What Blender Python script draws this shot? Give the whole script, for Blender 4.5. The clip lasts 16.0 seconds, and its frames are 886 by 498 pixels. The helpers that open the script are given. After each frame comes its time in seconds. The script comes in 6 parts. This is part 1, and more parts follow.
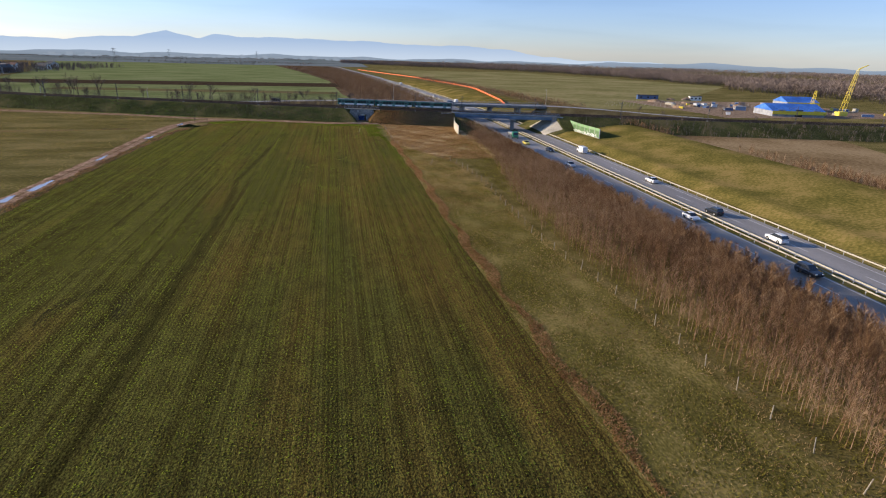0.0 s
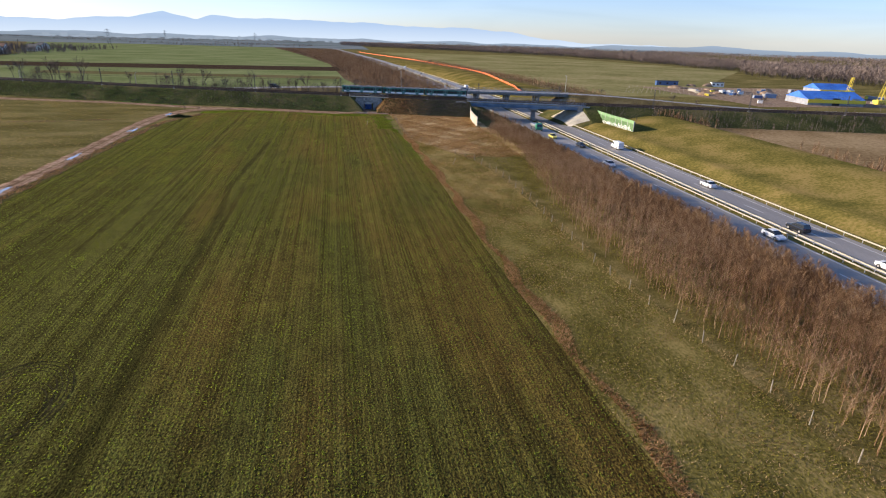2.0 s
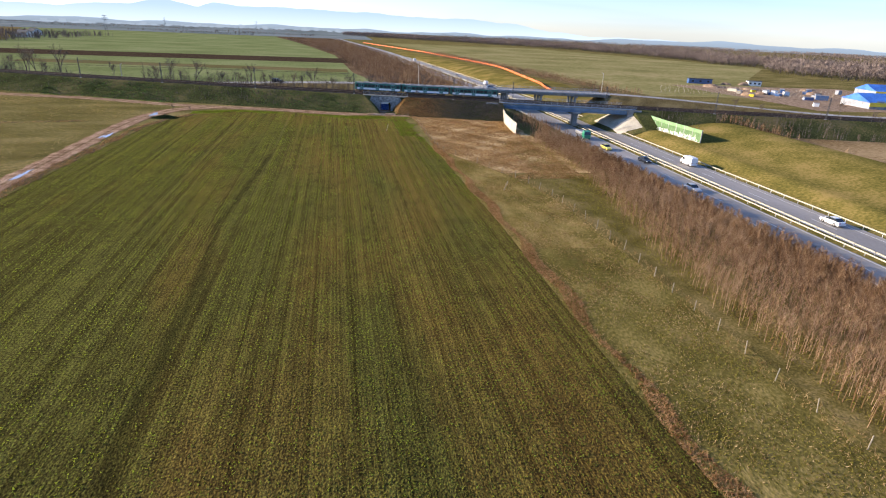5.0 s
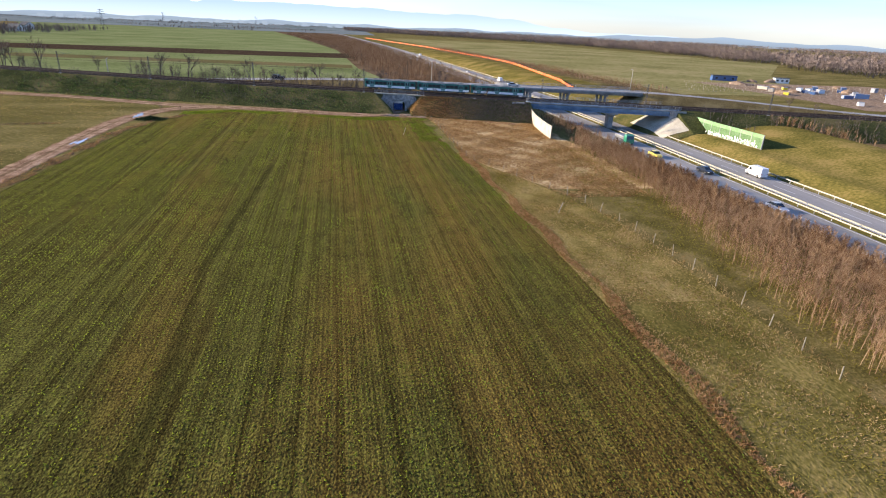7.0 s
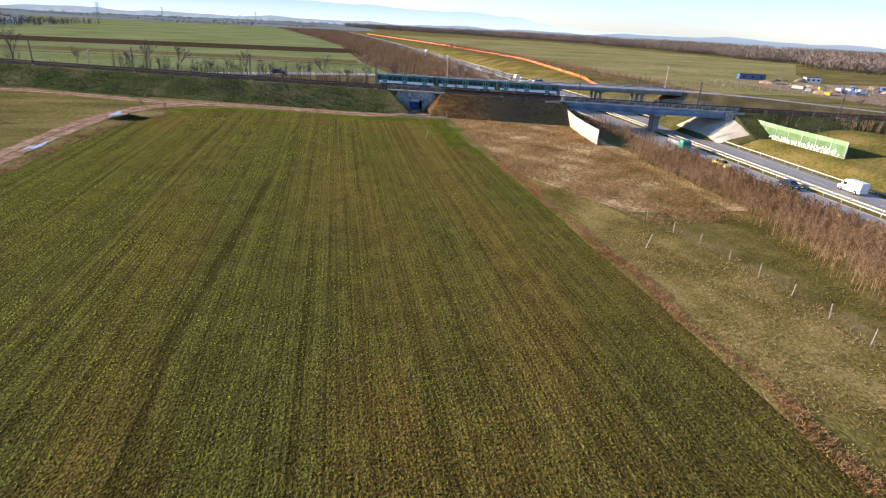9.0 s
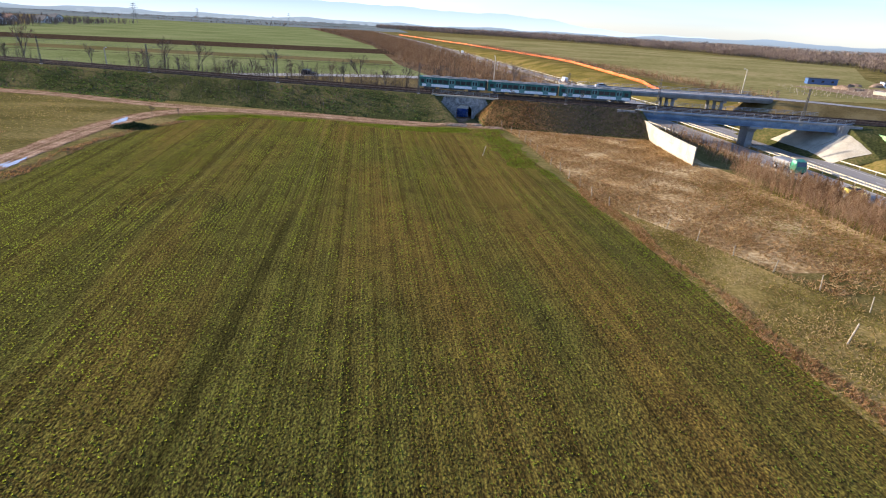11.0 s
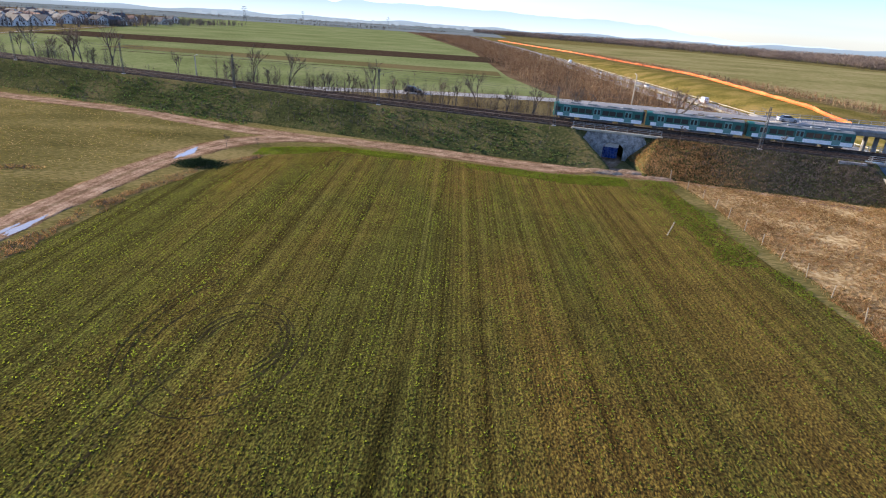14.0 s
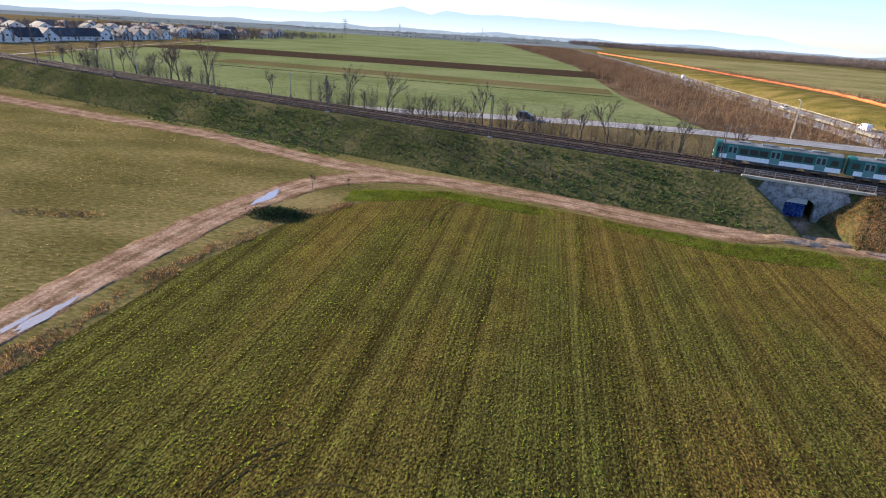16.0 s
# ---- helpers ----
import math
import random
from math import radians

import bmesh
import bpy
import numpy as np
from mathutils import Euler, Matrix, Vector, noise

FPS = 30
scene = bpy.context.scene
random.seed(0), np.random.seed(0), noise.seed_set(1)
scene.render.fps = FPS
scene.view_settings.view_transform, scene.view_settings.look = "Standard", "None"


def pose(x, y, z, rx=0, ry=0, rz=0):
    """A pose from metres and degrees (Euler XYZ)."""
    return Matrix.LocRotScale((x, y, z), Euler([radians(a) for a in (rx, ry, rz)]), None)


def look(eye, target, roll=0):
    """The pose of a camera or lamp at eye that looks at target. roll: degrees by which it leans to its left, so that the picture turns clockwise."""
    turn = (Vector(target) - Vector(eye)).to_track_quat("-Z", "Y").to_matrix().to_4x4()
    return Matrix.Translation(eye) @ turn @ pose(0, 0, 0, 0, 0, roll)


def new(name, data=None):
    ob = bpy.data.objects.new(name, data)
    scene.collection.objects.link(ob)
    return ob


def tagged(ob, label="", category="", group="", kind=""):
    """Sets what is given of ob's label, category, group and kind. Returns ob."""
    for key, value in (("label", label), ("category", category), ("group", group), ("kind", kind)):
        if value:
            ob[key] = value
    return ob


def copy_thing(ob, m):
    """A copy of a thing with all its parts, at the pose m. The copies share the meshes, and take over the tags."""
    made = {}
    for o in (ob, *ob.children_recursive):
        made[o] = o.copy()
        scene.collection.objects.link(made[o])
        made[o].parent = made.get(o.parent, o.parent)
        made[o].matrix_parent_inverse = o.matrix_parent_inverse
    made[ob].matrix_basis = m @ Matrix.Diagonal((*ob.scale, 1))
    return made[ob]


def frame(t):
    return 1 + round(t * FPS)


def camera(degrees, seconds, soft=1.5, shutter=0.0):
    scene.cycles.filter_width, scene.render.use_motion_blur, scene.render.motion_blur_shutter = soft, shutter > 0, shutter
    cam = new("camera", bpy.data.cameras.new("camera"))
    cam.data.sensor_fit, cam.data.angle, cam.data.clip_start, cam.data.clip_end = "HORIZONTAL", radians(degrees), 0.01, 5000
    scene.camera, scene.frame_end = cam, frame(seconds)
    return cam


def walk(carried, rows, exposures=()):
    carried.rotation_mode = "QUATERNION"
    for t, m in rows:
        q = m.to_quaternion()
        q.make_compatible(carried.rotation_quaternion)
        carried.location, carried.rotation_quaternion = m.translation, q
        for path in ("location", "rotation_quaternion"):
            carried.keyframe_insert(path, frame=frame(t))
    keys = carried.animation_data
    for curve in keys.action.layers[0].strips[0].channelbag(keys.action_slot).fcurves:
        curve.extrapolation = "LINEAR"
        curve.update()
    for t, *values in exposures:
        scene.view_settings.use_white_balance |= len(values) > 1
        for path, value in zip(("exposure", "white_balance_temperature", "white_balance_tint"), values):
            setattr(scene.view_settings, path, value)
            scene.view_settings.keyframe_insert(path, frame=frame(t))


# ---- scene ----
cam = camera(77.0, 16.0, soft=1.1)
PATH = [
    (0, (1.932, 0.199, 30.808), (2.293, 2.049, 30.138), 1.6),
    (0.5, (1.61, 5.801, 30.711), (1.972, 7.651, 30.041), 1.6),
    (1, (1.108, 11.433, 30.707), (1.472, 13.282, 30.036), 1.7),
    (1.5, (0.592, 16.89, 30.668), (0.952, 18.72, 29.947), 1.8),
    (2, (-0.057, 22.274, 30.648), (0.303, 24.104, 29.925), 1.8),
    (2.5, (-0.678, 27.709, 30.592), (-0.318, 29.529, 29.846), 2.0),
    (3, (-1.257, 33.096, 30.479), (-0.897, 34.915, 29.728), 2.0),
    (3.5, (-1.747, 38.612, 30.351), (-1.388, 40.431, 29.6), 2.0),
    (4, (-2.322, 43.85, 30.369), (-1.964, 45.669, 29.618), 2.1),
    (4.2, (-2.582, 45.957, 30.345), (-2.223, 47.777, 29.596), 2.3),
    (6.3, (-5.543, 68.907, 28.826), (-5.183, 70.723, 28.071), 2.7),
    (6.5, (-5.808, 71.103, 28.691), (-5.446, 72.917, 27.931), 2.6),
    (7, (-6.319, 76.622, 27.899), (-5.958, 78.436, 27.139), 2.7),
    (7.5, (-6.902, 82.301, 27.041), (-6.54, 84.115, 26.281), 2.8),
    (8, (-7.462, 87.962, 26.131), (-7.1, 89.776, 25.37), 2.9),
    (8.5, (-8.034, 93.615, 25.235), (-7.672, 95.429, 24.476), 3.0),
    (8.7, (-8.271, 95.876, 25.079), (-7.907, 97.687, 24.313), 3.1),
    (10.8, (-10.229, 120.287, 22.759), (-9.899, 122.105, 21.994), 3.1),
    (11, (-10.411, 122.568, 22.723), (-10.138, 124.396, 21.957), 3.2),
    (11.5, (-10.966, 128.243, 22.793), (-10.821, 130.082, 22.02), 3.4),
    (12, (-11.659, 133.857, 22.751), (-11.562, 135.699, 21.978), 3.4),
    (12.5, (-12.697, 139.403, 22.679), (-12.625, 141.247, 21.908), 3.5),
    (13, (-13.716, 144.983, 22.759), (-13.66, 146.826, 21.985), 3.5),
    (13.5, (-14.911, 150.471, 22.949), (-14.872, 152.317, 22.18), 3.5),
    (14, (-16.529, 155.639, 23.161), (-16.541, 157.485, 22.392), 3.8),
    (14.5, (-18.155, 161.017, 23.434), (-18.329, 162.852, 22.659), 3.8),
    (15, (-19.722, 166.213, 23.499), (-19.975, 168.039, 22.725), 3.9),
    (15.5, (-21.649, 171.385, 23.471), (-21.925, 173.211, 22.704), 3.8),
    (16, (-23.624, 176.425, 23.585), (-23.929, 178.252, 22.832), 3.4),
]
walk(cam, [(t, look(eye, target, roll)) for t, eye, target, roll in PATH],
     exposures=[(0.0, 0.60, 6450, 13), (1.2, 0.66, 6450, 13), (3.0, 1.15, 6450, 13), (4.0, 1.22, 6450, 13), (11.0, 1.31, 6450, 13), (16.0, 1.34, 6450, 13)])
import itertools

# ---- light ----
SUN_DIR = Vector((-0.90, 0.43, 0.285)).normalized()      # towards the sun
world = bpy.data.worlds.new("sky")
scene.world = world
world.use_nodes = True
_wn = world.node_tree.nodes
_sky = _wn.new("ShaderNodeTexSky")
_sky.sky_type, _sky.sun_disc = "NISHITA", False
_sky.sun_elevation = math.asin(SUN_DIR.z)
_sky.sun_rotation = math.atan2(SUN_DIR.x, SUN_DIR.y)
_sky.air_density, _sky.dust_density, _sky.ozone_density = 0.8, 0.1, 2.0
_wn["Background"].inputs["Strength"].default_value = 0.108
_tint = _wn.new("ShaderNodeMix")
_tint.data_type, _tint.blend_type = "RGBA", "MULTIPLY"
_tint.inputs["Factor"].default_value, _tint.inputs[7].default_value = 1.0, (0.90, 0.97, 1.16, 1)
world.node_tree.links.new(_sky.outputs[0], _tint.inputs[6])
# haze dims the sky towards the horizon, and thin cloud streaks lie across it
_geo, _sep = _wn.new("ShaderNodeTexCoord"), _wn.new("ShaderNodeSeparateXYZ")
world.node_tree.links.new(_geo.outputs["Generated"], _sep.inputs[0])
_haze = _wn.new("ShaderNodeValToRGB")
_haze.color_ramp.elements[0].position, _haze.color_ramp.elements[0].color = 0.0, (0.74, 0.74, 0.84, 1)
_haze.color_ramp.elements[1].position, _haze.color_ramp.elements[1].color = 0.45, (1.22, 1.20, 1.16, 1)
world.node_tree.links.new(_sep.outputs["Z"], _haze.inputs[0])
_cmap, _cn, _cr = _wn.new("ShaderNodeMapping"), _wn.new("ShaderNodeTexNoise"), _wn.new("ShaderNodeValToRGB")
_cmap.inputs["Scale"].default_value = (1.6, 1.6, 16.0)
world.node_tree.links.new(_geo.outputs["Generated"], _cmap.inputs[0])
_cn.inputs["Scale"].default_value, _cn.inputs["Detail"].default_value, _cn.inputs["Distortion"].default_value = 1.7, 6.0, 0.6
world.node_tree.links.new(_cmap.outputs[0], _cn.inputs["Vector"])
_cr.color_ramp.elements[0].position, _cr.color_ramp.elements[0].color = 0.42, (1.03, 1.02, 1.02, 1)
_cr.color_ramp.elements[1].position, _cr.color_ramp.elements[1].color = 0.66, (0.95, 0.95, 0.96, 1)
world.node_tree.links.new(_cn.outputs["Fac"], _cr.inputs[0])
_last = _tint.outputs[2]
for _src in (_haze, _cr):
    _mu = _wn.new("ShaderNodeMix")
    _mu.data_type, _mu.blend_type = "RGBA", "MULTIPLY"
    _mu.inputs["Factor"].default_value = 1.0
    world.node_tree.links.new(_last, _mu.inputs[6])
    world.node_tree.links.new(_src.outputs[0], _mu.inputs[7])
    _last = _mu.outputs[2]
world.node_tree.links.new(_last, _wn["Background"].inputs["Color"])
sun_data = bpy.data.lights.new("sun", "SUN")
sun_data.energy, sun_data.angle, sun_data.color = 5.0, radians(0.55), (1.0, 0.85, 0.66)
sun = new("sun", sun_data)
sun.matrix_world = look(SUN_DIR * 100, (0, 0, 0))


# ---- materials ----
def material(name, stops, scale=1.0, fine=12.0, rough=0.9, bump=0.0, bump_scale=20.0, metal=0.0, stretch=(1, 1, 1),
             mix=0.45, per_island=0.0, per_object=0.0, detail=6.0, coat=0.0):
    """A surface with two scales of colour variation: stops are colours from dark to light."""
    m = bpy.data.materials.new(name)
    m.use_nodes = True
    n, l = m.node_tree.nodes, m.node_tree.links
    b = n["Principled BSDF"]
    b.inputs["Roughness"].default_value, b.inputs["Metallic"].default_value = rough, metal
    b.inputs["Coat Weight"].default_value = coat
    b.inputs["Specular IOR Level"].default_value = 0.5 if rough < 0.7 else (0.2 if rough < 0.86 else 0.0)
    co = n.new("ShaderNodeTexCoord")
    mp = n.new("ShaderNodeMapping")
    mp.inputs["Scale"].default_value = stretch
    l.new(co.outputs["Object"], mp.inputs["Vector"])
    big, small = n.new("ShaderNodeTexNoise"), n.new("ShaderNodeTexNoise")
    big.inputs["Scale"].default_value, big.inputs["Detail"].default_value = scale, detail
    small.inputs["Scale"].default_value, small.inputs["Detail"].default_value = fine, 4.0
    for t in (big, small):
        l.new(mp.outputs[0], t.inputs["Vector"])
    mx = n.new("ShaderNodeMix")
    mx.inputs["Factor"].default_value = mix
    l.new(big.outputs["Fac"], mx.inputs["A"]), l.new(small.outputs["Fac"], mx.inputs["B"])
    fac = mx.outputs["Result"]
    for amount, kind, socket in ((per_island, "ShaderNodeNewGeometry", "Random Per Island"), (per_object, "ShaderNodeObjectInfo", "Random")):
        if amount:
            src = n.new(kind)
            ma = n.new("ShaderNodeMath")
            ma.operation, ma.inputs[1].default_value, ma.inputs[2].default_value = "MULTIPLY_ADD", amount, -amount / 2
            l.new(src.outputs[socket], ma.inputs[0])
            ad = n.new("ShaderNodeMath")
            l.new(fac, ad.inputs[0]), l.new(ma.outputs[0], ad.inputs[1])
            fac = ad.outputs[0]
    ramp = n.new("ShaderNodeValToRGB")
    els = ramp.color_ramp.elements
    for i, c in enumerate(stops):
        p = 0.39 + 0.22 * i / max(1, len(stops) - 1)
        e = els[i] if i < 2 else els.new(p)
        e.position = p
        e.color = (*c, 1)
    l.new(fac, ramp.inputs[0]), l.new(ramp.outputs[0], b.inputs["Base Color"])
    if bump:
        bt, bn = n.new("ShaderNodeTexNoise"), n.new("ShaderNodeBump")
        bt.inputs["Scale"].default_value, bt.inputs["Detail"].default_value = bump_scale, 5.0
        bn.inputs["Strength"].default_value, bn.inputs["Distance"].default_value = 1.0, bump
        l.new(mp.outputs[0], bt.inputs["Vector"]), l.new(bt.outputs["Fac"], bn.inputs["Height"])
        l.new(bn.outputs[0], b.inputs["Normal"])
    return m


def plain(name, c, rough=0.6, metal=0.0, vary=0.12, scale=3.0):
    lo = tuple(x * (1 - vary) for x in c)
    hi = tuple(min(1, x * (1 + vary)) for x in c)
    return material(name, [lo, c, hi], scale, scale * 9, rough, metal=metal)


def crop_material():
    """Young winter crop in drilled rows along y, with bare soil between and wheel tracks."""
    m = material("crop", [(0.026, 0.018, 0.009), (0.066, 0.051, 0.018), (0.122, 0.104, 0.031)], 0.45, 7.5, 0.95, 0.16, 6.0, mix=0.80, stretch=(1, 0.6, 1))
    n, l = m.node_tree.nodes, m.node_tree.links
    b = n["Principled BSDF"]
    b.inputs["Sheen Weight"].default_value, b.inputs["Sheen Roughness"].default_value = 0.05, 0.5
    b.inputs["Sheen Tint"].default_value = (0.75, 0.72, 0.30, 1)
    co = n["Texture Coordinate"]
    sep = n.new("ShaderNodeSeparateXYZ")
    l.new(co.outputs["Object"], sep.inputs[0])
    # long streaks of uneven growth
    ms = n.new("ShaderNodeMapping")
    ms.inputs["Scale"].default_value = (1.0, 0.006, 1)
    l.new(co.outputs["Object"], ms.inputs[0])
    st = n.new("ShaderNodeTexNoise")
    st.inputs["Scale"].default_value, st.inputs["Detail"].default_value, st.inputs["Roughness"].default_value = 1.0, 7, 0.8
    l.new(ms.outputs[0], st.inputs["Vector"])
    r1 = n.new("ShaderNodeValToRGB")
    r1.color_ramp.elements[0].position, r1.color_ramp.elements[0].color = 0.38, (0.50, 0.44, 0.40, 1)
    r1.color_ramp.elements[1].position, r1.color_ramp.elements[1].color = 0.62, (1.40, 1.42, 1.22, 1)
    l.new(st.outputs["Fac"], r1.inputs[0])
    # broad patches: brown thin stand and green thick stand
    bp = n.new("ShaderNodeTexNoise")
    bp.inputs["Scale"].default_value, bp.inputs["Detail"].default_value = 0.035, 3
    mb = n.new("ShaderNodeMapping")
    mb.inputs["Scale"].default_value = (2.2, 0.5, 1)
    l.new(co.outputs["Object"], mb.inputs[0]), l.new(mb.outputs[0], bp.inputs["Vector"])
    r2 = n.new("ShaderNodeValToRGB")
    r2.color_ramp.elements[0].position, r2.color_ramp.elements[0].color = 0.40, (1.42, 1.20, 0.98, 1)
    r2.color_ramp.elements[1].position, r2.color_ramp.elements[1].color = 0.60, (0.92, 1.08, 0.82, 1)
    lean = n.new("ShaderNodeMath")
    lean.operation, lean.inputs[1].default_value = "MULTIPLY_ADD", -0.0030
    far = n.new("ShaderNodeMath")
    far.operation, far.inputs[1].default_value = "MULTIPLY_ADD", -0.0007
    base = n.new("ShaderNodeMath")
    base.inputs[1].default_value = 0.105
    l.new(bp.outputs["Fac"], base.inputs[0]), l.new(sep.outputs["Y"], far.inputs[0]), l.new(base.outputs[0], far.inputs[2])
    l.new(sep.outputs["X"], lean.inputs[0]), l.new(far.outputs[0], lean.inputs[2])
    l.new(lean.outputs[0], r2.inputs[0])
    # drilled rows every 0.42 m
    row = n.new("ShaderNodeMath")
    row.operation, row.inputs[1].default_value = "MULTIPLY", 2 * math.pi / 0.42
    wob = n.new("ShaderNodeTexNoise")
    wob.inputs["Scale"].default_value = 0.8
    l.new(co.outputs["Object"], wob.inputs["Vector"])
    wa = n.new("ShaderNodeMath")
    wa.operation, wa.inputs[1].default_value = "MULTIPLY_ADD", 0.16
    l.new(wob.outputs["Fac"], wa.inputs[0]), l.new(sep.outputs["X"], wa.inputs[2])
    l.new(wa.outputs[0], row.inputs[0])
    sn = n.new("ShaderNodeMath")
    sn.operation = "SINE"
    l.new(row.outputs[0], sn.inputs[0])
    r3 = n.new("ShaderNodeMapRange")
    r3.inputs["From Min"].default_value, r3.inputs["To Min"].default_value, r3.inputs["To Max"].default_value = -1, 0.86, 1.10
    l.new(sn.outputs[0], r3.inputs["Value"])
    # the dark, thin-grown tramline
    at, wm, tn, tad, tab = n.new("ShaderNodeAttribute"), n.new("ShaderNodeMapping"), n.new("ShaderNodeTexNoise"), n.new("ShaderNodeMath"), n.new("ShaderNodeMath")
    at.attribute_name = "tramline"
    wm.inputs["Scale"].default_value = (1.0, 0.12, 1.0)
    tn.inputs["Scale"].default_value, tn.inputs["Detail"].default_value = 1.2, 5.0
    l.new(co.outputs["Object"], wm.inputs[0]), l.new(wm.outputs[0], tn.inputs["Vector"])
    tab.operation = "ABSOLUTE"
    tad.operation, tad.inputs[1].default_value = "MULTIPLY_ADD", 1.6
    l.new(at.outputs["Fac"], tab.inputs[0]), l.new(tn.outputs["Fac"], tad.inputs[0]), l.new(tab.outputs[0], tad.inputs[2])
    r4 = n.new("ShaderNodeValToRGB")
    r4.color_ramp.elements[0].position, r4.color_ramp.elements[0].color = 0.62, (0.50, 0.50, 0.52, 1)
    r4.color_ramp.elements[1].position, r4.color_ramp.elements[1].color = 1.0, (1.0, 1.0, 1.0, 1)
    th = n.new("ShaderNodeMath")
    th.operation, th.inputs[1].default_value = "MULTIPLY", 0.6
    l.new(tad.outputs[0], th.inputs[0]), l.new(th.outputs[0], r4.inputs[0])
    ramp = n["Color Ramp"]
    last = ramp.outputs[0]
    for src in (r1.outputs[0], r2.outputs[0], r3.outputs[0], r4.outputs[0]):
        mu = n.new("ShaderNodeMix")
        mu.data_type, mu.blend_type = "RGBA", "MULTIPLY"
        mu.inputs["Factor"].default_value = 1.0
        l.new(last, mu.inputs[6]), l.new(src, mu.inputs[7])
        last = mu.outputs[2]
    l.new(last, b.inputs["Base Color"])
    return m


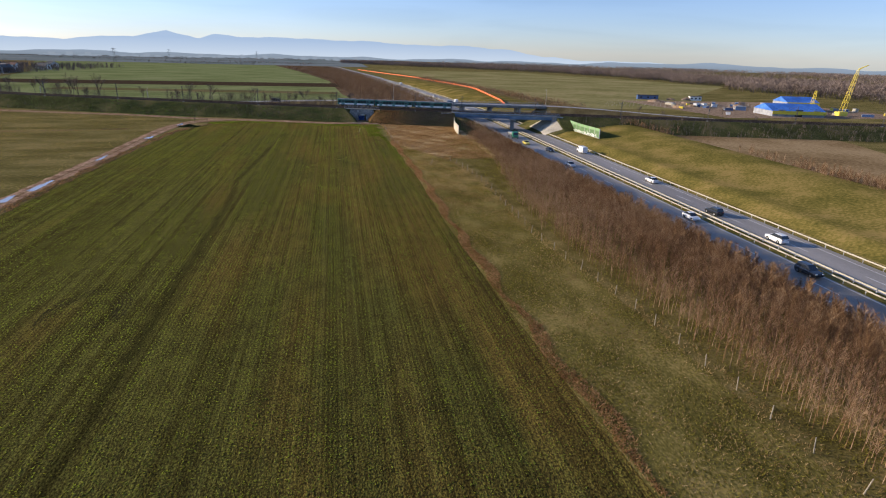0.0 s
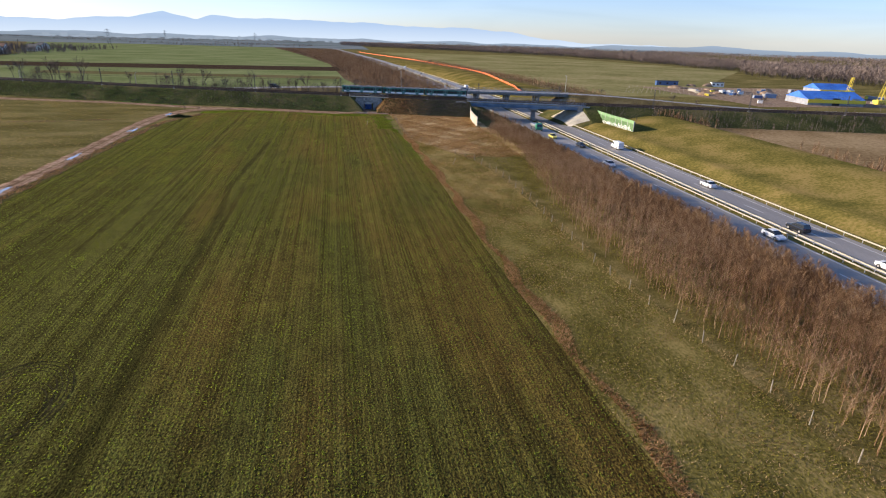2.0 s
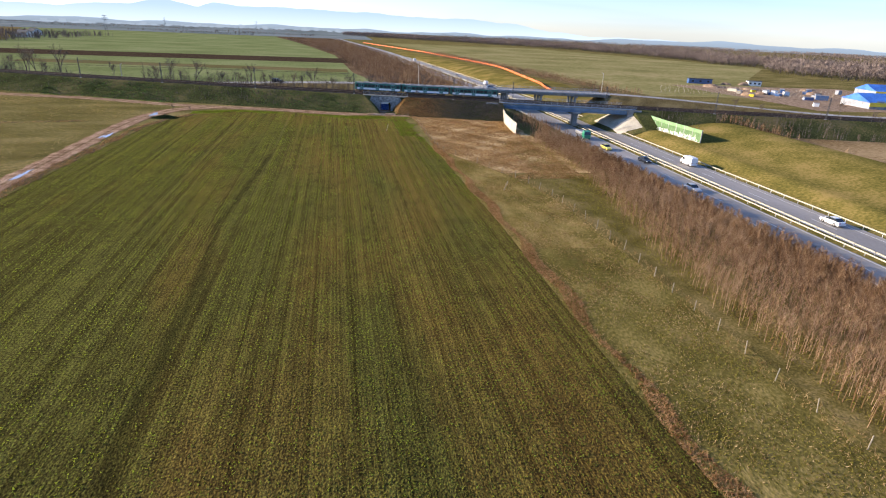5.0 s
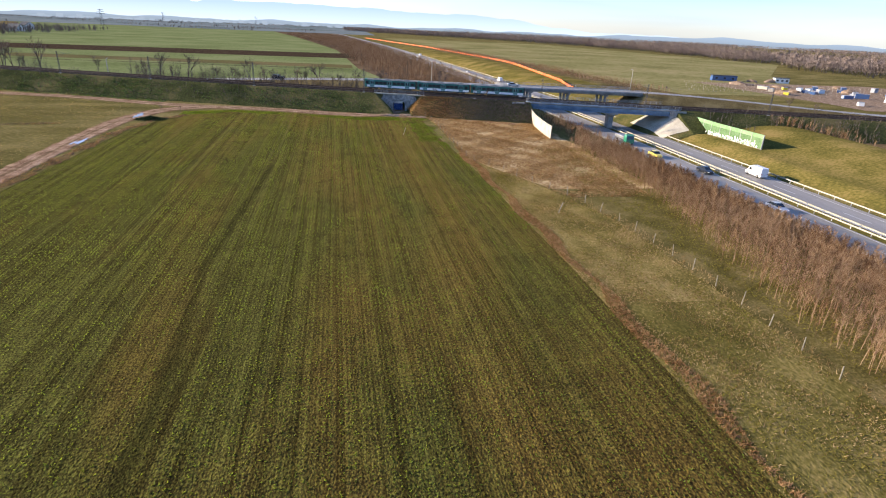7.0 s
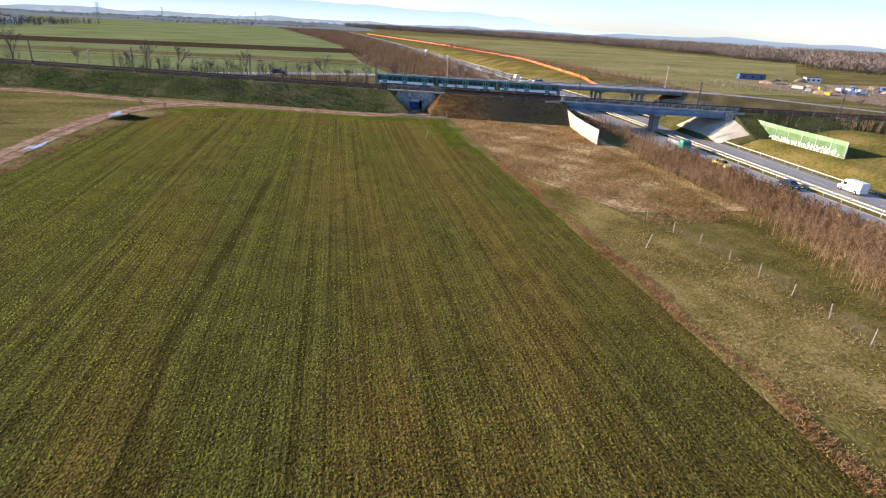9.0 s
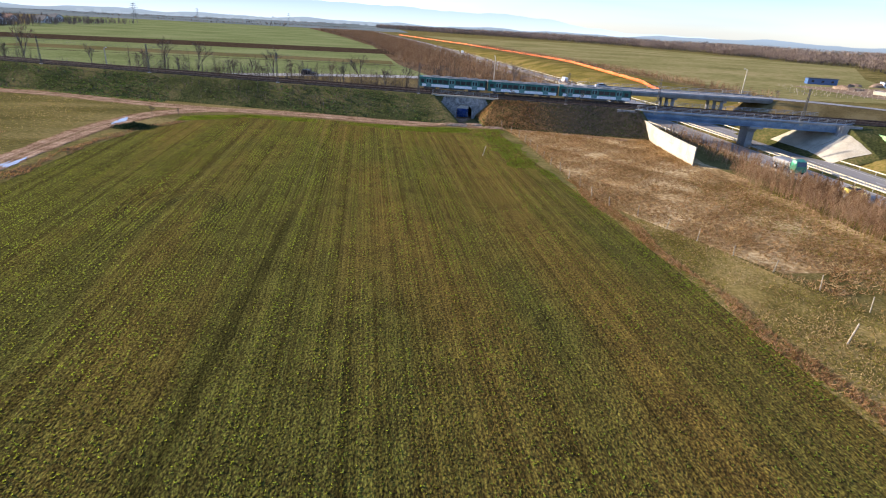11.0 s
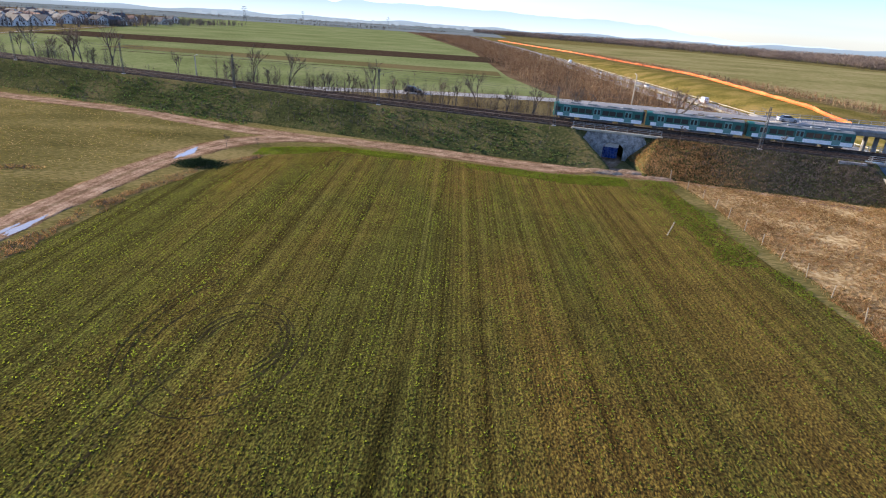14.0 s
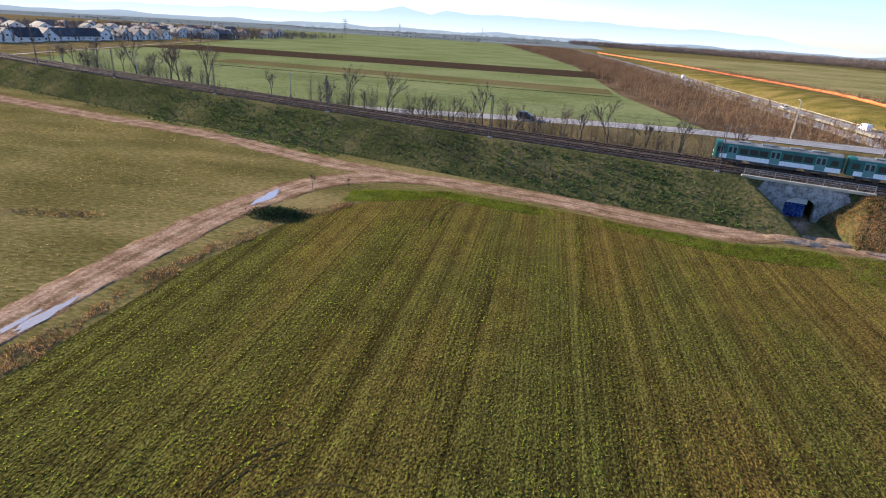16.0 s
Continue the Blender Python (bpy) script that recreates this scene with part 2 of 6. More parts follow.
M = {
    "crop": crop_material(),
    "rut": material("rut", [(0.024, 0.019, 0.010), (0.040, 0.033, 0.015), (0.066, 0.056, 0.022)], 0.8, 6.0, 0.95, 0.06, 6.0),
    "meadow": material("meadow", [(0.080, 0.070, 0.024), (0.140, 0.118, 0.040), (0.23, 0.178, 0.076)], 0.10, 2.6, 0.95, 0.12, 4.0, stretch=(0.4, 1, 1), mix=0.5),
    "weeds": material("weeds", [(0.080, 0.068, 0.017), (0.150, 0.122, 0.034), (0.26, 0.195, 0.070)], 0.16, 3.4, 0.95, 0.10, 5.0, stretch=(1, 0.6, 1)),
    "verge": material("verge", [(0.085, 0.078, 0.020), (0.155, 0.126, 0.034), (0.235, 0.170, 0.062)], 0.09, 1.6, 0.95, 0.10, 2.5),
    "litter": material("litter", [(0.095, 0.070, 0.030), (0.150, 0.112, 0.048), (0.22, 0.17, 0.08)], 0.20, 3.5, 0.95, 0.10, 4.0),
    "dry": material("dry", [(0.17, 0.105, 0.044), (0.34, 0.225, 0.104), (0.60, 0.45, 0.24)], 0.11, 1.6, 0.95, 0.06, 4.0),
    "dirt": material("dirt", [(0.14, 0.096, 0.062), (0.25, 0.175, 0.120), (0.35, 0.26, 0.185)], 0.5, 3.0, 0.95, 0.08, 4.0),
    "soil": material("soil", [(0.032, 0.022, 0.014), (0.055, 0.038, 0.024), (0.080, 0.056, 0.036)], 0.3, 3.0, 0.95, 0.08, 3.0),
    "farfield": material("farfield", [(0.120, 0.140, 0.052), (0.162, 0.188, 0.074), (0.200, 0.215, 0.096)], 0.02, 0.5, 0.95),
    "ballast": material("ballast", [(0.035, 0.028, 0.024), (0.070, 0.056, 0.047), (0.12, 0.10, 0.085)], 0.8, 14.0, 0.95, 0.08, 12.0),
    "asphalt": material("asphalt", [(0.175, 0.160, 0.145), (0.235, 0.217, 0.197), (0.29, 0.268, 0.245)], 0.15, 9.0, 0.62, 0.004, 40.0, stretch=(1, 0.12, 1)),
    "asphalt_old": material("asphalt_old", [(0.20, 0.19, 0.185), (0.27, 0.26, 0.25), (0.33, 0.31, 0.30)], 0.2, 6.0, 0.85),
    "paint": plain("paint", (0.60, 0.60, 0.57), 0.6),
    "concrete": material("concrete", [(0.20, 0.195, 0.185), (0.29, 0.28, 0.265), (0.38, 0.365, 0.345)], 0.35, 6.0, 0.85, 0.01, 18.0),
    "concrete_pale": material("concrete_pale", [(0.33, 0.30, 0.235), (0.43, 0.39, 0.305), (0.52, 0.475, 0.38)], 0.4, 7.0, 0.85, 0.01, 14.0),
    "steel_blue": material("steel_blue", [(0.10, 0.16, 0.24), (0.16, 0.24, 0.34), (0.22, 0.30, 0.40)], 0.4, 5.0, 0.55),
    "galv": material("galv", [(0.26, 0.26, 0.26), (0.34, 0.34, 0.335), (0.42, 0.42, 0.41)], 1.0, 9.0, 0.45, metal=0.6),
    "rail_cream": plain("rail_cream", (0.38, 0.35, 0.26), 0.6),
    "rust": material("rust", [(0.045, 0.028, 0.020), (0.085, 0.052, 0.035), (0.14, 0.095, 0.065)], 2.0, 20.0, 0.8),
    "wood_post": material("wood_post", [(0.24, 0.20, 0.14), (0.34, 0.29, 0.21), (0.45, 0.39, 0.30)], 2.0, 18.0, 0.85),
    "green_panel": material("green_panel", [(0.070, 0.140, 0.052), (0.110, 0.195, 0.082), (0.16, 0.255, 0.12)], 0.35, 4.0, 0.7),
    "white_coat": plain("white_coat", (0.78, 0.78, 0.76), 0.5),
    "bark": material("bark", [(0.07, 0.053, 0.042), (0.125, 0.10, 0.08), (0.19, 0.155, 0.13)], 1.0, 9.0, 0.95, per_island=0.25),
    "sapling": material("sapling", [(0.140, 0.077, 0.036), (0.235, 0.140, 0.074), (0.37, 0.25, 0.15)], 0.05, 0.8, 0.9, per_island=0.35),
    "far_tree": material("far_tree", [(0.115, 0.088, 0.074), (0.180, 0.140, 0.118), (0.26, 0.205, 0.175)], 0.01, 0.1, 0.95, per_island=0.30),
    "blade_dry": material("blade_dry", [(0.19, 0.125, 0.052), (0.32, 0.225, 0.105), (0.47, 0.35, 0.185)], 0.12, 1.5, 0.95, per_island=0.25),
    "blade_rust": material("blade_rust", [(0.19, 0.105, 0.045), (0.31, 0.185, 0.085), (0.44, 0.285, 0.145)], 0.2, 1.5, 0.95, per_island=0.22),
    "blade_green": material("blade_green", [(0.110, 0.090, 0.018), (0.175, 0.155, 0.030), (0.25, 0.215, 0.050)], 0.15, 2.0, 0.9, per_island=0.45),
    "bramble": material("bramble", [(0.035, 0.055, 0.014), (0.078, 0.125, 0.026), (0.14, 0.21, 0.045)], 0.15, 2.0, 0.8, per_island=0.45),
    "bush": material("bush", [(0.030, 0.042, 0.016), (0.055, 0.072, 0.026), (0.090, 0.105, 0.042)], 0.4, 3.0, 0.9, per_island=0.4),
    "orange_net": material("orange_net", [(0.52, 0.11, 0.03), (0.66, 0.16, 0.045), (0.76, 0.22, 0.07)], 0.1, 2.0, 0.7),
}


def glass_material(name, c, rough=0.08):
    m = plain(name, c, rough, vary=0.1)
    m.node_tree.nodes["Principled BSDF"].inputs["Specular IOR Level"].default_value = 0.7
    return m


def thin_leaf(m, amount, tint):
    """Let sunlight through thin blades."""
    n, l = m.node_tree.nodes, m.node_tree.links
    tr, mx = n.new("ShaderNodeBsdfTranslucent"), n.new("ShaderNodeMixShader")
    mu = n.new("ShaderNodeMix")
    mu.data_type, mu.blend_type = "RGBA", "MULTIPLY"
    mu.inputs["Factor"].default_value, mu.inputs[7].default_value = 1.0, tint
    l.new(n["Color Ramp"].outputs[0], mu.inputs[6]), l.new(mu.outputs[2], tr.inputs["Color"])
    mx.inputs[0].default_value = amount
    l.new(n["Principled BSDF"].outputs[0], mx.inputs[1]), l.new(tr.outputs[0], mx.inputs[2])
    l.new(mx.outputs[0], n["Material Output"].inputs["Surface"])


M["crop_leaf"] = material("crop_leaf", [(0.080, 0.074, 0.018), (0.130, 0.150, 0.022), (0.170, 0.218, 0.032)], 0.12, 1.2, 0.8, per_island=0.24)
for key, amount, tint in (("crop_leaf", 0.56, (1.5, 1.5, 0.9, 1)), ("blade_green", 0.42, (1.35, 1.35, 0.9, 1)), ("blade_dry", 0.45, (1.35, 1.25, 1.0, 1)), ("blade_rust", 0.40, (1.35, 1.2, 1.0, 1)), ("bramble", 0.25, (1.2, 1.3, 0.8, 1))):
    thin_leaf(M[key], amount, tint)
M["glass_dark"] = glass_material("glass_dark", (0.025, 0.03, 0.035), 0.22)
M["water"] = glass_material("water", (0.30, 0.26, 0.23), 0.16)


# ---- mesh helpers ----
def thing(name, label="", category="", group="", kind="", at=(0, 0, 0), turn=0):
    ob = new(name)
    ob.empty_display_size = 0.3
    ob.matrix_world = pose(*at, 0, 0, turn)
    return tagged(ob, label, category, group, kind)


def obj(name, bm, mat, parent=None, smooth=False):
    me = bpy.data.meshes.new(name)
    bm.to_mesh(me)
    bm.free()
    me.materials.append(mat)
    if smooth:
        me.shade_smooth()
    ob = new(name, me)
    if parent is not None:
        ob.parent = parent
    return ob


def part(name, bm, mat, parent, label="", smooth=False):
    ob = obj(name, bm, mat, parent, smooth)
    return tagged(ob, label) if label else ob


def raw(name, verts, faces, mat, parent=None, smooth=False):
    """Mesh from numpy arrays of vertices and equal-sided faces."""
    verts, faces = np.asarray(verts, np.float32), np.asarray(faces, np.int32)
    me = bpy.data.meshes.new(name)
    k = faces.shape[1]
    me.vertices.add(len(verts)), me.loops.add(faces.size), me.polygons.add(len(faces))
    me.vertices.foreach_set("co", verts.ravel())
    me.loops.foreach_set("vertex_index", faces.ravel())
    me.polygons.foreach_set("loop_start", np.arange(0, faces.size, k, dtype=np.int32))
    me.update(calc_edges=True)
    me.validate()
    me.materials.append(mat)
    if smooth:
        me.shade_smooth()
    ob = new(name, me)
    if parent is not None:
        ob.parent = parent
    return ob


def box(bm, x0, x1, y0, y1, z0, z1, m=None, bevel=0.0):
    g = bmesh.ops.create_cube(bm, size=1.0, matrix=Matrix.LocRotScale(((x0 + x1) / 2, (y0 + y1) / 2, (z0 + z1) / 2), None, (x1 - x0, y1 - y0, z1 - z0)))
    vs = g["verts"]
    if bevel:
        r = bmesh.ops.bevel(bm, geom=list({e for v in vs for e in v.link_edges}), offset=bevel, segments=1, affect="EDGES")
        vs = list({v for f in r["faces"] for v in f.verts} | {v for v in vs if v.is_valid})
    if m is not None:
        bmesh.ops.transform(bm, matrix=m, verts=vs)
    return vs


def rod(bm, a, b, r0, r1=None, sides=6):
    """A tapered rod from a to b."""
    a, b = Vector(a), Vector(b)
    d = b - a
    q = d.to_track_quat("Z", "Y").to_matrix().to_4x4()
    bmesh.ops.create_cone(bm, cap_ends=True, segments=sides, radius1=r0, radius2=r0 if r1 is None else r1, depth=d.length,
                          matrix=Matrix.Translation((a + b) / 2) @ q)


def boxed(x0, x1, y0, y1, z0, z1, m=None, bevel=0.0):
    bm = bmesh.new()
    box(bm, x0, x1, y0, y1, z0, z1, m, bevel)
    return bm


def grid(name, us, vs, fn, mat, parent=None, smooth=True):
    """A sheet: fn(u, v) gives arrays x, y, z over the mesh of us and vs."""
    U, V = np.meshgrid(np.asarray(us, float), np.asarray(vs, float), indexing="ij")
    X, Y, Z = fn(U, V)
    P = np.stack([X, Y, Z], -1).reshape(-1, 3)
    n, m = U.shape
    i = (np.arange(n - 1)[:, None] * m + np.arange(m - 1)[None]).ravel()
    F = np.stack([i, i + m, i + m + 1, i + 1], 1)
    return raw(name, P, F, mat, parent, smooth)


# ---- the plan ----
def rail_edge(x):
    """y of the near shoulder of the railway bank."""
    return 265.0 - 0.31 * x + 0.0002 * x * x


def rail_turn(x):
    return math.degrees(math.atan(-0.31 + 0.0004 * x))


def way_x(y):
    """x of the motorway's middle."""
    y = np.maximum(y, 230.0) - 230.0
    return np.where(y < 470, 80.4 - 8e-5 * y ** 2, 62.73 - 0.0752 * (y - 470))


def road_y(x):
    """y of the country road's middle, behind the railway."""
    return 302.0 - 0.20 * x


def smooth01(t):
    t = np.clip(t, 0, 1)
    return t * t * (3 - 2 * t)


def road_z(x):
    """Height of the country road, which climbs to its bridge."""
    return 1.0 + 4.6 * smooth01((x + 110) / 130) - 4.9 * smooth01((x - 100) / 120)


def ground_z(x, y):
    x, y = np.asarray(x, float), np.asarray(y, float)
    base = -0.012 * np.maximum(0, y - 300.0) - 0.006 * np.maximum(0, np.abs(x) - 500)
    d = x - way_x(y)
    fade = 1 - smooth01((y - 500) / 400)
    cut = -2.25 * (1 - smooth01((np.abs(d) - 11.6) / 7.0)) * fade
    near = 1 - smooth01((y - 215) / 35)
    berm = 3.5 * smooth01((d - 18) / 24) * (1 - smooth01((d - 44) / 11)) * near
    far_bank = 2.0 * smooth01((d - 16) / 14) * (1 - smooth01((d - 48) / 20)) * smooth01((y - 330) / 30) * fade
    return base + cut + berm + far_bank


def gz(x, y):
    return float(ground_z(x, y))


def axis(lo, hi, step, far, grow=1.22):
    a = list(np.arange(lo, hi + step / 2, step))
    s, left, right = step, [], []
    x = lo
    while x > -far:
        s *= grow
        x -= s
        left.append(x)
    s, x = step, hi
    while x < far:
        s *= grow
        x += s
        right.append(x)
    return np.array(left[::-1] + a + right)


# ---- ground ----
ground = grid("ground", axis(-120, 150, 2.0, 4600), axis(-40, 430, 3.0, 4600), lambda x, y: (x, y, ground_z(x, y)), M["meadow"])
tagged(ground, "brownish green winter meadow and plain reaching the horizon", "ground", kind="structure")


def field_right(y):
    return np.interp(y, [-60, 31, 65, 98, 136, 195, 222, 240], [25.6, 24.2, 22.5, 21.8, 22.0, 20.6, 18.6, 18.6])


def field_left(y):
    return np.interp(y, [-60, 117, 139, 170, 221, 236, 250], [-64.0, -59.8, -59.4, -58.6, -56.2, -53.0, -44.0])


def wobble(y, k, a):
    return a * (np.sin(y * 0.9 + k) * 0.5 + np.sin(y * 0.37 + 2.1 * k) * 0.7 + np.sin(y * 2.3 + 3 * k) * 0.3)


def strip(name, ys, xl, xr, dz, mat, cells=10, label="", category="ground", kind="structure"):
    def fn(u, v):
        return xl(u) * (1 - v) + xr(u) * v, u, ground_z(xl(u) * (1 - v) + xr(u) * v, u) + dz
    ob = grid(name, ys, np.linspace(0, 1, cells + 1), fn, mat)
    return tagged(ob, label, category, kind=kind)


def field_top(x):
    """Far end of the crop field, along the dirt track."""
    return np.interp(x, [-52, -37, -19, 0, 10, 19], [250, 256.5, 252.5, 246.5, 247, 246])


def field_fn(u, v):
    x = u
    y = -60 + (field_top(u) + 60) * v
    left, right = field_left(y), field_right(y)
    xx = left + (right - left) * (u + 64) / 90.0
    return xx, -60 + (field_top(xx) + 60) * v, 0 * x + 0.03


field = grid("crop_field", np.linspace(-64, 26, 46), np.linspace(0, 1, 121), field_fn, M["crop"])
TRAM_Y, TRAM_X = [-60, 120, 139, 187, 260], [-19.0, -20.6, -22.1, -19.2, -17.2]
_co = np.empty(len(field.data.vertices) * 3)
field.data.vertices.foreach_get("co", _co)
_co = _co.reshape(-1, 3)
field.data.attributes.new("tramline", "FLOAT", "POINT").data.foreach_set("value", _co[:, 0] - np.interp(_co[:, 1], TRAM_Y, TRAM_X) + np.sign(_co[:, 0] - np.interp(_co[:, 1], TRAM_Y, TRAM_X)) * np.clip((_co[:, 1] - 184) * 0.08, 0, 2))
tagged(field, "field of young green winter crop drilled in long rows", "field", kind="structure")
strip("weed_strip", np.arange(-60, 129, 3.0), lambda y: field_right(y) - 0.3 + wobble(y, 1, 0.3), lambda y: np.interp(y, [-60, 100, 153, 175, 192, 250], [41.5, 37.6, 36.2, 30.0, 22.4, 21.6]), 0.018, M["weeds"],
      label="weedy grass strip between the crop and the fence")
M["weeds_dry"] = material("weeds_dry", [(0.095, 0.078, 0.021), (0.195, 0.148, 0.045), (0.33, 0.24, 0.095)], 0.18, 4.0, 0.95, 0.10, 5.0, stretch=(1, 0.6, 1))
strip("weed_strip", np.arange(126, 196, 3.0), lambda y: field_right(y) - 0.3 + wobble(y, 1, 0.3), lambda y: np.interp(y, [-60, 100, 153, 175, 192, 250], [41.5, 37.6, 36.2, 30.0, 22.4, 21.6]), 0.018, M["weeds_dry"],
      label="dry weedy strip between the crop and the fence")
strip("plantation_floor", np.arange(-60, 205, 3.0), lambda y: np.interp(y, [-60, 100, 153, 175, 192, 250], [41.5, 37.6, 36.2, 30.0, 22.4, 21.6]), lambda y: way_x(y) - 10.6, 0.022, material("sapling_floor", [(0.075, 0.062, 0.018), (0.135, 0.108, 0.034), (0.22, 0.165, 0.068)], 0.20, 3.5, 0.95, 0.10, 4.0),
      label="leaf litter and olive grass under bare saplings")
strip("dry_meadow", np.arange(170, 250, 2.5), lambda y: np.interp(y, [170, 175, 192, 250], [32.5, 30.0, 22.4, 21.6]), lambda y: np.minimum(way_x(y) - 20, 53 + 0 * y) + wobble(y, 3, 0.8), 0.035, M["dry"],
      label="rough meadow of dry tan grass")
strip("verge_bank", np.arange(-60, 250, 3.0), lambda y: way_x(y) + 10.4, lambda y: way_x(y) + 45, 0.03, M["verge"], 24, "short yellow-green grass on the motorway bank")
strip("far_verge", np.arange(300, 900, 6.0), lambda y: way_x(y) + 10.4, lambda y: way_x(y) + 46, 0.05, M["verge"], 10, "short grass bank beyond the bridges")
strip("brush_floor", np.arange(-60, 250, 3.0), lambda y: way_x(y) + 45, lambda y: way_x(y) + 99, 0.025, M["weeds_dry"], 8, "brown dead grass behind the bank")


def ribbon(name, pts, widths, dz, mat, label, category="path", step=0.8, kind="structure", zfn=None, edge=0.0):
    """A strip of ground along a line through pts."""
    p = np.array(pts, float)
    s = np.concatenate([[0], np.cumsum(np.hypot(*np.diff(p, axis=0).T))])
    q = np.arange(0, s[-1], step)
    x, y, w = np.interp(q, s, p[:, 0]), np.interp(q, s, p[:, 1]), np.interp(q, s, widths)
    k = np.ones(19) / 19
    pad = lambda a: np.convolve(np.pad(a, 9, mode="edge"), k, "valid")
    x, y = pad(x), pad(y)
    tx, ty = np.gradient(x), np.gradient(y)
    ln = np.hypot(tx, ty)
    nx, ny = -ty / ln, tx / ln

    def fn(u, v):
        i = u.astype(int)
        off = (v - 0.5) * w[i] + np.where(np.abs(v - 0.5) > 0.45, wobble(q[i] * 1.9, 1.7 + 9 * v, edge * 0.6), 0)
        X, Y = x[i] + nx[i] * off, y[i] + ny[i] * off
        Z = ground_z(X, Y) if zfn is None else zfn(X, Y)
        return X, Y, Z + dz * np.where(np.abs(v - 0.5) > 0.48, -0.5, 1.0)
    vs = np.linspace(0, 1, 21)
    ob = grid(name, np.arange(len(q)), vs, fn, mat)
    across = ob.data.attributes.new("across", "FLOAT", "POINT")
    across.data.foreach_set("value", np.tile(vs - 0.5, len(q)) * np.repeat(w, len(vs)))
    return tagged(ob, label, category, kind=kind)


def track_material():
    """Trodden pinkish earth: two paler wheel ruts, a rougher grassy crown and edges."""
    m = material("dirt_ruts", [(0.16, 0.100, 0.062), (0.275, 0.180, 0.118), (0.40, 0.285, 0.200)], 0.4, 3.5, 0.95, 0.10, 4.0)
    n, l = m.node_tree.nodes, m.node_tree.links
    at, wob, ad = n.new("ShaderNodeAttribute"), n.new("ShaderNodeTexNoise"), n.new("ShaderNodeMath")
    at.attribute_name = "across"
    wob.inputs["Scale"].default_value, wob.inputs["Detail"].default_value = 0.35, 3.0
    l.new(n["Texture Coordinate"].outputs["Object"], wob.inputs["Vector"])
    ad.operation, ad.inputs[1].default_value = "MULTIPLY_ADD", 1.4
    l.new(wob.outputs["Fac"], ad.inputs[0]), l.new(at.outputs["Fac"], ad.inputs[2])
    cen, mod = n.new("ShaderNodeMath"), n.new("ShaderNodeMath")
    cen.operation, cen.inputs[1].default_value = "SUBTRACT", 0.7
    mod.operation = "ABSOLUTE"
    l.new(ad.outputs[0], cen.inputs[0]), l.new(cen.outputs[0], mod.inputs[0])
    r = n.new("ShaderNodeValToRGB")
    e = r.color_ramp.elements
    e[0].position, e[0].color = 0.04, (0.66, 0.66, 0.58, 1)
    e[1].position, e[1].color = 0.14, (1.10, 1.08, 1.06, 1)
    for pos, c in ((0.24, (0.80, 0.76, 0.74, 1)), (0.30, (1.12, 1.10, 1.08, 1)), (0.46, (0.92, 0.90, 0.84, 1)), (0.58, (0.60, 0.58, 0.46, 1))):
        x = e.new(pos)
        x.color = c
    sc = n.new("ShaderNodeMath")
    sc.operation, sc.inputs[1].default_value = "MULTIPLY", 0.21
    l.new(mod.outputs[0], sc.inputs[0]), l.new(sc.outputs[0], r.inputs[0])
    mu = n.new("ShaderNodeMix")
    mu.data_type, mu.blend_type = "RGBA", "MULTIPLY"
    mu.inputs["Factor"].default_value = 1.0
    l.new(n["Color Ramp"].outputs[0], mu.inputs[6]), l.new(r.outputs[0], mu.inputs[7])
    l.new(mu.outputs[2], n["Principled BSDF"].inputs["Base Color"])
    return m


M["track"] = track_material()
TRACK = [(-64.5, -60), (-64.5, 60), (-64.0, 120), (-63.5, 145), (-62.8, 178), (-63.0, 215), (-62.0, 238), (-56, 257), (-44, 262.5), (-37, 261.5), (-19.4, 257.5), (-6, 252), (3, 250), (10, 254), (13.5, 262), (17.5, 275)]
ribbon("dirt_track", TRACK, [4.4, 4.4, 4.4, 4.6, 5, 5.2, 6, 7, 6.2, 6, 6, 7, 8, 6.5, 4.4, 4.2], 0.045, M["track"], "pinkish dirt farm track with puddles", edge=0.5)
ribbon("dirt_track", [(-42, 261.5), (-54, 264.5), (-70, 270), (-86, 278), (-116, 284.5), (-157, 296), (-230, 320)], [5.5, 6, 5, 6, 6, 7, 7], 0.05, M["track"], "pale dirt track at the foot of the railway bank", edge=0.5)
ribbon("dirt_track", [(6, 252.2), (14, 251), (24, 248.5), (36, 243), (48, 237)], [5, 6.5, 4.6, 3.4, 2.4], 0.05, M["track"], "worn brown dirt track along the bank foot", edge=0.4)

# ---- motorway ----
WY = np.concatenate([np.arange(-80, 700, 5.0), np.arange(700, 2200, 40.0)])


def lane(name, a, b, dz, mat, label, category="road", ys=WY, kind="structure"):
    return tagged(grid(name, ys, np.linspace(0, 1, 5), lambda y, v: (way_x(y) + a + (b - a) * v, y, ground_z(way_x(y), y) + dz), mat), label, category, kind=kind)


road = lane("road", -10.5, -1.5, 0.25, M["asphalt"], "grey asphalt motorway carriageway, half in tree shade")
lane("road", 1.5, 10.5, 0.25, M["asphalt"], "sunlit grey asphalt motorway carriageway")
lane("median", -1.5, 1.5, 0.2, M["verge"], "narrow grassy median between carriageways", "median")
for a in (-8.9, -2.0, 2.0, 8.9):
    lane("road_marking", a - 0.1, a + 0.1, 0.258, M["paint"], "solid white edge line painted on asphalt", "road marking")
for a in (-5.45, 5.45):
    P, F = [], []
    for y in np.arange(-80, 700, 18.0):
        i = len(P)
        for yy in (y, y + 6):
            c, z = way_x(yy), gz(way_x(yy), yy) + 0.258
            P += [(c + a - 0.09, yy, z), (c + a + 0.09, yy, z)]
        F.append((i, i + 1, i + 3, i + 2))
    tagged(raw("lane_marking", P, F, M["paint"]), "dashed white lane line on asphalt", "road marking", kind="structure")


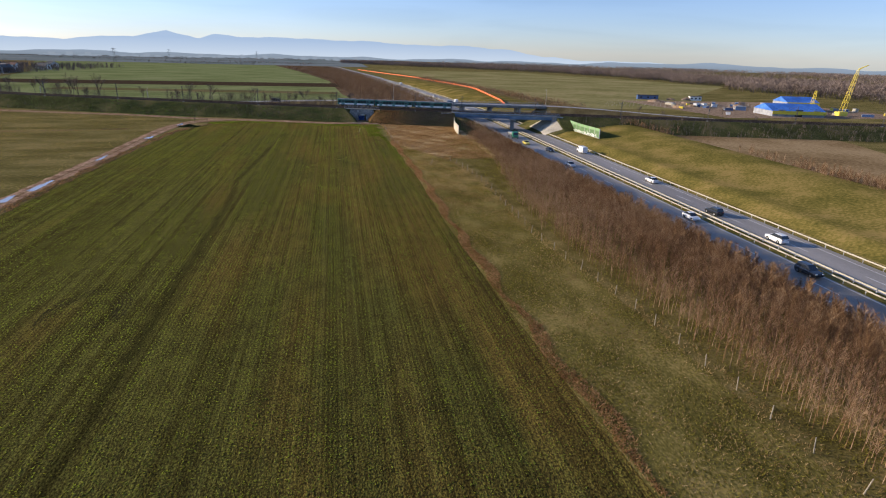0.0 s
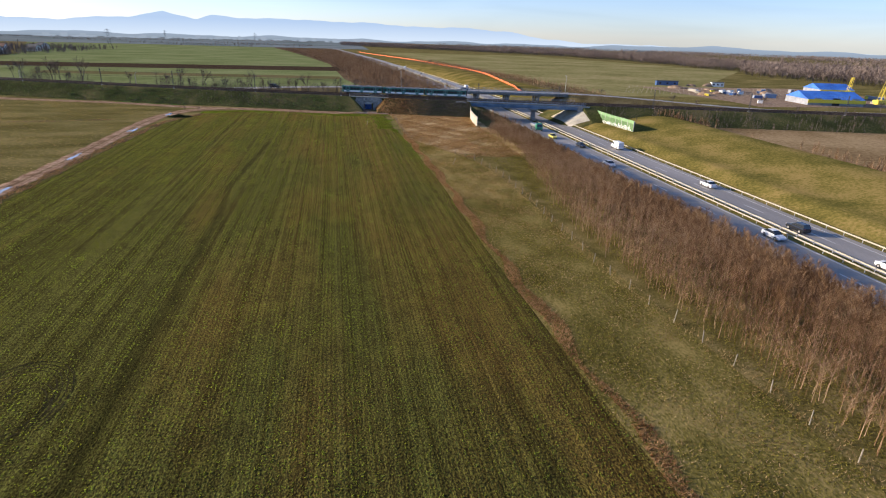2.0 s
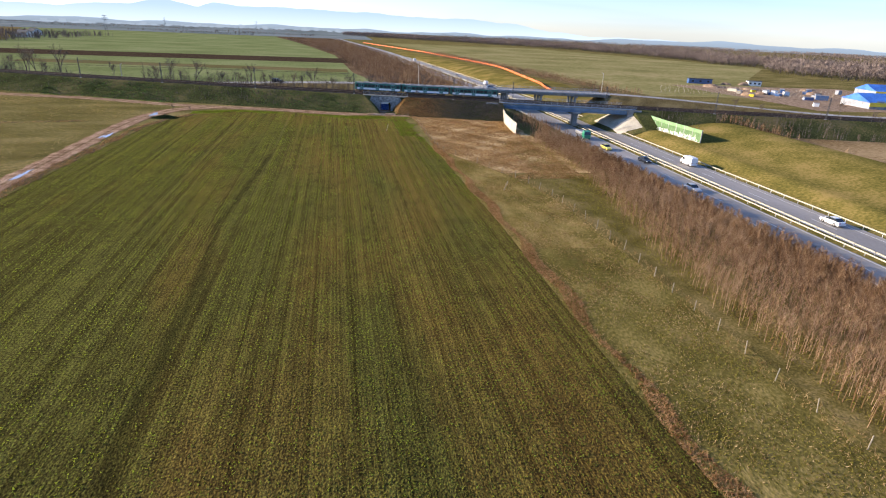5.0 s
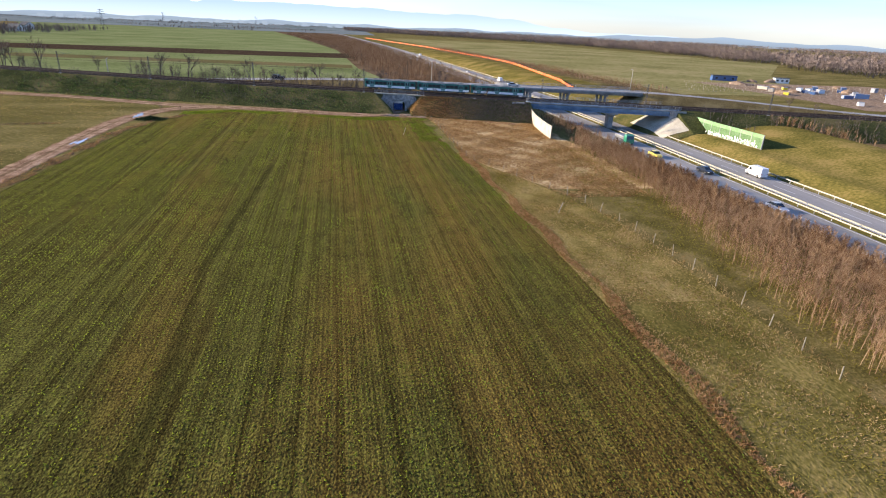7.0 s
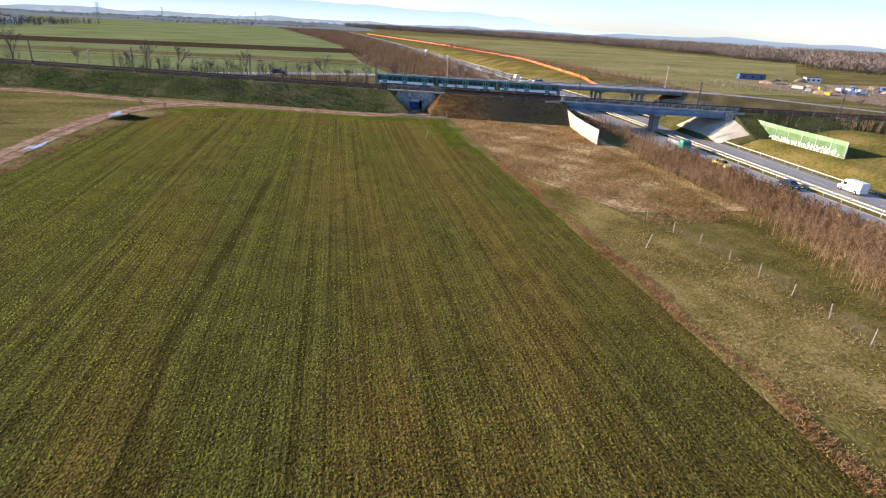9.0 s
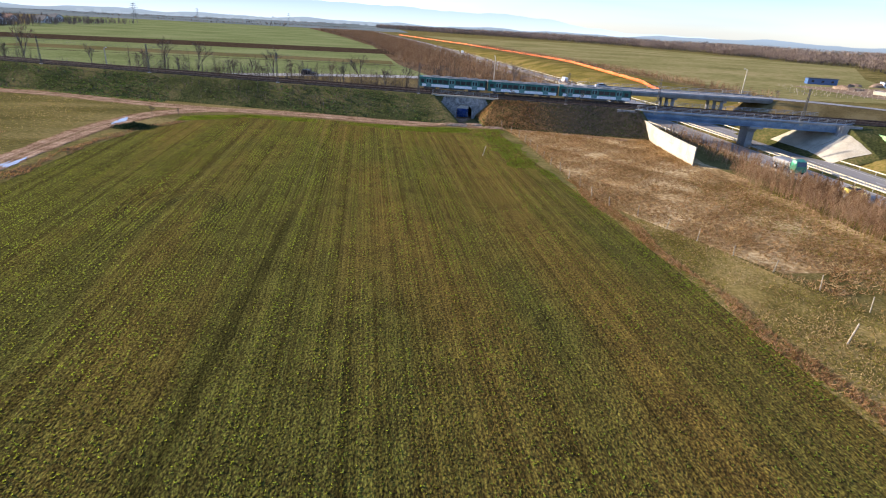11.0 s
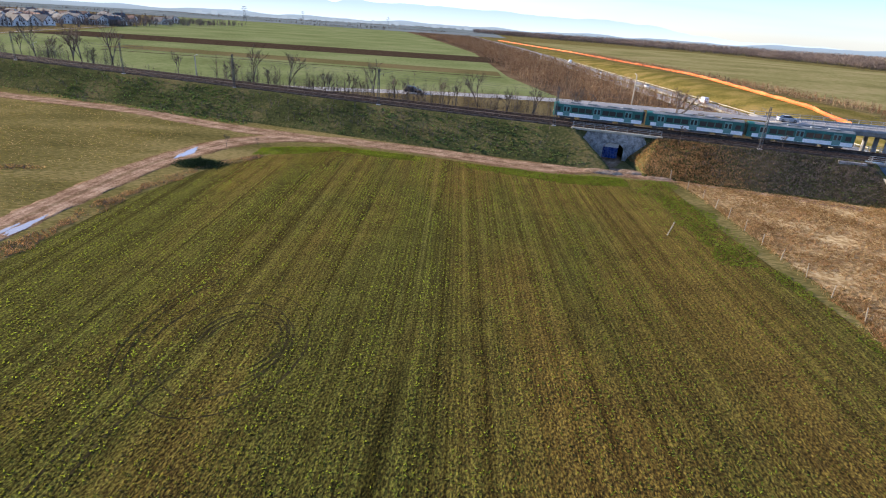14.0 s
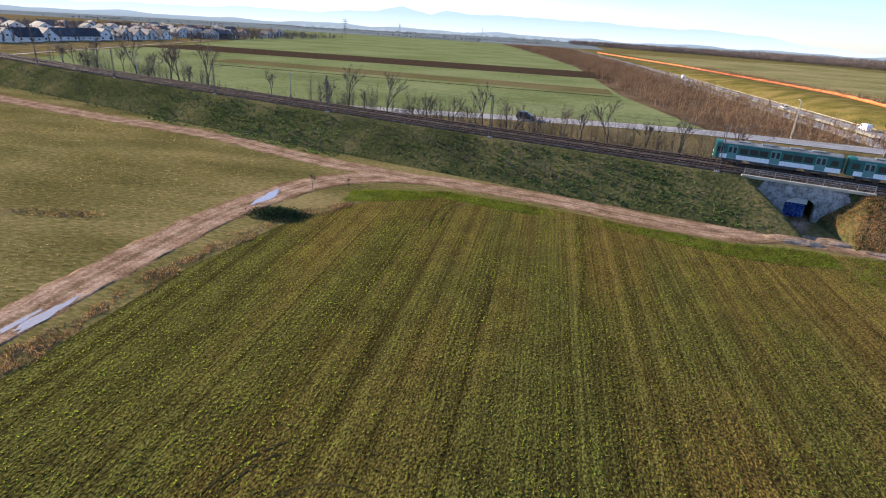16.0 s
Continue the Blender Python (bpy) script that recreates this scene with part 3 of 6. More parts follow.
def guardrail(offset, face, label, y0=-80, y1=700):
    """Steel beam on posts along the carriageway; face is the side the beam stands on."""
    g = thing("guardrail", label, "guardrail", group="motorway guardrails")
    ys = np.arange(y0, y1, 4.0)
    prof = [(0.0, 0.46), (0.06, 0.52), (0.0, 0.59), (0.06, 0.66), (0.0, 0.72)]
    n = len(prof)
    P = np.array([[way_x(y) + offset + face * a, y, gz(way_x(y), y) + 0.22 + z] for y in ys for a, z in prof])
    i = (np.arange(len(ys) - 1)[:, None] * n + np.arange(n - 1)[None]).ravel()
    raw("beam", P, np.stack([i, i + n, i + n + 1, i + 1], 1), M["rail_cream"], g)
    V, Q = [], []
    for y in ys:
        x, z, k = way_x(y) + offset - face * 0.06, gz(way_x(y), y), len(V)
        for zz in (z, z + 0.92):
            V += [(x - 0.05, y - 0.06, zz), (x + 0.05, y - 0.06, zz), (x + 0.05, y + 0.06, zz), (x - 0.05, y + 0.06, zz)]
        Q += [(k, k + 1, k + 5, k + 4), (k + 1, k + 2, k + 6, k + 5), (k + 2, k + 3, k + 7, k + 6), (k + 3, k, k + 4, k + 7), (k + 4, k + 5, k + 6, k + 7)]
    tagged(raw("posts", V, Q, M["galv"], g), kind="stuff")


guardrail(-1.0, -1, "cream steel guardrail on the motorway median")
guardrail(1.0, 1, "cream steel guardrail on the motorway median")
guardrail(11.0, -1, "cream steel guardrail along the motorway's outer edge")
guardrail(-11.0, 1, "steel guardrail beside the sapling plantation")


# ---- railway bank ----
GAP_X, TOP = 13.5, 5.1
BR0, BR1 = 54.0, 97.0       # ends of the railway bridge


def bank_z(x, v):
    """Height of the railway bank: v metres behind its near shoulder."""
    front = TOP + np.minimum(v, 0) * 0.49
    back = TOP - np.maximum(v - 10.5, 0) * 0.5
    z = np.minimum(front, back)
    gap = np.where(v < 0.4, np.maximum(0, (np.abs(x - GAP_X) - 2.0) * 1.0), 9.0)
    gap = np.where(np.abs(x - GAP_X) < 2.6, -0.1, gap)
    d = np.abs(x - (BR0 + BR1) / 2) - (BR1 - BR0) / 2
    br = np.where(d < 0, np.maximum(TOP - np.hypot(1.7 - np.minimum(d, 0) * 0.6, 0.49 * np.minimum(v, 0)), -2.6), 9.0)
    rough = 0.12 * np.sin(x * 0.8 + v) * np.sin(v * 1.3 + x * 0.33) * (v < -0.7) * (z > 0.3)
    return np.maximum(np.minimum(np.minimum(z, gap), br), -2.6) + rough


bank_xs = np.unique(np.concatenate([np.arange(-420, 0, 3.0), np.arange(0, 30, 0.4), np.arange(30, 52, 1.0), np.arange(52, 56, 0.3), np.arange(56, 95, 3.0), np.arange(95, 100, 0.3), np.arange(100, 421, 3.0)]))
bank_vs = np.concatenate([np.linspace(-10.6, -0.3, 18), [0.0, 0.35, 0.45, 1.5, 3, 5, 7, 9, 10.5, 13, 16, 21]])
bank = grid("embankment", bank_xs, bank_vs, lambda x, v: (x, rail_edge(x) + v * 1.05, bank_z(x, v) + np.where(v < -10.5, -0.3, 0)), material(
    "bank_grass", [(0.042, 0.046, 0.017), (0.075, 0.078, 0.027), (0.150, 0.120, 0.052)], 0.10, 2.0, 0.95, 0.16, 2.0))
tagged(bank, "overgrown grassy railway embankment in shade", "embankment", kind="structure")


def along_rail(name, xs, v0, v1, z0, z1, mat, parent=None):
    """A long bar that follows the railway, as a box section."""
    xs = np.asarray(xs, float)
    sec = [(v0, z0), (v1, z0), (v1, z1), (v0, z1)]
    P = np.array([[x, rail_edge(x) + v * 1.05, z] for x in xs for v, z in sec])
    F = []
    for i in range(len(xs) - 1):
        for a in range(4):
            b = (a + 1) % 4
            F.append((4 * i + a, 4 * i + b, 4 * i + 4 + b, 4 * i + 4 + a))
    e = 4 * (len(xs) - 1)
    F += [(3, 2, 1, 0), (e, e + 1, e + 2, e + 3)]
    return raw(name, P, F, mat, parent)


RX = np.arange(-420, 421, 4.0)
tagged(along_rail("ballast_bed", RX, 0.7, 9.7, TOP - 0.3, TOP + 0.25, M["ballast"]), "dark stone ballast bed on the embankment", "ballast", kind="structure")
TRACKS = (2.7, 7.1)
for c in TRACKS:
    t = thing("railway_track", "rusty railway track on wooden sleepers in ballast", "railway track", group="railway tracks")
    for o in (-0.75, 0.75):
        along_rail("rail", RX, c + o - 0.04, c + o + 0.04, TOP + 0.25, TOP + 0.45, M["rust"], t)
    V, Q = [], []
    for x in np.arange(-250, 260, 0.7):
        y, k, tt = rail_edge(x) + c * 1.05, len(V), radians(rail_turn(x))
        ux, uy = math.cos(tt), math.sin(tt)
        for zz in (TOP + 0.22, TOP + 0.29):
            for a, b in ((-0.12, -1.25), (0.12, -1.25), (0.12, 1.25), (-0.12, 1.25)):
                V.append((x + ux * a - uy * b, y + uy * a + ux * b, zz))
        Q += [(k, k + 1, k + 5, k + 4), (k + 1, k + 2, k + 6, k + 5), (k + 2, k + 3, k + 7, k + 6), (k + 3, k, k + 4, k + 7), (k + 4, k + 5, k + 6, k + 7)]
    tagged(raw("sleeper_layer", V, Q, M["rust"], t), kind="stuff")

# ---- country road behind the railway ----
CX = np.concatenate([np.arange(-420, -120, 10.0), np.arange(-120, 300, 4.0)])
ROAD_BR0, ROAD_BR1 = 56.0, 108.0
for lo, hi in ((-420, ROAD_BR0 + 9), (ROAD_BR1 - 9, 300)):
    xs = np.unique(np.concatenate([CX[(CX >= lo) & (CX <= hi)], [lo, hi, ROAD_BR0, ROAD_BR1] if lo > -400 else [hi, ROAD_BR0, 62.0]]))
    xs = xs[(xs >= lo) & (xs <= hi)]
    sec = np.array([-15, -5.4, -4.8, 4.8, 5.4, 15.0])

    def approach(x, o):
        low = ground_z(x, road_y(x) + o) - 0.3
        end = 1 - np.clip(np.minimum(x - ROAD_BR0, ROAD_BR1 - x) / 9.0, 0, 1)
        top = np.where(np.abs(o) > 6, low, road_z(x) - 0.12)
        return x, road_y(x) + o, low + (top - low) * end
    tagged(grid("road_bank", xs, sec, approach, M["litter"]), "brown grassy bank carrying the country road", "embankment", kind="structure")
tagged(grid("road", CX, np.linspace(-3.6, 3.6, 4), lambda x, o: (x, road_y(x) + o, road_z(x)), M["asphalt_old"]), "pale worn asphalt of the country road", "road", kind="structure")
for o in (-3.3, 3.3):
    tagged(grid("road_marking", CX, np.array([o - 0.09, o + 0.09]), lambda x, v: (x, road_y(x) + v, road_z(x) + 0.008), M["paint"]), "white edge line on the country road", "road marking", kind="structure")


# ---- railway bridge ----
BX = np.arange(BR0 - 1.5, BR1 + 1.6, 2.0)
rail_bridge = thing("railway_bridge", "blue-grey steel railway bridge over the motorway", "bridge")
along_rail("deck", BX, -0.2, 10.6, TOP - 0.45, TOP - 0.05, M["concrete"], rail_bridge)
for v in (0.1, 9.9):
    along_rail("girder", BX, v, v + 0.4, TOP - 1.75, TOP + 0.12, M["steel_blue"], rail_bridge)
    along_rail("flange", BX, v - 0.18, v + 0.58, TOP - 1.9, TOP - 1.75, M["steel_blue"], rail_bridge)
for x in np.arange(BR0, BR1 + 1, 3.0):
    part("stiffener", boxed(-0.06, 0.06, -0.1, 0.02, TOP - 1.75, TOP, pose(x, rail_edge(x) + 0.08, 0, 0, 0, rail_turn(x))), M["steel_blue"], rail_bridge)
for v in (-0.15, 10.5):
    for x in np.arange(BR0 - 1, BR1 + 1.5, 1.9):
        part("rail_post", boxed(-0.05, 0.05, -0.05, 0.05, TOP - 0.05, TOP + 1.1, pose(x, rail_edge(x) + v * 1.05, 0, 0, 0, rail_turn(x))), M["galv"], rail_bridge)
    for z in (0.45, 0.75, 1.06):
        along_rail("handrail", BX, v - 0.035, v + 0.035, TOP + z - 0.04, TOP + z + 0.04, M["galv"], rail_bridge)


def taper_column(w0, w1, d0, d1, z0, z1, m):
    """A column with a flared head."""
    bm = bmesh.new()
    for a, b, wa, wb, da, db in ((z0, z0 + (z1 - z0) * 0.72, w0, w0, d0, d0), (z0 + (z1 - z0) * 0.72, z1, w0, w1, d0, d1)):
        vs = box(bm, -1, 1, -1, 1, 0, 1)
        for v in vs:
            top = v.co.z > 0.5
            v.co = Vector((v.co.x * (wb if top else wa) / 2, v.co.y * (db if top else da) / 2, b if top else a))
    bmesh.ops.transform(bm, matrix=m, verts=bm.verts)
    return bm


px = 80.2
part("pillar", taper_column(1.5, 2.6, 5.2, 7.0, -2.4, TOP - 1.9, pose(px, rail_edge(px) + 5.2, 0, 0, 0, rail_turn(px))), M["concrete"], rail_bridge, "tapered grey concrete pillar")
part("pillar_cap", boxed(-1.5, 1.5, -5.6, 5.6, TOP - 2.3, TOP - 1.85, pose(px, rail_edge(px) + 5.4, 0, 0, 0, rail_turn(px))), M["concrete"], rail_bridge)
for x, s in ((BR0 - 0.6, -1), (BR1 + 0.6, 1)):
    m = pose(x, rail_edge(x) + 5.4, 0, 0, 0, rail_turn(x))
    part("abutment", boxed(-0.8, 0.8, -6.2, 6.2, 0.0, TOP - 0.4, m, 0.06), M["concrete"], rail_bridge, "pale concrete abutment wall")
    part("wing_wall", boxed(-0.3 if s > 0 else -3.8, 3.8 if s > 0 else 0.3, -6.4, -5.9, 1.0, TOP - 0.1, m, 0.04), M["concrete"], rail_bridge)
grid("slope_paving", np.linspace(BR1 - 7.5, BR1 - 0.2, 12), np.linspace(-1.5, 10.5, 16), lambda x, v: (x, rail_edge(x) + v * 1.05, bank_z(x, v) + 0.10), M["concrete_pale"], rail_bridge)
grid("slope_cone", np.linspace(BR1 - 7.5, BR1 - 0.05, 18), np.linspace(-8.6, -1.6, 16), lambda x, v: (x, rail_edge(x) + v * 1.05, np.maximum(bank_z(x, v), ground_z(x, rail_edge(x) + v * 1.05) - 0.3) + 0.12), M["concrete_pale"], rail_bridge)

# ---- road bridge behind ----
road_bridge = thing("road_bridge", "grey concrete road bridge on slender round piers", "bridge")
RBX = np.arange(ROAD_BR0 - 1, ROAD_BR1 + 1.1, 4.0)


def along_road(name, o0, o1, z0, z1, mat):
    sec = [(o0, z0), (o1, z0), (o1, z1), (o0, z1)]
    P = np.array([[x, road_y(x) + o, float(road_z(x)) + z] for x in RBX for o, z in sec])
    F = [(4 * i + a, 4 * i + (a + 1) % 4, 4 * i + 4 + (a + 1) % 4, 4 * i + 4 + a) for i in range(len(RBX) - 1) for a in range(4)]
    e = 4 * (len(RBX) - 1)
    return raw(name, P, F + [(3, 2, 1, 0), (e, e + 1, e + 2, e + 3)], mat, road_bridge)


along_road("deck", -5.2, 5.2, -1.15, -0.05, M["concrete"])
along_road("kerb", -5.3, -4.7, -0.6, 0.22, M["concrete"])
along_road("kerb", 4.7, 5.3, -0.6, 0.22, M["concrete"])
for o in (-5.1, 5.1):
    along_road("handrail", o - 0.05, o + 0.05, 1.0, 1.1, M["galv"])
    along_road("handrail", o - 0.04, o + 0.04, 0.6, 0.68, M["galv"])
    for x in np.arange(ROAD_BR0, ROAD_BR1, 2.5):
        z = float(road_z(x))
        part("rail_post", boxed(x - 0.05, x + 0.05, road_y(x) + o - 0.05, road_y(x) + o + 0.05, z + 0.2, z + 1.05), M["galv"], road_bridge)
for x in (66.0, 80.0, 94.0):
    for o in (-3.6, 0, 3.6):
        bm = bmesh.new()
        rod(bm, (x, road_y(x) + o, -2.6), (x, road_y(x) + o, float(road_z(x)) - 1.1), 0.5, 0.5, 10)
        part("pier", bm, M["concrete"], road_bridge)
    part("crossbeam", boxed(x - 0.6, x + 0.6, road_y(x) - 4.9, road_y(x) + 4.9, float(road_z(x)) - 1.75, float(road_z(x)) - 1.1), M["concrete"], road_bridge)

# ---- underpass ----
underpass = thing("underpass", "grey concrete arched underpass through the railway bank", "underpass", kind="structure")
ux = GAP_X
UM = pose(ux, rail_edge(ux), 0, 0, 0, rail_turn(ux))


def arch_wall(half, height, w, spring, y0, y1, m, segs=10):
    """A wall with an arched opening, thickness from y0 to y1."""
    bm = bmesh.new()
    arch = [(-w, -0.3), (-w, spring)] + [(-w * math.cos(math.pi * k / segs), spring + w * 0.62 * math.sin(math.pi * k / segs)) for k in range(1, segs)] + [(w, spring), (w, -0.3)]
    n = len(arch)
    outer = []
    for x, z in arch:
        a = min(1.0, max(0.0, (math.degrees(math.atan2(z - 0.8, x)) % 360) / 180)) if z > spring * 0.7 else (0.0 if x > 0 else 1.0)
        outer.append((half * (1 - 2 * a), height if z > spring * 0.7 else -0.3))
    rings = []
    for y in (y0, y1):
        rings.append(([bm.verts.new((x, y, z)) for x, z in arch], [bm.verts.new((x, y, z)) for x, z in outer]))
    for k in range(n - 1):
        for r, flip in ((0, 0), (1, 1)):
            q = [rings[r][0][k], rings[r][0][k + 1], rings[r][1][k + 1], rings[r][1][k]]
            bm.faces.new(q[::-1] if flip else q)
        bm.faces.new([rings[0][0][k], rings[1][0][k], rings[1][0][k + 1], rings[0][0][k + 1]])
        bm.faces.new([rings[0][1][k], rings[0][1][k + 1], rings[1][1][k + 1], rings[1][1][k]])
    bmesh.ops.remove_doubles(bm, verts=bm.verts, dist=1e-4)
    bmesh.ops.recalc_face_normals(bm, faces=bm.faces)
    bmesh.ops.transform(bm, matrix=m, verts=bm.verts)
    return bm


stone = material("cut_stone", [(0.13, 0.125, 0.12), (0.28, 0.27, 0.255), (0.44, 0.42, 0.39)], 1.1, 5.0, 0.9, 0.08, 2.5)
part("head_wall", arch_wall(7.9, TOP - 0.15, 1.9, 2.0, 0.35, 0.9, UM), stone, underpass, "pale rough stone head wall with an arched opening")
part("tunnel_lining", arch_wall(2.6, 4.3, 1.9, 2.0, 0.9, 11.0, UM), M["concrete"], underpass)
part("coping", boxed(-8.3, 8.3, 0.15, 1.1, TOP - 0.2, TOP + 0.2, UM, 0.05), M["concrete_pale"], underpass)
for x in np.arange(-8.0, 8.1, 2.0):
    part("rail_post", boxed(x - 0.04, x + 0.04, 0.3, 0.38, TOP + 0.2, TOP + 1.2, UM), M["galv"], underpass)
for z in (0.6, 0.9, 1.15):
    part("handrail", boxed(-8.1, 8.1, 0.31, 0.37, TOP + z, TOP + z + 0.06, UM), M["galv"], underpass)
part("steps", boxed(-8.6, -8.0, -10.0, 0.3, -0.1, 0.15, UM @ pose(0, 0, 2.5, 26.3, 0, 0)), M["concrete"], underpass, "narrow concrete stair down the bank")
paint_blue = material("graffiti_blue", [(0.02, 0.06, 0.30), (0.05, 0.13, 0.48), (0.30, 0.42, 0.70)], 0.6, 4.0, 0.7)
gw = thing("tarpaulin", "blue and white tarpaulin hung across the underpass", "tarpaulin")
bm = bmesh.new()
rows_t = []
for i in range(25):                       # hanging folds
    u = i / 24
    rows_t.append([bm.verts.new((-1.85 + 2.75 * u, 1.5 + 0.09 * math.sin(u * 34) + 0.25 * u, z)) for z in (0.02, 0.8, 1.6, 2.15)])
for p, q in zip(rows_t, rows_t[1:]):
    for k in range(3):
        bm.faces.new((p[k], q[k], q[k + 1], p[k + 1]))
bmesh.ops.solidify(bm, geom=bm.faces[:], thickness=0.02)
bmesh.ops.transform(bm, matrix=UM, verts=bm.verts)
part("sheet", bm, paint_blue, gw, "creased blue sheet")
part("top_band", boxed(-1.85, 0.95, 1.42, 1.6, 2.1, 2.9, UM, 0.03), M["white_coat"], gw, "white upper band")


# ---- noise walls ----
def wall_line(name, pts, height, panel, mats, label, lean=0.0, posts=True):
    t = thing(name, label, "noise barrier")
    p = np.array(pts, float)
    s = np.concatenate([[0], np.cumsum(np.hypot(*np.diff(p, axis=0).T))])
    n = max(1, round(s[-1] / panel))
    q = np.linspace(0, s[-1], n + 1)
    X, Y = np.interp(q, s, p[:, 0]), np.interp(q, s, p[:, 1])
    for i in range(n):
        a, b = Vector((X[i], Y[i], 0)), Vector((X[i + 1], Y[i + 1], 0))
        L = (b - a).length
        m = Matrix.Translation(((a.x + b.x) / 2, (a.y + b.y) / 2, gz((a.x + b.x) / 2, (a.y + b.y) / 2))) @ pose(0, 0, 0, 0, 0, math.degrees(math.atan2(b.y - a.y, b.x - a.x)))
        z = -0.4
        for k, (h, mat) in enumerate(mats):
            part("panel", boxed(-L / 2 + 0.03, L / 2 - 0.03, -0.09 - 0.01 * (k % 2), 0.09 + 0.01 * (k % 2), z, z + h - 0.02, m, 0.015), mat, t)
            z += h
        part("capping", boxed(-L / 2, L / 2, -0.13, 0.13, z, z + 0.1, m), mats[-1][1], t)
        if posts:
            part("post", boxed(-L / 2 - 0.1, -L / 2 + 0.1, -0.16, 0.16, -0.4, z + 0.06, m), M["galv"], t)
    return t, X, Y


wall_line("noise_wall", [(49.0, 216.2), (49.6, 224), (51.0, 235), (54.0, 249.0)], 3.3, 2.9, [(1.25, M["concrete_pale"]), (1.25, M["concrete_pale"]), (1.2, M["concrete_pale"])],
          "curving pale concrete panel wall beside the bridge", posts=False)
pale_green = material("pale_green", [(0.16, 0.30, 0.12), (0.22, 0.37, 0.17), (0.29, 0.43, 0.23)], 0.4, 5.0, 0.7)
gt, gX, gY = wall_line("noise_wall", [(102.2, 203.6), (101.4, 222), (102.6, 241)], 4.0, 4.1, [(0.55, M["concrete_pale"]), (2.6, M["green_panel"]), (0.9, pale_green)],
                       "green noise barrier with white spray-painted marks")
rng = np.random.default_rng(8)
bm = bmesh.new()
for k in range(120):            # unreadable spray marks as plain strokes
    y = rng.uniform(205, 226)
    x = 102.2 - 0.8 * (y - 203.6) / 18.4
    z = gz(x, y) + rng.uniform(0.3, 1.6) * (1.0 if y < 214 else 0.7)
    box(bm, -0.012, 0.012, -rng.uniform(0.05, 0.14), rng.uniform(0.04, 0.12), -rng.uniform(0.15, 0.45), rng.uniform(0.1, 0.35), pose(x - 0.145, y, z, rng.uniform(-40, 40), 0, 2.5))
part("spray_marks", bm, M["white_coat"], gt, "white spray-painted strokes")


# ---- fence ----
fence = thing("fence", "pale wooden posts with wire along the plantation", "fence")
FENCE = np.array([(41.2, -10), (40.0, 34), (38.9, 61), (37.2, 78), (36.2, 92), (37.2, 118), (37.6, 138), (36.6, 152), (34.9, 162.4), (29.7, 175.5), (24.2, 188.5), (22.0, 193), (21.6, 210), (21.8, 238), (20.6, 247)])
fs = np.concatenate([[0], np.cumsum(np.hypot(*np.diff(FENCE, axis=0).T))])
fq = np.arange(0, fs[-1], 4.65)
rng = np.random.default_rng(5)
fx, fy = np.interp(fq, fs, FENCE[:, 0]), np.interp(fq, fs, FENCE[:, 1])
bm = bmesh.new()
rod(bm, (0, 0, -0.3), (0, 0, 1.55), 0.062, 0.05, 6)
post0 = part("post", bm, M["wood_post"], fence)
for i in range(len(fq)):
    o = post0 if i == 0 else new("post", post0.data)
    o.parent = fence
    o.matrix_basis = pose(fx[i] + rng.uniform(-0.15, 0.15), fy[i], 0, rng.normal(0, 4), rng.normal(0, 4), rng.uniform(0, 360)) @ Matrix.Diagonal((1, 1, rng.uniform(0.85, 1.1), 1))
for z in (0.5, 0.95, 1.4):
    bm = bmesh.new()
    for i in range(len(fq) - 1):
        rod(bm, (fx[i], fy[i], z), (fx[i + 1], fy[i + 1], z), 0.003, 0.003, 3)
    part("wire", bm, M["rust"], fence)
for x, y, a, b, h in ((10.5, 220.5, 5, 14, 1.9), (28.2, 156.7, -8, 22, 1.9), (20.4, 248.2, 4, -6, 1.8)):
    bm = bmesh.new()
    rod(bm, (0, 0, -0.3), (0, 0, h), 0.08, 0.07, 6)
    st = obj("marker_post", bm, M["wood_post"])
    st.matrix_world = pose(x, y, 0, a, b, 0)
    tagged(st, "leaning pale wooden marker post in the grass", "post")


# ---- railway masts and wires ----
MASTS = (-326, -288, -250, -212, -174, -137, -100, -68, -33, 2.5, 37, 57, 88, 124, 160, 196, 232, 268)
dark_steel = material("dark_steel", [(0.05, 0.05, 0.05), (0.09, 0.088, 0.085), (0.14, 0.13, 0.125)], 1.5, 12.0, 0.7)


def mast():
    t = thing("catenary_mast", "dark lattice steel mast beside the railway", "mast", group="catenary masts")
    bm = bmesh.new()
    for a in (-0.22, 0.22):
        for b in (-0.14, 0.14):
            rod(bm, (a, b, -0.6), (a * 0.6, b * 0.7, 7.3), 0.045, 0.04, 4)
    for k in range(12):
        z = k * 0.6
        s = 1 if k % 2 else -1
        f0, f1 = 1 - 0.4 * z / 7.3, 1 - 0.4 * (z + 0.6) / 7.3
        for b in (-0.12, 0.12):
            rod(bm, (-0.22 * s * f0, b, z), (0.22 * s * f1, b, z + 0.6), 0.025, 0.025, 3)
    part("lattice", bm, dark_steel, t)
    bm = bmesh.new()
    rod(bm, (0, 0, 6.1), (0, 6.9, 6.4), 0.04, 0.03, 5)
    rod(bm, (0, 0, 7.2), (0, 4.0, 6.3), 0.02, 0.02, 4)
    part("bracket", bm, dark_steel, t)
    for y in (2.3, 6.7):
        bm = bmesh.new()
        rod(bm, (0, y, 5.7), (0, y, 6.2), 0.05, 0.03, 6)
        part("insulator", bm, M["rust"], t)
    part("footing", boxed(-0.4, 0.4, -0.35, 0.35, -0.9, 0.12, None, 0.04), M["concrete"], t)
    return t


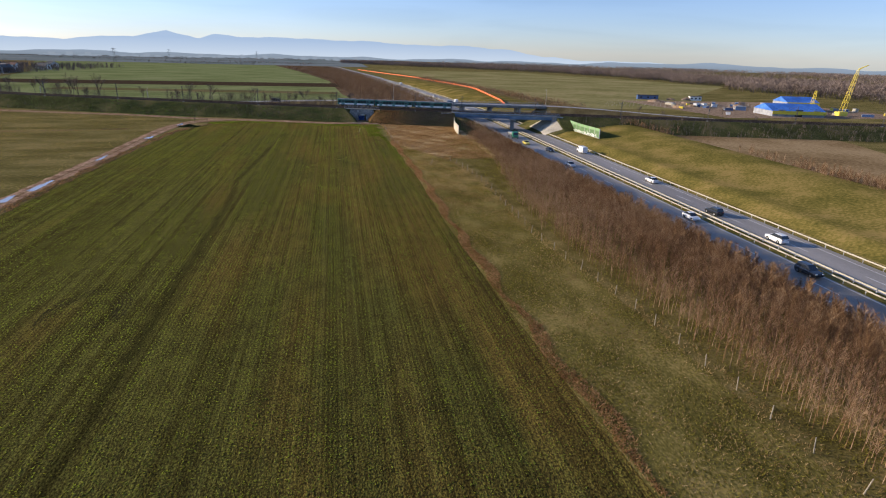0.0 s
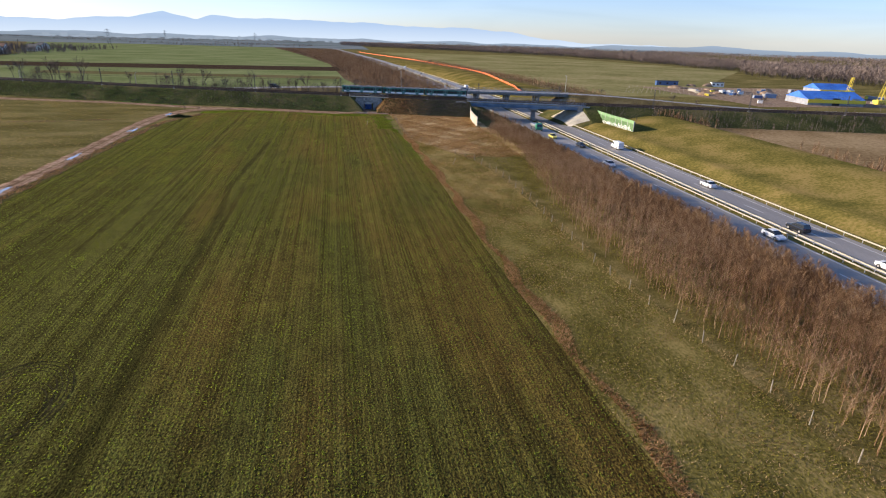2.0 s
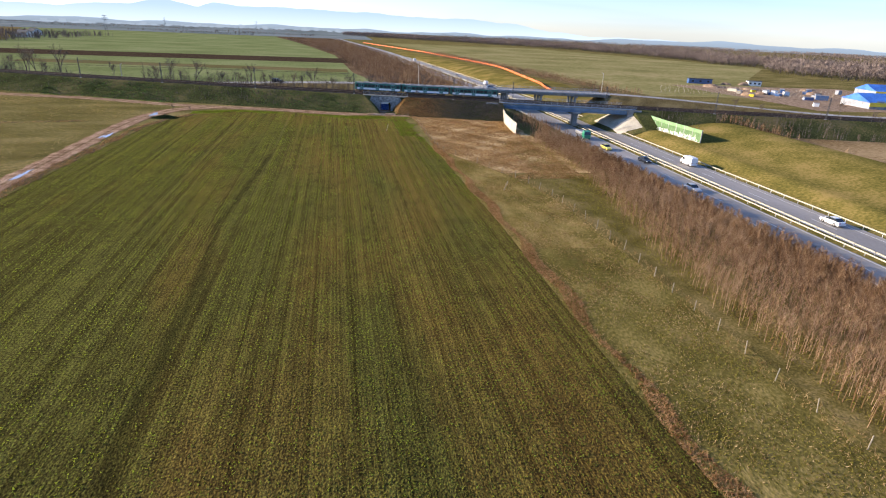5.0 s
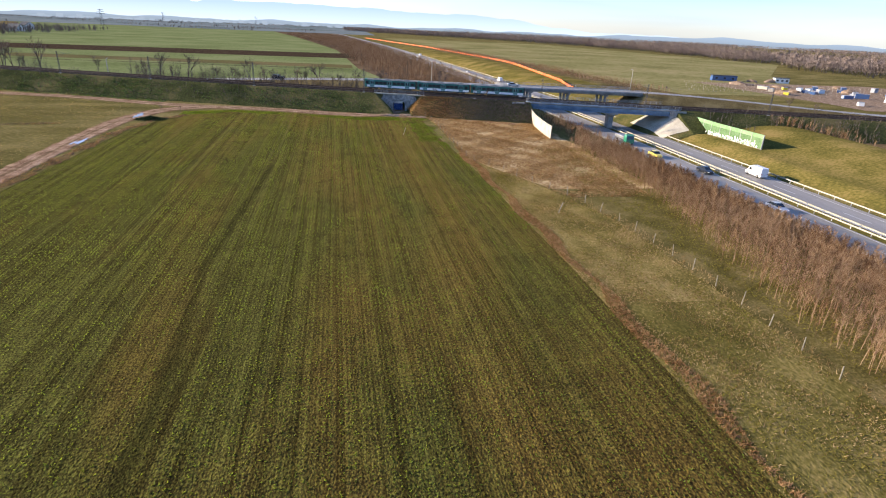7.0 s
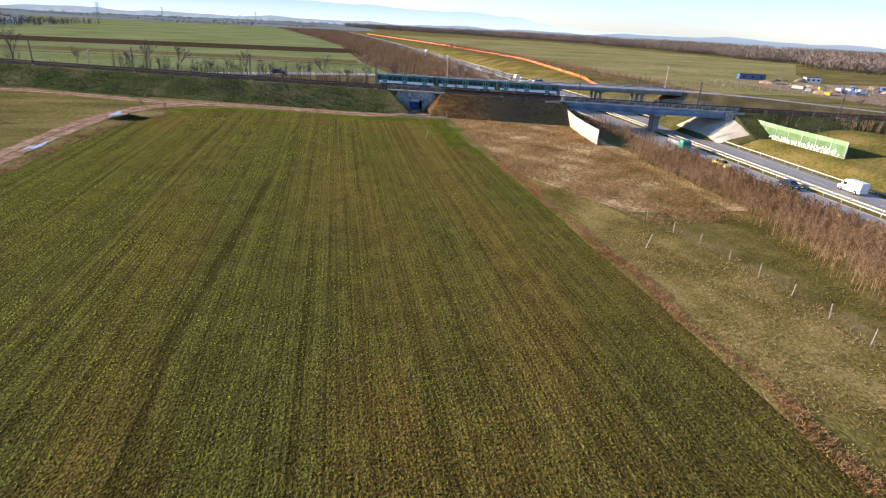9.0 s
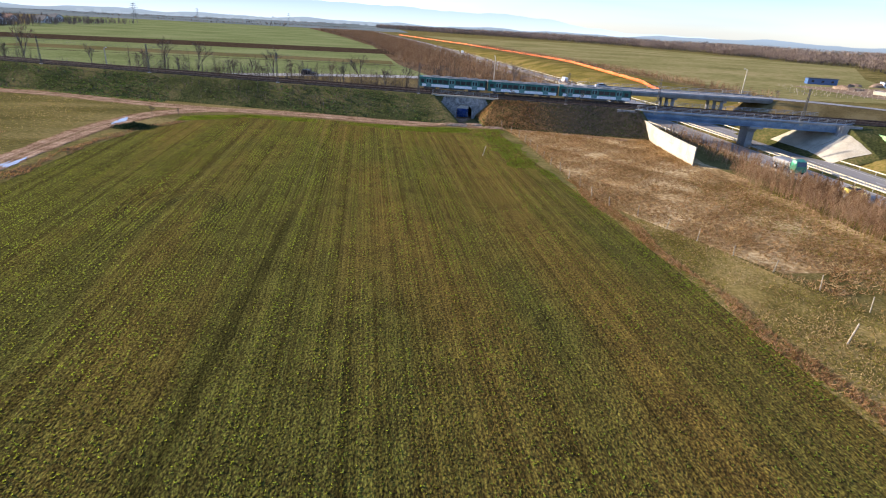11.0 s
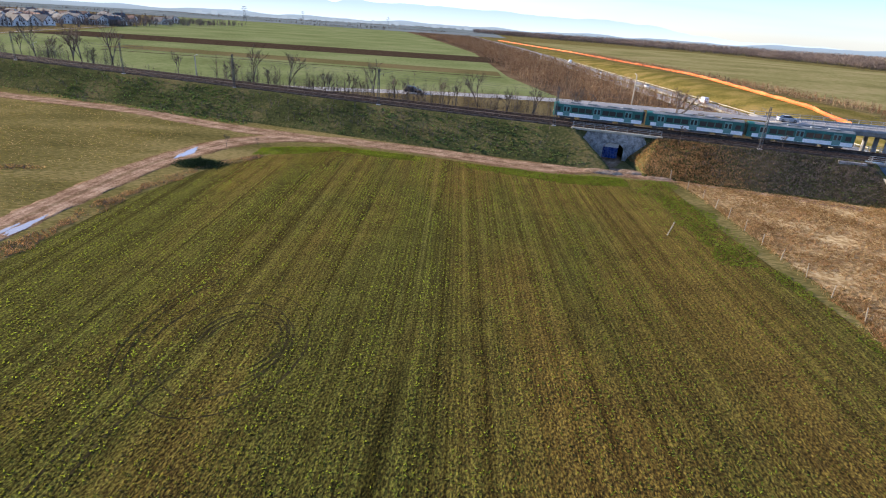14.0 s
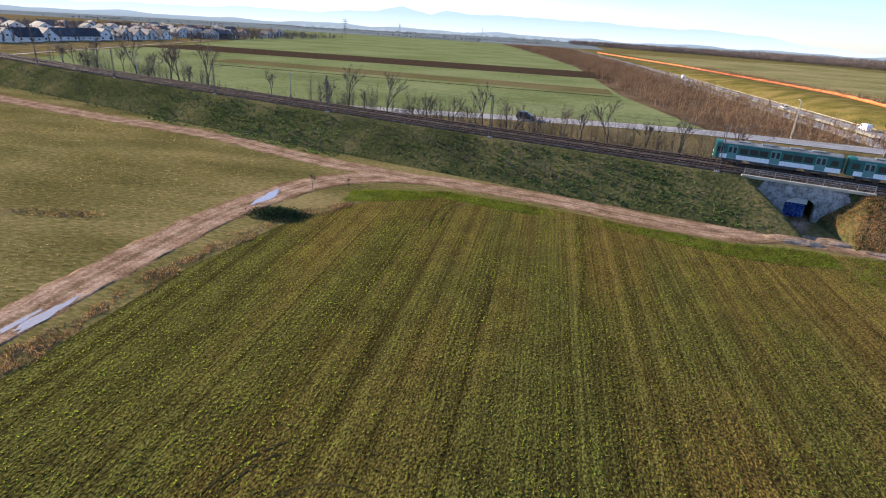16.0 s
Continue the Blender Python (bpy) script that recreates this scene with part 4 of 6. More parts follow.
mast0 = mast()
for i, x in enumerate(MASTS):
    m = pose(x, rail_edge(x) + 0.35, TOP, 0, 0, rail_turn(x))
    if i == 0:
        mast0.matrix_world = m
    else:
        copy_thing(mast0, m)
for v, z in ((2.6, 5.65), (7.1, 5.65), (2.6, 6.5), (7.1, 6.5)):
    bm = bmesh.new()
    pts = []
    for a, b in zip(MASTS, MASTS[1:]):
        for k in range(4):
            x = a + (b - a) * k / 4
            pts.append((x, rail_edge(x) + v, TOP + z - (0.55 if z > 6 else 0.0) * math.sin(math.pi * k / 4)))
    for a, b in zip(pts, pts[1:]):
        rod(bm, a, b, 0.012, 0.012, 3)
    tagged(obj("overhead_wire", bm, dark_steel), "thin dark overhead contact wire above the track", "wire", group="overhead wires")


# ---- lamp masts ----
def lamp_mast(x, y, h, lab):
    z = max(gz(x, y), 0) - 0.2
    t = thing("street_lamp", lab, "street lamp", at=(x, y, z))
    bm = bmesh.new()
    rod(bm, (0, 0, 0), (0, 0, h), 0.22, 0.13, 8)
    part("pole", bm, M["concrete_pale"], t)
    bm = bmesh.new()
    rod(bm, (0, 0, h - 0.1), (0, 1.2, h + 0.1), 0.06, 0.05, 6)
    part("arm", bm, M["galv"], t)
    part("lamp_head", boxed(-0.16, 0.16, 1.0, 1.8, h + 0.02, h + 0.2, None, 0.05), M["galv"], t)


lamp_mast(34.0, 322.0, 11.5, "tall pale concrete lamp post beside the road")
lamp_mast(118.0, 306.0, 12.0, "tall pale concrete lamp post beyond the railway")
lamp_mast(-96.0, 330.0, 8.0, "pale lamp post by the country road")
lamp_mast(-150.0, 337.0, 8.0, "pale lamp post by the country road")


# ---- train ----
def loft(sections):
    """Closed tube through lists of (x, y, z) rings of equal length, capped."""
    bm = bmesh.new()
    rings = [[bm.verts.new(p) for p in s] for s in sections]
    n = len(rings[0])
    for a, b in zip(rings, rings[1:]):
        for k in range(n):
            bm.faces.new((a[k], a[(k + 1) % n], b[(k + 1) % n], b[k]))
    bm.faces.new(rings[0][::-1]), bm.faces.new(rings[-1])
    bmesh.ops.recalc_face_normals(bm, faces=bm.faces)
    return bm


train_green = material("train_green", [(0.003, 0.075, 0.060), (0.005, 0.115, 0.092), (0.010, 0.15, 0.12)], 0.5, 8.0, 0.5)
train_white = plain("train_white", (0.82, 0.83, 0.81), 0.45)
train_roof = material("train_roof", [(0.10, 0.12, 0.12), (0.17, 0.19, 0.19), (0.25, 0.26, 0.26)], 0.8, 7.0, 0.8)
door_pale = plain("door_pale", (0.10, 0.24, 0.22), 0.45)


def car_ring(x, s=1.0, low=0.75):
    w = 1.3 * s
    pts = [(-w, low), (-w, 2.7), (-w * 0.93, 3.05), (-w * 0.6, 3.27), (0, 3.33), (w * 0.6, 3.27), (w * 0.93, 3.05), (w, 2.7), (w, low)]
    return [(x, y, z) for y, z in pts]


def train_car(front):
    t = thing("train_car", "green and white electric suburban train car on the railway" if not front else "leading green and white electric train car with driver's cab", "train", group="train cars")
    L = 8.55
    nose = [car_ring(-L, 0.86), car_ring(-L + 0.35, 0.97)] if front else [car_ring(-L)]
    part("body", loft(nose + [car_ring(-L + 0.9), car_ring(L)]), train_green, t)
    for s in (-1, 1):
        y = 1.3 * s
        part("stripe", boxed(-L + 0.9, L - 0.02, y - 0.014, y + 0.014, 0.80, 1.46), train_white, t, "white band")
        for dx in (-5.9, 0.0, 5.9):
            d = part("door", boxed(dx - 0.68, dx + 0.68, y - 0.022, y + 0.022, 0.85, 2.85, None, 0.008), door_pale, t, "pale double sliding door")
            for e in (-0.33, 0.33):
                part("door_window", boxed(dx + e - 0.21, dx + e + 0.21, y - 0.03, y + 0.03, 1.75, 2.6, None, 0.004), M["glass_dark"], d)
        for c in (-2.95, 2.95):
            for k in range(3):
                x = c + (k - 1) * 1.35
                part("window", boxed(x - 0.58, x + 0.58, y - 0.016, y + 0.016, 1.72, 2.55, None, 0.006), M["glass_dark"], t)
        for x in (-7.6, 7.6):
            part("window", boxed(x - 0.45, x + 0.45, y - 0.016, y + 0.016, 1.75, 2.5, None, 0.006), M["glass_dark"], t)
    part("roof", loft([[(x, yy * 0.99, z + 0.02) for x, yy, z in car_ring(x)[1:8]] for x in (-L + 1.0, L - 0.1)]), train_roof, t)
    for x in (-4.5, -1.2, 2.6, 5.5):
        part("roof_box", boxed(x - 0.9, x + 0.9, -0.6, 0.6, 3.3, 3.47, None, 0.05), train_roof, t)
    if front:
        bm = bmesh.new()
        rod(bm, (-2, -0.6, 3.6), (-0.6, -0.6, 4.5), 0.03), rod(bm, (-2, 0.6, 3.6), (-0.6, 0.6, 4.5), 0.03)
        rod(bm, (-0.6, -0.6, 4.5), (-1.8, -0.6, 5.3), 0.025), rod(bm, (-0.6, 0.6, 4.5), (-1.8, 0.6, 5.3), 0.025), rod(bm, (-1.8, -0.8, 5.3), (-1.8, 0.8, 5.3), 0.04)
        part("pantograph", bm, dark_steel, t)
        part("windscreen", boxed(-L - 0.03, -L + 0.25, -0.95, 0.95, 1.85, 2.8, None, 0.02), M["glass_dark"], t)
        part("front_panel", boxed(-L - 0.03, -L + 0.3, -1.0, 1.0, 0.95, 1.5, None, 0.02), train_white, t)
        for y in (-0.8, 0.8):
            part("headlight", boxed(-L - 0.07, -L + 0.1, y - 0.14, y + 0.14, 1.55, 1.75, None, 0.03), M["white_coat"], t)
    for x in (-5.7, 5.7):
        b = part("bogie", boxed(x - 1.5, x + 1.5, -1.05, 1.05, 0.42, 0.72, None, 0.05), dark_steel, t)
        for dx in (-1.0, 1.0):
            for y in (-0.8, 0.8):
                bm = bmesh.new()
                rod(bm, (x + dx, y - 0.07, 0.42), (x + dx, y + 0.07, 0.42), 0.42, 0.42, 14)
                part("wheel", bm, M["rust"], b)
    part("equipment", boxed(-3.2, 3.2, -1.1, 1.1, 0.35, 0.78, None, 0.05), dark_steel, t)
    part("gangway", boxed(L - 0.02, L + 0.34, -0.6, 0.6, 0.9, 3.0), dark_steel, t)
    return t


def on_track(x, v=7.1):
    return pose(x, rail_edge(x) + v * 1.05, TOP + 0.45, 0, 0, rail_turn(x))


lead = train_car(True)
follow = train_car(False)
step = 17.75 * math.cos(radians(rail_turn(25)))
lead.matrix_world, follow.matrix_world = on_track(3.0 + 8.5), on_track(3.0 + 8.5 + step)
copy_thing(follow, on_track(3.0 + 8.5 + 2 * step))


# ---- vehicles ----
PAINT = {
    "white": glass_material("car_white", (0.72, 0.72, 0.72), 0.25), "black": glass_material("car_black", (0.02, 0.022, 0.026), 0.2),
    "silver": glass_material("car_silver", (0.42, 0.44, 0.46), 0.25), "blue": glass_material("car_blue", (0.06, 0.12, 0.26), 0.22),
    "yellow": glass_material("car_yellow", (0.75, 0.62, 0.10), 0.3), "green": glass_material("car_green", (0.02, 0.22, 0.12), 0.35),
    "red": glass_material("car_red", (0.35, 0.04, 0.03), 0.25),
}
rubber = plain("rubber", (0.02, 0.02, 0.02), 0.9)
lamp_red = plain("lamp_red", (0.35, 0.02, 0.02), 0.3)
lamp_clear = plain("lamp_clear", (0.75, 0.75, 0.72), 0.15)


def hull(stations, W):
    """Body from side stations (x, z low, z high, width factor) with softened shoulders."""
    rings = []
    for x, z0, z1, f in stations:
        w, h = W / 2 * f, z1 - z0
        rings.append([(x, -w * 0.92, z0), (x, -w, z0 + h * 0.35), (x, -w, z0 + h * 0.75), (x, -w * 0.86, z1), (x, w * 0.86, z1), (x, w, z0 + h * 0.75), (x, w, z0 + h * 0.35), (x, w * 0.92, z0)])
    return loft(rings)


def vehicle(kind, colour, label):
    """A car facing +x."""
    t = thing({"van": "van", "truck": "truck"}.get(kind, "car"), label, {"van": "van", "truck": "truck"}.get(kind, "car"), group="motorway traffic")
    p = PAINT[colour]
    W = 1.8 if kind != "truck" else 2.4
    if kind == "sedan":
        body = [(-2.25, 0.35, 0.85, 0.9), (-2.1, 0.25, 0.98, 0.98), (-1.0, 0.22, 0.98, 1), (1.0, 0.22, 0.93, 1), (2.0, 0.25, 0.78, 0.95), (2.25, 0.35, 0.65, 0.85)]
        cab = [(-1.75, 0.9, 1.0, 0.9), (-1.05, 0.9, 1.42, 0.82), (0.25, 0.9, 1.44, 0.82), (1.05, 0.88, 0.95, 0.9)]
        roof = (-1.0, 0.2, 1.40, 1.46)
        ends, wheels, r = (-2.27, 2.27), (-1.35, 1.35), 0.32
    elif kind == "suv":
        body = [(-2.2, 0.4, 1.05, 0.92), (-2.05, 0.3, 1.12, 1), (1.0, 0.28, 1.08, 1), (2.0, 0.3, 0.95, 0.96), (2.2, 0.4, 0.8, 0.88)]
        cab = [(-2.1, 1.02, 1.1, 0.92), (-1.85, 1.0, 1.66, 0.84), (0.1, 1.0, 1.70, 0.84), (1.0, 1.0, 1.1, 0.92)]
        roof = (-1.8, 0.1, 1.66, 1.73)
        ends, wheels, r = (-2.22, 2.22), (-1.35, 1.35), 0.36
    elif kind == "van":
        W = 1.95
        body = [(-2.6, 0.4, 2.2, 0.94), (-2.5, 0.3, 2.32, 1), (1.1, 0.3, 2.32, 1), (1.55, 0.3, 1.9, 0.98), (1.95, 0.3, 1.25, 0.97), (2.5, 0.35, 1.0, 0.92), (2.6, 0.45, 0.8, 0.85)]
        cab, roof = None, None
        ends, wheels, r = (-2.62, 2.6), (-1.6, 1.7), 0.35
    else:
        body = [(-3.4, 0.9, 1.25, 1), (1.9, 0.9, 1.25, 1)]
        cab, roof = None, None
        ends, wheels, r = (-3.4, 3.5), (-2.2, 2.6), 0.48
    part("body", hull(body, W), p if kind != "truck" else dark_steel, t, smooth=False)
    if cab:
        part("window_band", hull(cab, W), M["glass_dark"], t)
        part("roof", boxed(roof[0], roof[1], -W * 0.36, W * 0.36, roof[2], roof[3], None, 0.03), p, t)
    if kind == "van":
        part("windscreen", boxed(-0.02, 0.02, -0.8, 0.8, -0.42, 0.42, pose(1.78, 0, 1.62, 0, -34, 0)), M["glass_dark"], t)
        for s in (-1, 1):
            part("side_window", boxed(0.5, 1.35, s * 0.965 - 0.02, s * 0.965 + 0.02, 1.3, 1.85), M["glass_dark"], t)
    if kind == "truck":
        part("cab", hull([(1.9, 0.6, 2.7, 0.97), (2.1, 0.5, 2.85, 1), (3.2, 0.5, 2.6, 1), (3.5, 0.5, 1.6, 0.97)], W), p, t)
        part("windscreen", boxed(-0.02, 0.02, -1.0, 1.0, -0.45, 0.45, pose(3.37, 0, 2.05, 0, -17, 0)), M["glass_dark"], t)
        part("load_bed", hull([(-3.4, 1.25, 2.15, 1), (1.7, 1.25, 2.15, 1)], W), M["galv"], t)
    for wx in wheels:
        for s in (-1, 1):
            y = s * (W / 2 - 0.1)
            bm = bmesh.new()
            rod(bm, (wx, y - 0.11, r), (wx, y + 0.11, r), r, r, 14)
            w = part("wheel", bm, rubber, t)
            bm = bmesh.new()
            rod(bm, (wx, y + s * 0.08, r), (wx, y + s * 0.125, r), r * 0.6, r * 0.55, 10)
            part("rim", bm, M["galv"], w)
    for s in (-1, 1):
        y, z = s * W * 0.34, 0.72 if kind == "sedan" else 0.9
        part("headlight", boxed(ends[1] - 0.1, ends[1], y - 0.17, y + 0.17, z - 0.12, z + 0.02, None, 0.02), lamp_clear, t)
        part("tail_light", boxed(ends[0], ends[0] + 0.08, y - 0.14, y + 0.14, z, z + 0.16, None, 0.02), lamp_red, t)
    return t


def drive(t, y, off, away):
    """Put a vehicle in a lane of the motorway."""
    x = float(way_x(y)) + off
    a = math.degrees(math.atan2(1, (float(way_x(y + 1)) - float(way_x(y - 1))) / 2))
    t.matrix_world = pose(x, y, gz(float(way_x(y)), y) + 0.25, 0, 0, a if away else a + 180)
    return t


# traffic keeps right: the near carriageway comes towards the start of the flight
TRAFFIC = [
    ("suv", "black", "black estate car on the shaded carriageway", 72, -3.7, False), ("sedan", "white", "white saloon car in the inner lane", 104, -3.8, False),
    ("sedan", "silver", "silver car on the shaded carriageway", 162, -7.2, False), ("sedan", "black", "dark saloon car near the bridge", 189, -3.8, False),
    ("sedan", "yellow", "yellow taxi on the near carriageway", 205, -7.2, False), ("suv", "white", "white people carrier on the sunlit carriageway", 88, 3.8, True),
    ("suv", "black", "dark car on the sunlit carriageway", 107, 3.8, True), ("sedan", "white", "small white car on the sunlit carriageway", 139, 7.1, True),
    ("van", "white", "white panel van on the sunlit carriageway", 186, 7.1, True), ("truck", "green", "flatbed truck with a green cab", 222, -7.2, False),
    ("van", "white", "white panel van beyond the bridges", 395, 7.1, True), ("sedan", "black", "dark car beyond the bridges", 365, -3.8, False),
    ("sedan", "white", "white car beyond the bridges", 455, 3.8, True), ("sedan", "blue", "blue car beyond the bridges", 480, -7.2, False), ("sedan", "silver", "silver car far down the motorway", 540, 3.8, True),
    ("suv", "black", "dark car far down the motorway", 585, -3.8, False), ("van", "white", "white van far down the motorway", 640, 7.1, True),
]
for k, c, lab, y, off, away in TRAFFIC:
    drive(vehicle(k, c, lab), y, off, away)
for k, c, lab, x in (("suv", "black", "dark car on the country road", -28, ), ("sedan", "blue", "blue car on the country road", -104), ("sedan", "silver", "silver car on the road bridge", 60)):
    t = vehicle(k, c, lab)
    t.matrix_world = pose(x, road_y(x) - 1.7, float(road_z(x)), 0, 0, -5.7)
    t["group"] = "country road traffic"


# ---- far land ----
def plant_left(y):
    """Left edge of the young wood beside the far motorway."""
    return np.interp(y, [325, 353, 434, 663, 900, 1141, 1500], [26, 20, 7, -4, -38, -76, -140])


FY = np.concatenate([np.arange(326, 700, 8.0), np.arange(700, 1560, 40.0)])


def sheet(name, ys, xl, xr, dz, mat, label, cells=12):
    return tagged(grid(name, ys, np.linspace(0, 1, cells + 1), lambda y, v: (xl(y) * (1 - v) + xr(y) * v, y, ground_z(xl(y) * (1 - v) + xr(y) * v, y) + dz), mat), label, "field", kind="structure")


sheet("far_field", FY, lambda y: np.interp(y, [326, 470, 590, 800, 1560], [-215, -282, -305, -365, -700]), plant_left, 0.10, M["farfield"], "wide green winter wheat field behind the railway")
sheet("wood_floor", np.concatenate([np.arange(312, 326, 4.0), FY]), lambda y: np.maximum(plant_left(y), 0 * y - 400), lambda y: way_x(y) - 11.5, 0.12, material("wood_litter", [(0.070, 0.045, 0.026), (0.110, 0.073, 0.043), (0.16, 0.11, 0.066)], 0.05, 1.0, 0.95), "brown litter under the young wood")
sheet("far_field", np.arange(330, 1300, 20.0), lambda y: way_x(y) + 75, lambda y: np.interp(y, [330, 480, 700, 1300], [240, 330, 520, 420]), 0.10,
      material("farfield_pale", [(0.150, 0.135, 0.052), (0.215, 0.195, 0.078), (0.29, 0.235, 0.115)], 0.015, 0.25, 0.95), "pale green fields right of the motorway")
sheet("brush_ground", np.arange(-20, 232, 6.0), lambda y: way_x(y) + 46 + 3 * np.sin(y * 0.11), lambda y: way_x(y) + 120 + 6 * np.sin(y * 0.07), 0.09, material("fallow", [(0.150, 0.100, 0.048), (0.235, 0.160, 0.082), (0.32, 0.23, 0.125)], 0.03, 0.8, 0.95, 0.1, 1.5), "tan fallow ground behind the motorway bank")
sheet("brush_belt", np.arange(330, 900, 15.0), lambda y: way_x(y) + 44, lambda y: way_x(y) + 78, 0.13, M["litter"], "brown scrub belt along the orange netting")


def slant(name, x0, x1, near0, near1, far0, far1, dz, mat, label):
    """A field strip between two slanting lines given by their y at x0 and x1."""
    xs = np.linspace(x0, x1, 30)

    def fn(x, v):
        k = (x - x0) / (x1 - x0)
        y = (near0 + (near1 - near0) * k) * (1 - v) + (far0 + (far1 - far0) * k) * v
        return x, y, ground_z(x, y) + dz
    return tagged(grid(name, xs, np.linspace(0, 1, 6), fn, mat), label, "field", kind="structure")


slant("ploughed_strip", -300, 14, 530, 536, 596, 606, 0.16, M["soil"], "dark ploughed strip across the green field")
slant("ploughed_strip", -190, 5, 434, 424, 436.5, 426.5, 0.16, M["soil"], "narrow brown furrow across the green field")
slant("dry_strip", -200, 4, 452, 434, 480, 462, 0.14, material("stubble", [(0.095, 0.085, 0.032), (0.125, 0.105, 0.045), (0.16, 0.125, 0.06)], 0.03, 0.6, 0.95), "thin brownish strip in the green field")
slant("village_road", -268, -372, 399, 790, 406, 796, 0.2, M["asphalt_old"], "pale road in front of the village")
tagged(grid("earth_yard", np.linspace(214, 345, 20), np.linspace(280, 405, 20), lambda x, y: (x, y, ground_z(x, y) + 0.12), M["dirt"]), "bare earth of an industrial yard", "ground", kind="structure")


# distance haze is mixed into the base colour of this plain
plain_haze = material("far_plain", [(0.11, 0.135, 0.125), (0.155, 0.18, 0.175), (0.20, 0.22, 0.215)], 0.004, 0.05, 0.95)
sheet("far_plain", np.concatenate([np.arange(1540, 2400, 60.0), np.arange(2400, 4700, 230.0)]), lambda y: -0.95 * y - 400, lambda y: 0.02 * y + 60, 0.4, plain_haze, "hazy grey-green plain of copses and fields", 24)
sheet("far_plain", np.arange(420, 1560, 40.0), lambda y: -1.2 * y - 700, lambda y: np.interp(y, [326, 470, 590, 800, 1560], [-225, -292, -315, -375, -700]), 0.12, M["litter"], "dull brown winter gardens round the village", 16)


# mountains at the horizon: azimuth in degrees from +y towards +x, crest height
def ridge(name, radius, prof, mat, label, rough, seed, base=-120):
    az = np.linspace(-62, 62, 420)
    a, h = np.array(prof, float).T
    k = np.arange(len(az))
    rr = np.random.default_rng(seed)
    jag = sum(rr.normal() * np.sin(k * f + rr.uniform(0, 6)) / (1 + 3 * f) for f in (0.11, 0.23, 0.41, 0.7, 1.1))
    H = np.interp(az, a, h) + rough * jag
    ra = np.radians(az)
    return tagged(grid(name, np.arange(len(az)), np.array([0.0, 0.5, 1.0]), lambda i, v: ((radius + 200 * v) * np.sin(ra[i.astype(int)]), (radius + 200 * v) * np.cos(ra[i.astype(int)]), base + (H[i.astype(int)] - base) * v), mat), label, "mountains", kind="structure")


def haze_glow_material(name, low, high, z0, z1, strength):
    """Glowing backdrop of far hills; painted haze makes it paler towards the foot."""
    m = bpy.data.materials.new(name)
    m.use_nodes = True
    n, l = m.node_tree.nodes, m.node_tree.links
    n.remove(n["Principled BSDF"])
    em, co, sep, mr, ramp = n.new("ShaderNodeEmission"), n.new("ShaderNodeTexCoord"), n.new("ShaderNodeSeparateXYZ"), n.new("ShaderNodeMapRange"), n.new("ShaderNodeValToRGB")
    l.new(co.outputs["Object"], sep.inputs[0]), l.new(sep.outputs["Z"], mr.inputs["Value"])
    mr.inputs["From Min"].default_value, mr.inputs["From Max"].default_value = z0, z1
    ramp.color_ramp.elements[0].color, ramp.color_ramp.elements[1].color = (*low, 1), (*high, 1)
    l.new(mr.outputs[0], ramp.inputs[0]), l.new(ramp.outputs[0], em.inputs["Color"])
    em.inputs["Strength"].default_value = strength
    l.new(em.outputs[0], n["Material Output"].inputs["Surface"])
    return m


# both ridges glow by themselves, with the haze painted into their colours
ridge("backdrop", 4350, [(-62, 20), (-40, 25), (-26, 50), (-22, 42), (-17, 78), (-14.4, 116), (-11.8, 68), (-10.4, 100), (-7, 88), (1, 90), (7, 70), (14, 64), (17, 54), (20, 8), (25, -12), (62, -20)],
      haze_glow_material("hills_haze_glow", (0.60, 0.71, 0.83), (0.42, 0.56, 0.76), -30, 75, 0.64), "hazy blue mountain range on the horizon", 3.5, 4)
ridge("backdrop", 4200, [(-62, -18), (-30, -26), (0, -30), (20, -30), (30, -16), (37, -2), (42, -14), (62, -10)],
      haze_glow_material("foreland_haze_glow", (0.26, 0.31, 0.36), (0.36, 0.46, 0.58), -75, -5, 0.55), "hazy wooded plain before the mountains", 5, 9)


# ---- plants ----
def blades(name, xy, h, w, mat, label, category, lean=0.35, seed=1, zfn=None, per=2, parent=None):
    """Many tufts: each tuft has a few upright, leaning triangular blades."""
    rr = np.random.default_rng(seed)
    xy = np.repeat(np.asarray(xy, float), per, axis=0)
    n = len(xy)
    z = (ground_z(xy[:, 0], xy[:, 1]) if zfn is None else zfn(xy[:, 0], xy[:, 1])) + 0.02
    a = rr.uniform(0, 2 * np.pi, n)
    hh = (h[0] + (h[1] - h[0]) * rr.random(n))
    ww = w * rr.uniform(0.6, 1.4, n)
    dx, dy = np.cos(a) * ww / 2, np.sin(a) * ww / 2
    lx, ly = rr.normal(0, lean, n) * hh, rr.normal(0, lean, n) * hh
    P = np.empty((n, 3, 3))
    P[:, 0] = np.stack([xy[:, 0] - dx, xy[:, 1] - dy, z], 1)
    P[:, 1] = np.stack([xy[:, 0] + dx, xy[:, 1] + dy, z], 1)
    P[:, 2] = np.stack([xy[:, 0] + lx, xy[:, 1] + ly, z + hh], 1)
    ob = raw(name, P.reshape(-1, 3), np.arange(3 * n).reshape(-1, 3), mat, parent)
    return tagged(ob, label, category, kind="stuff")


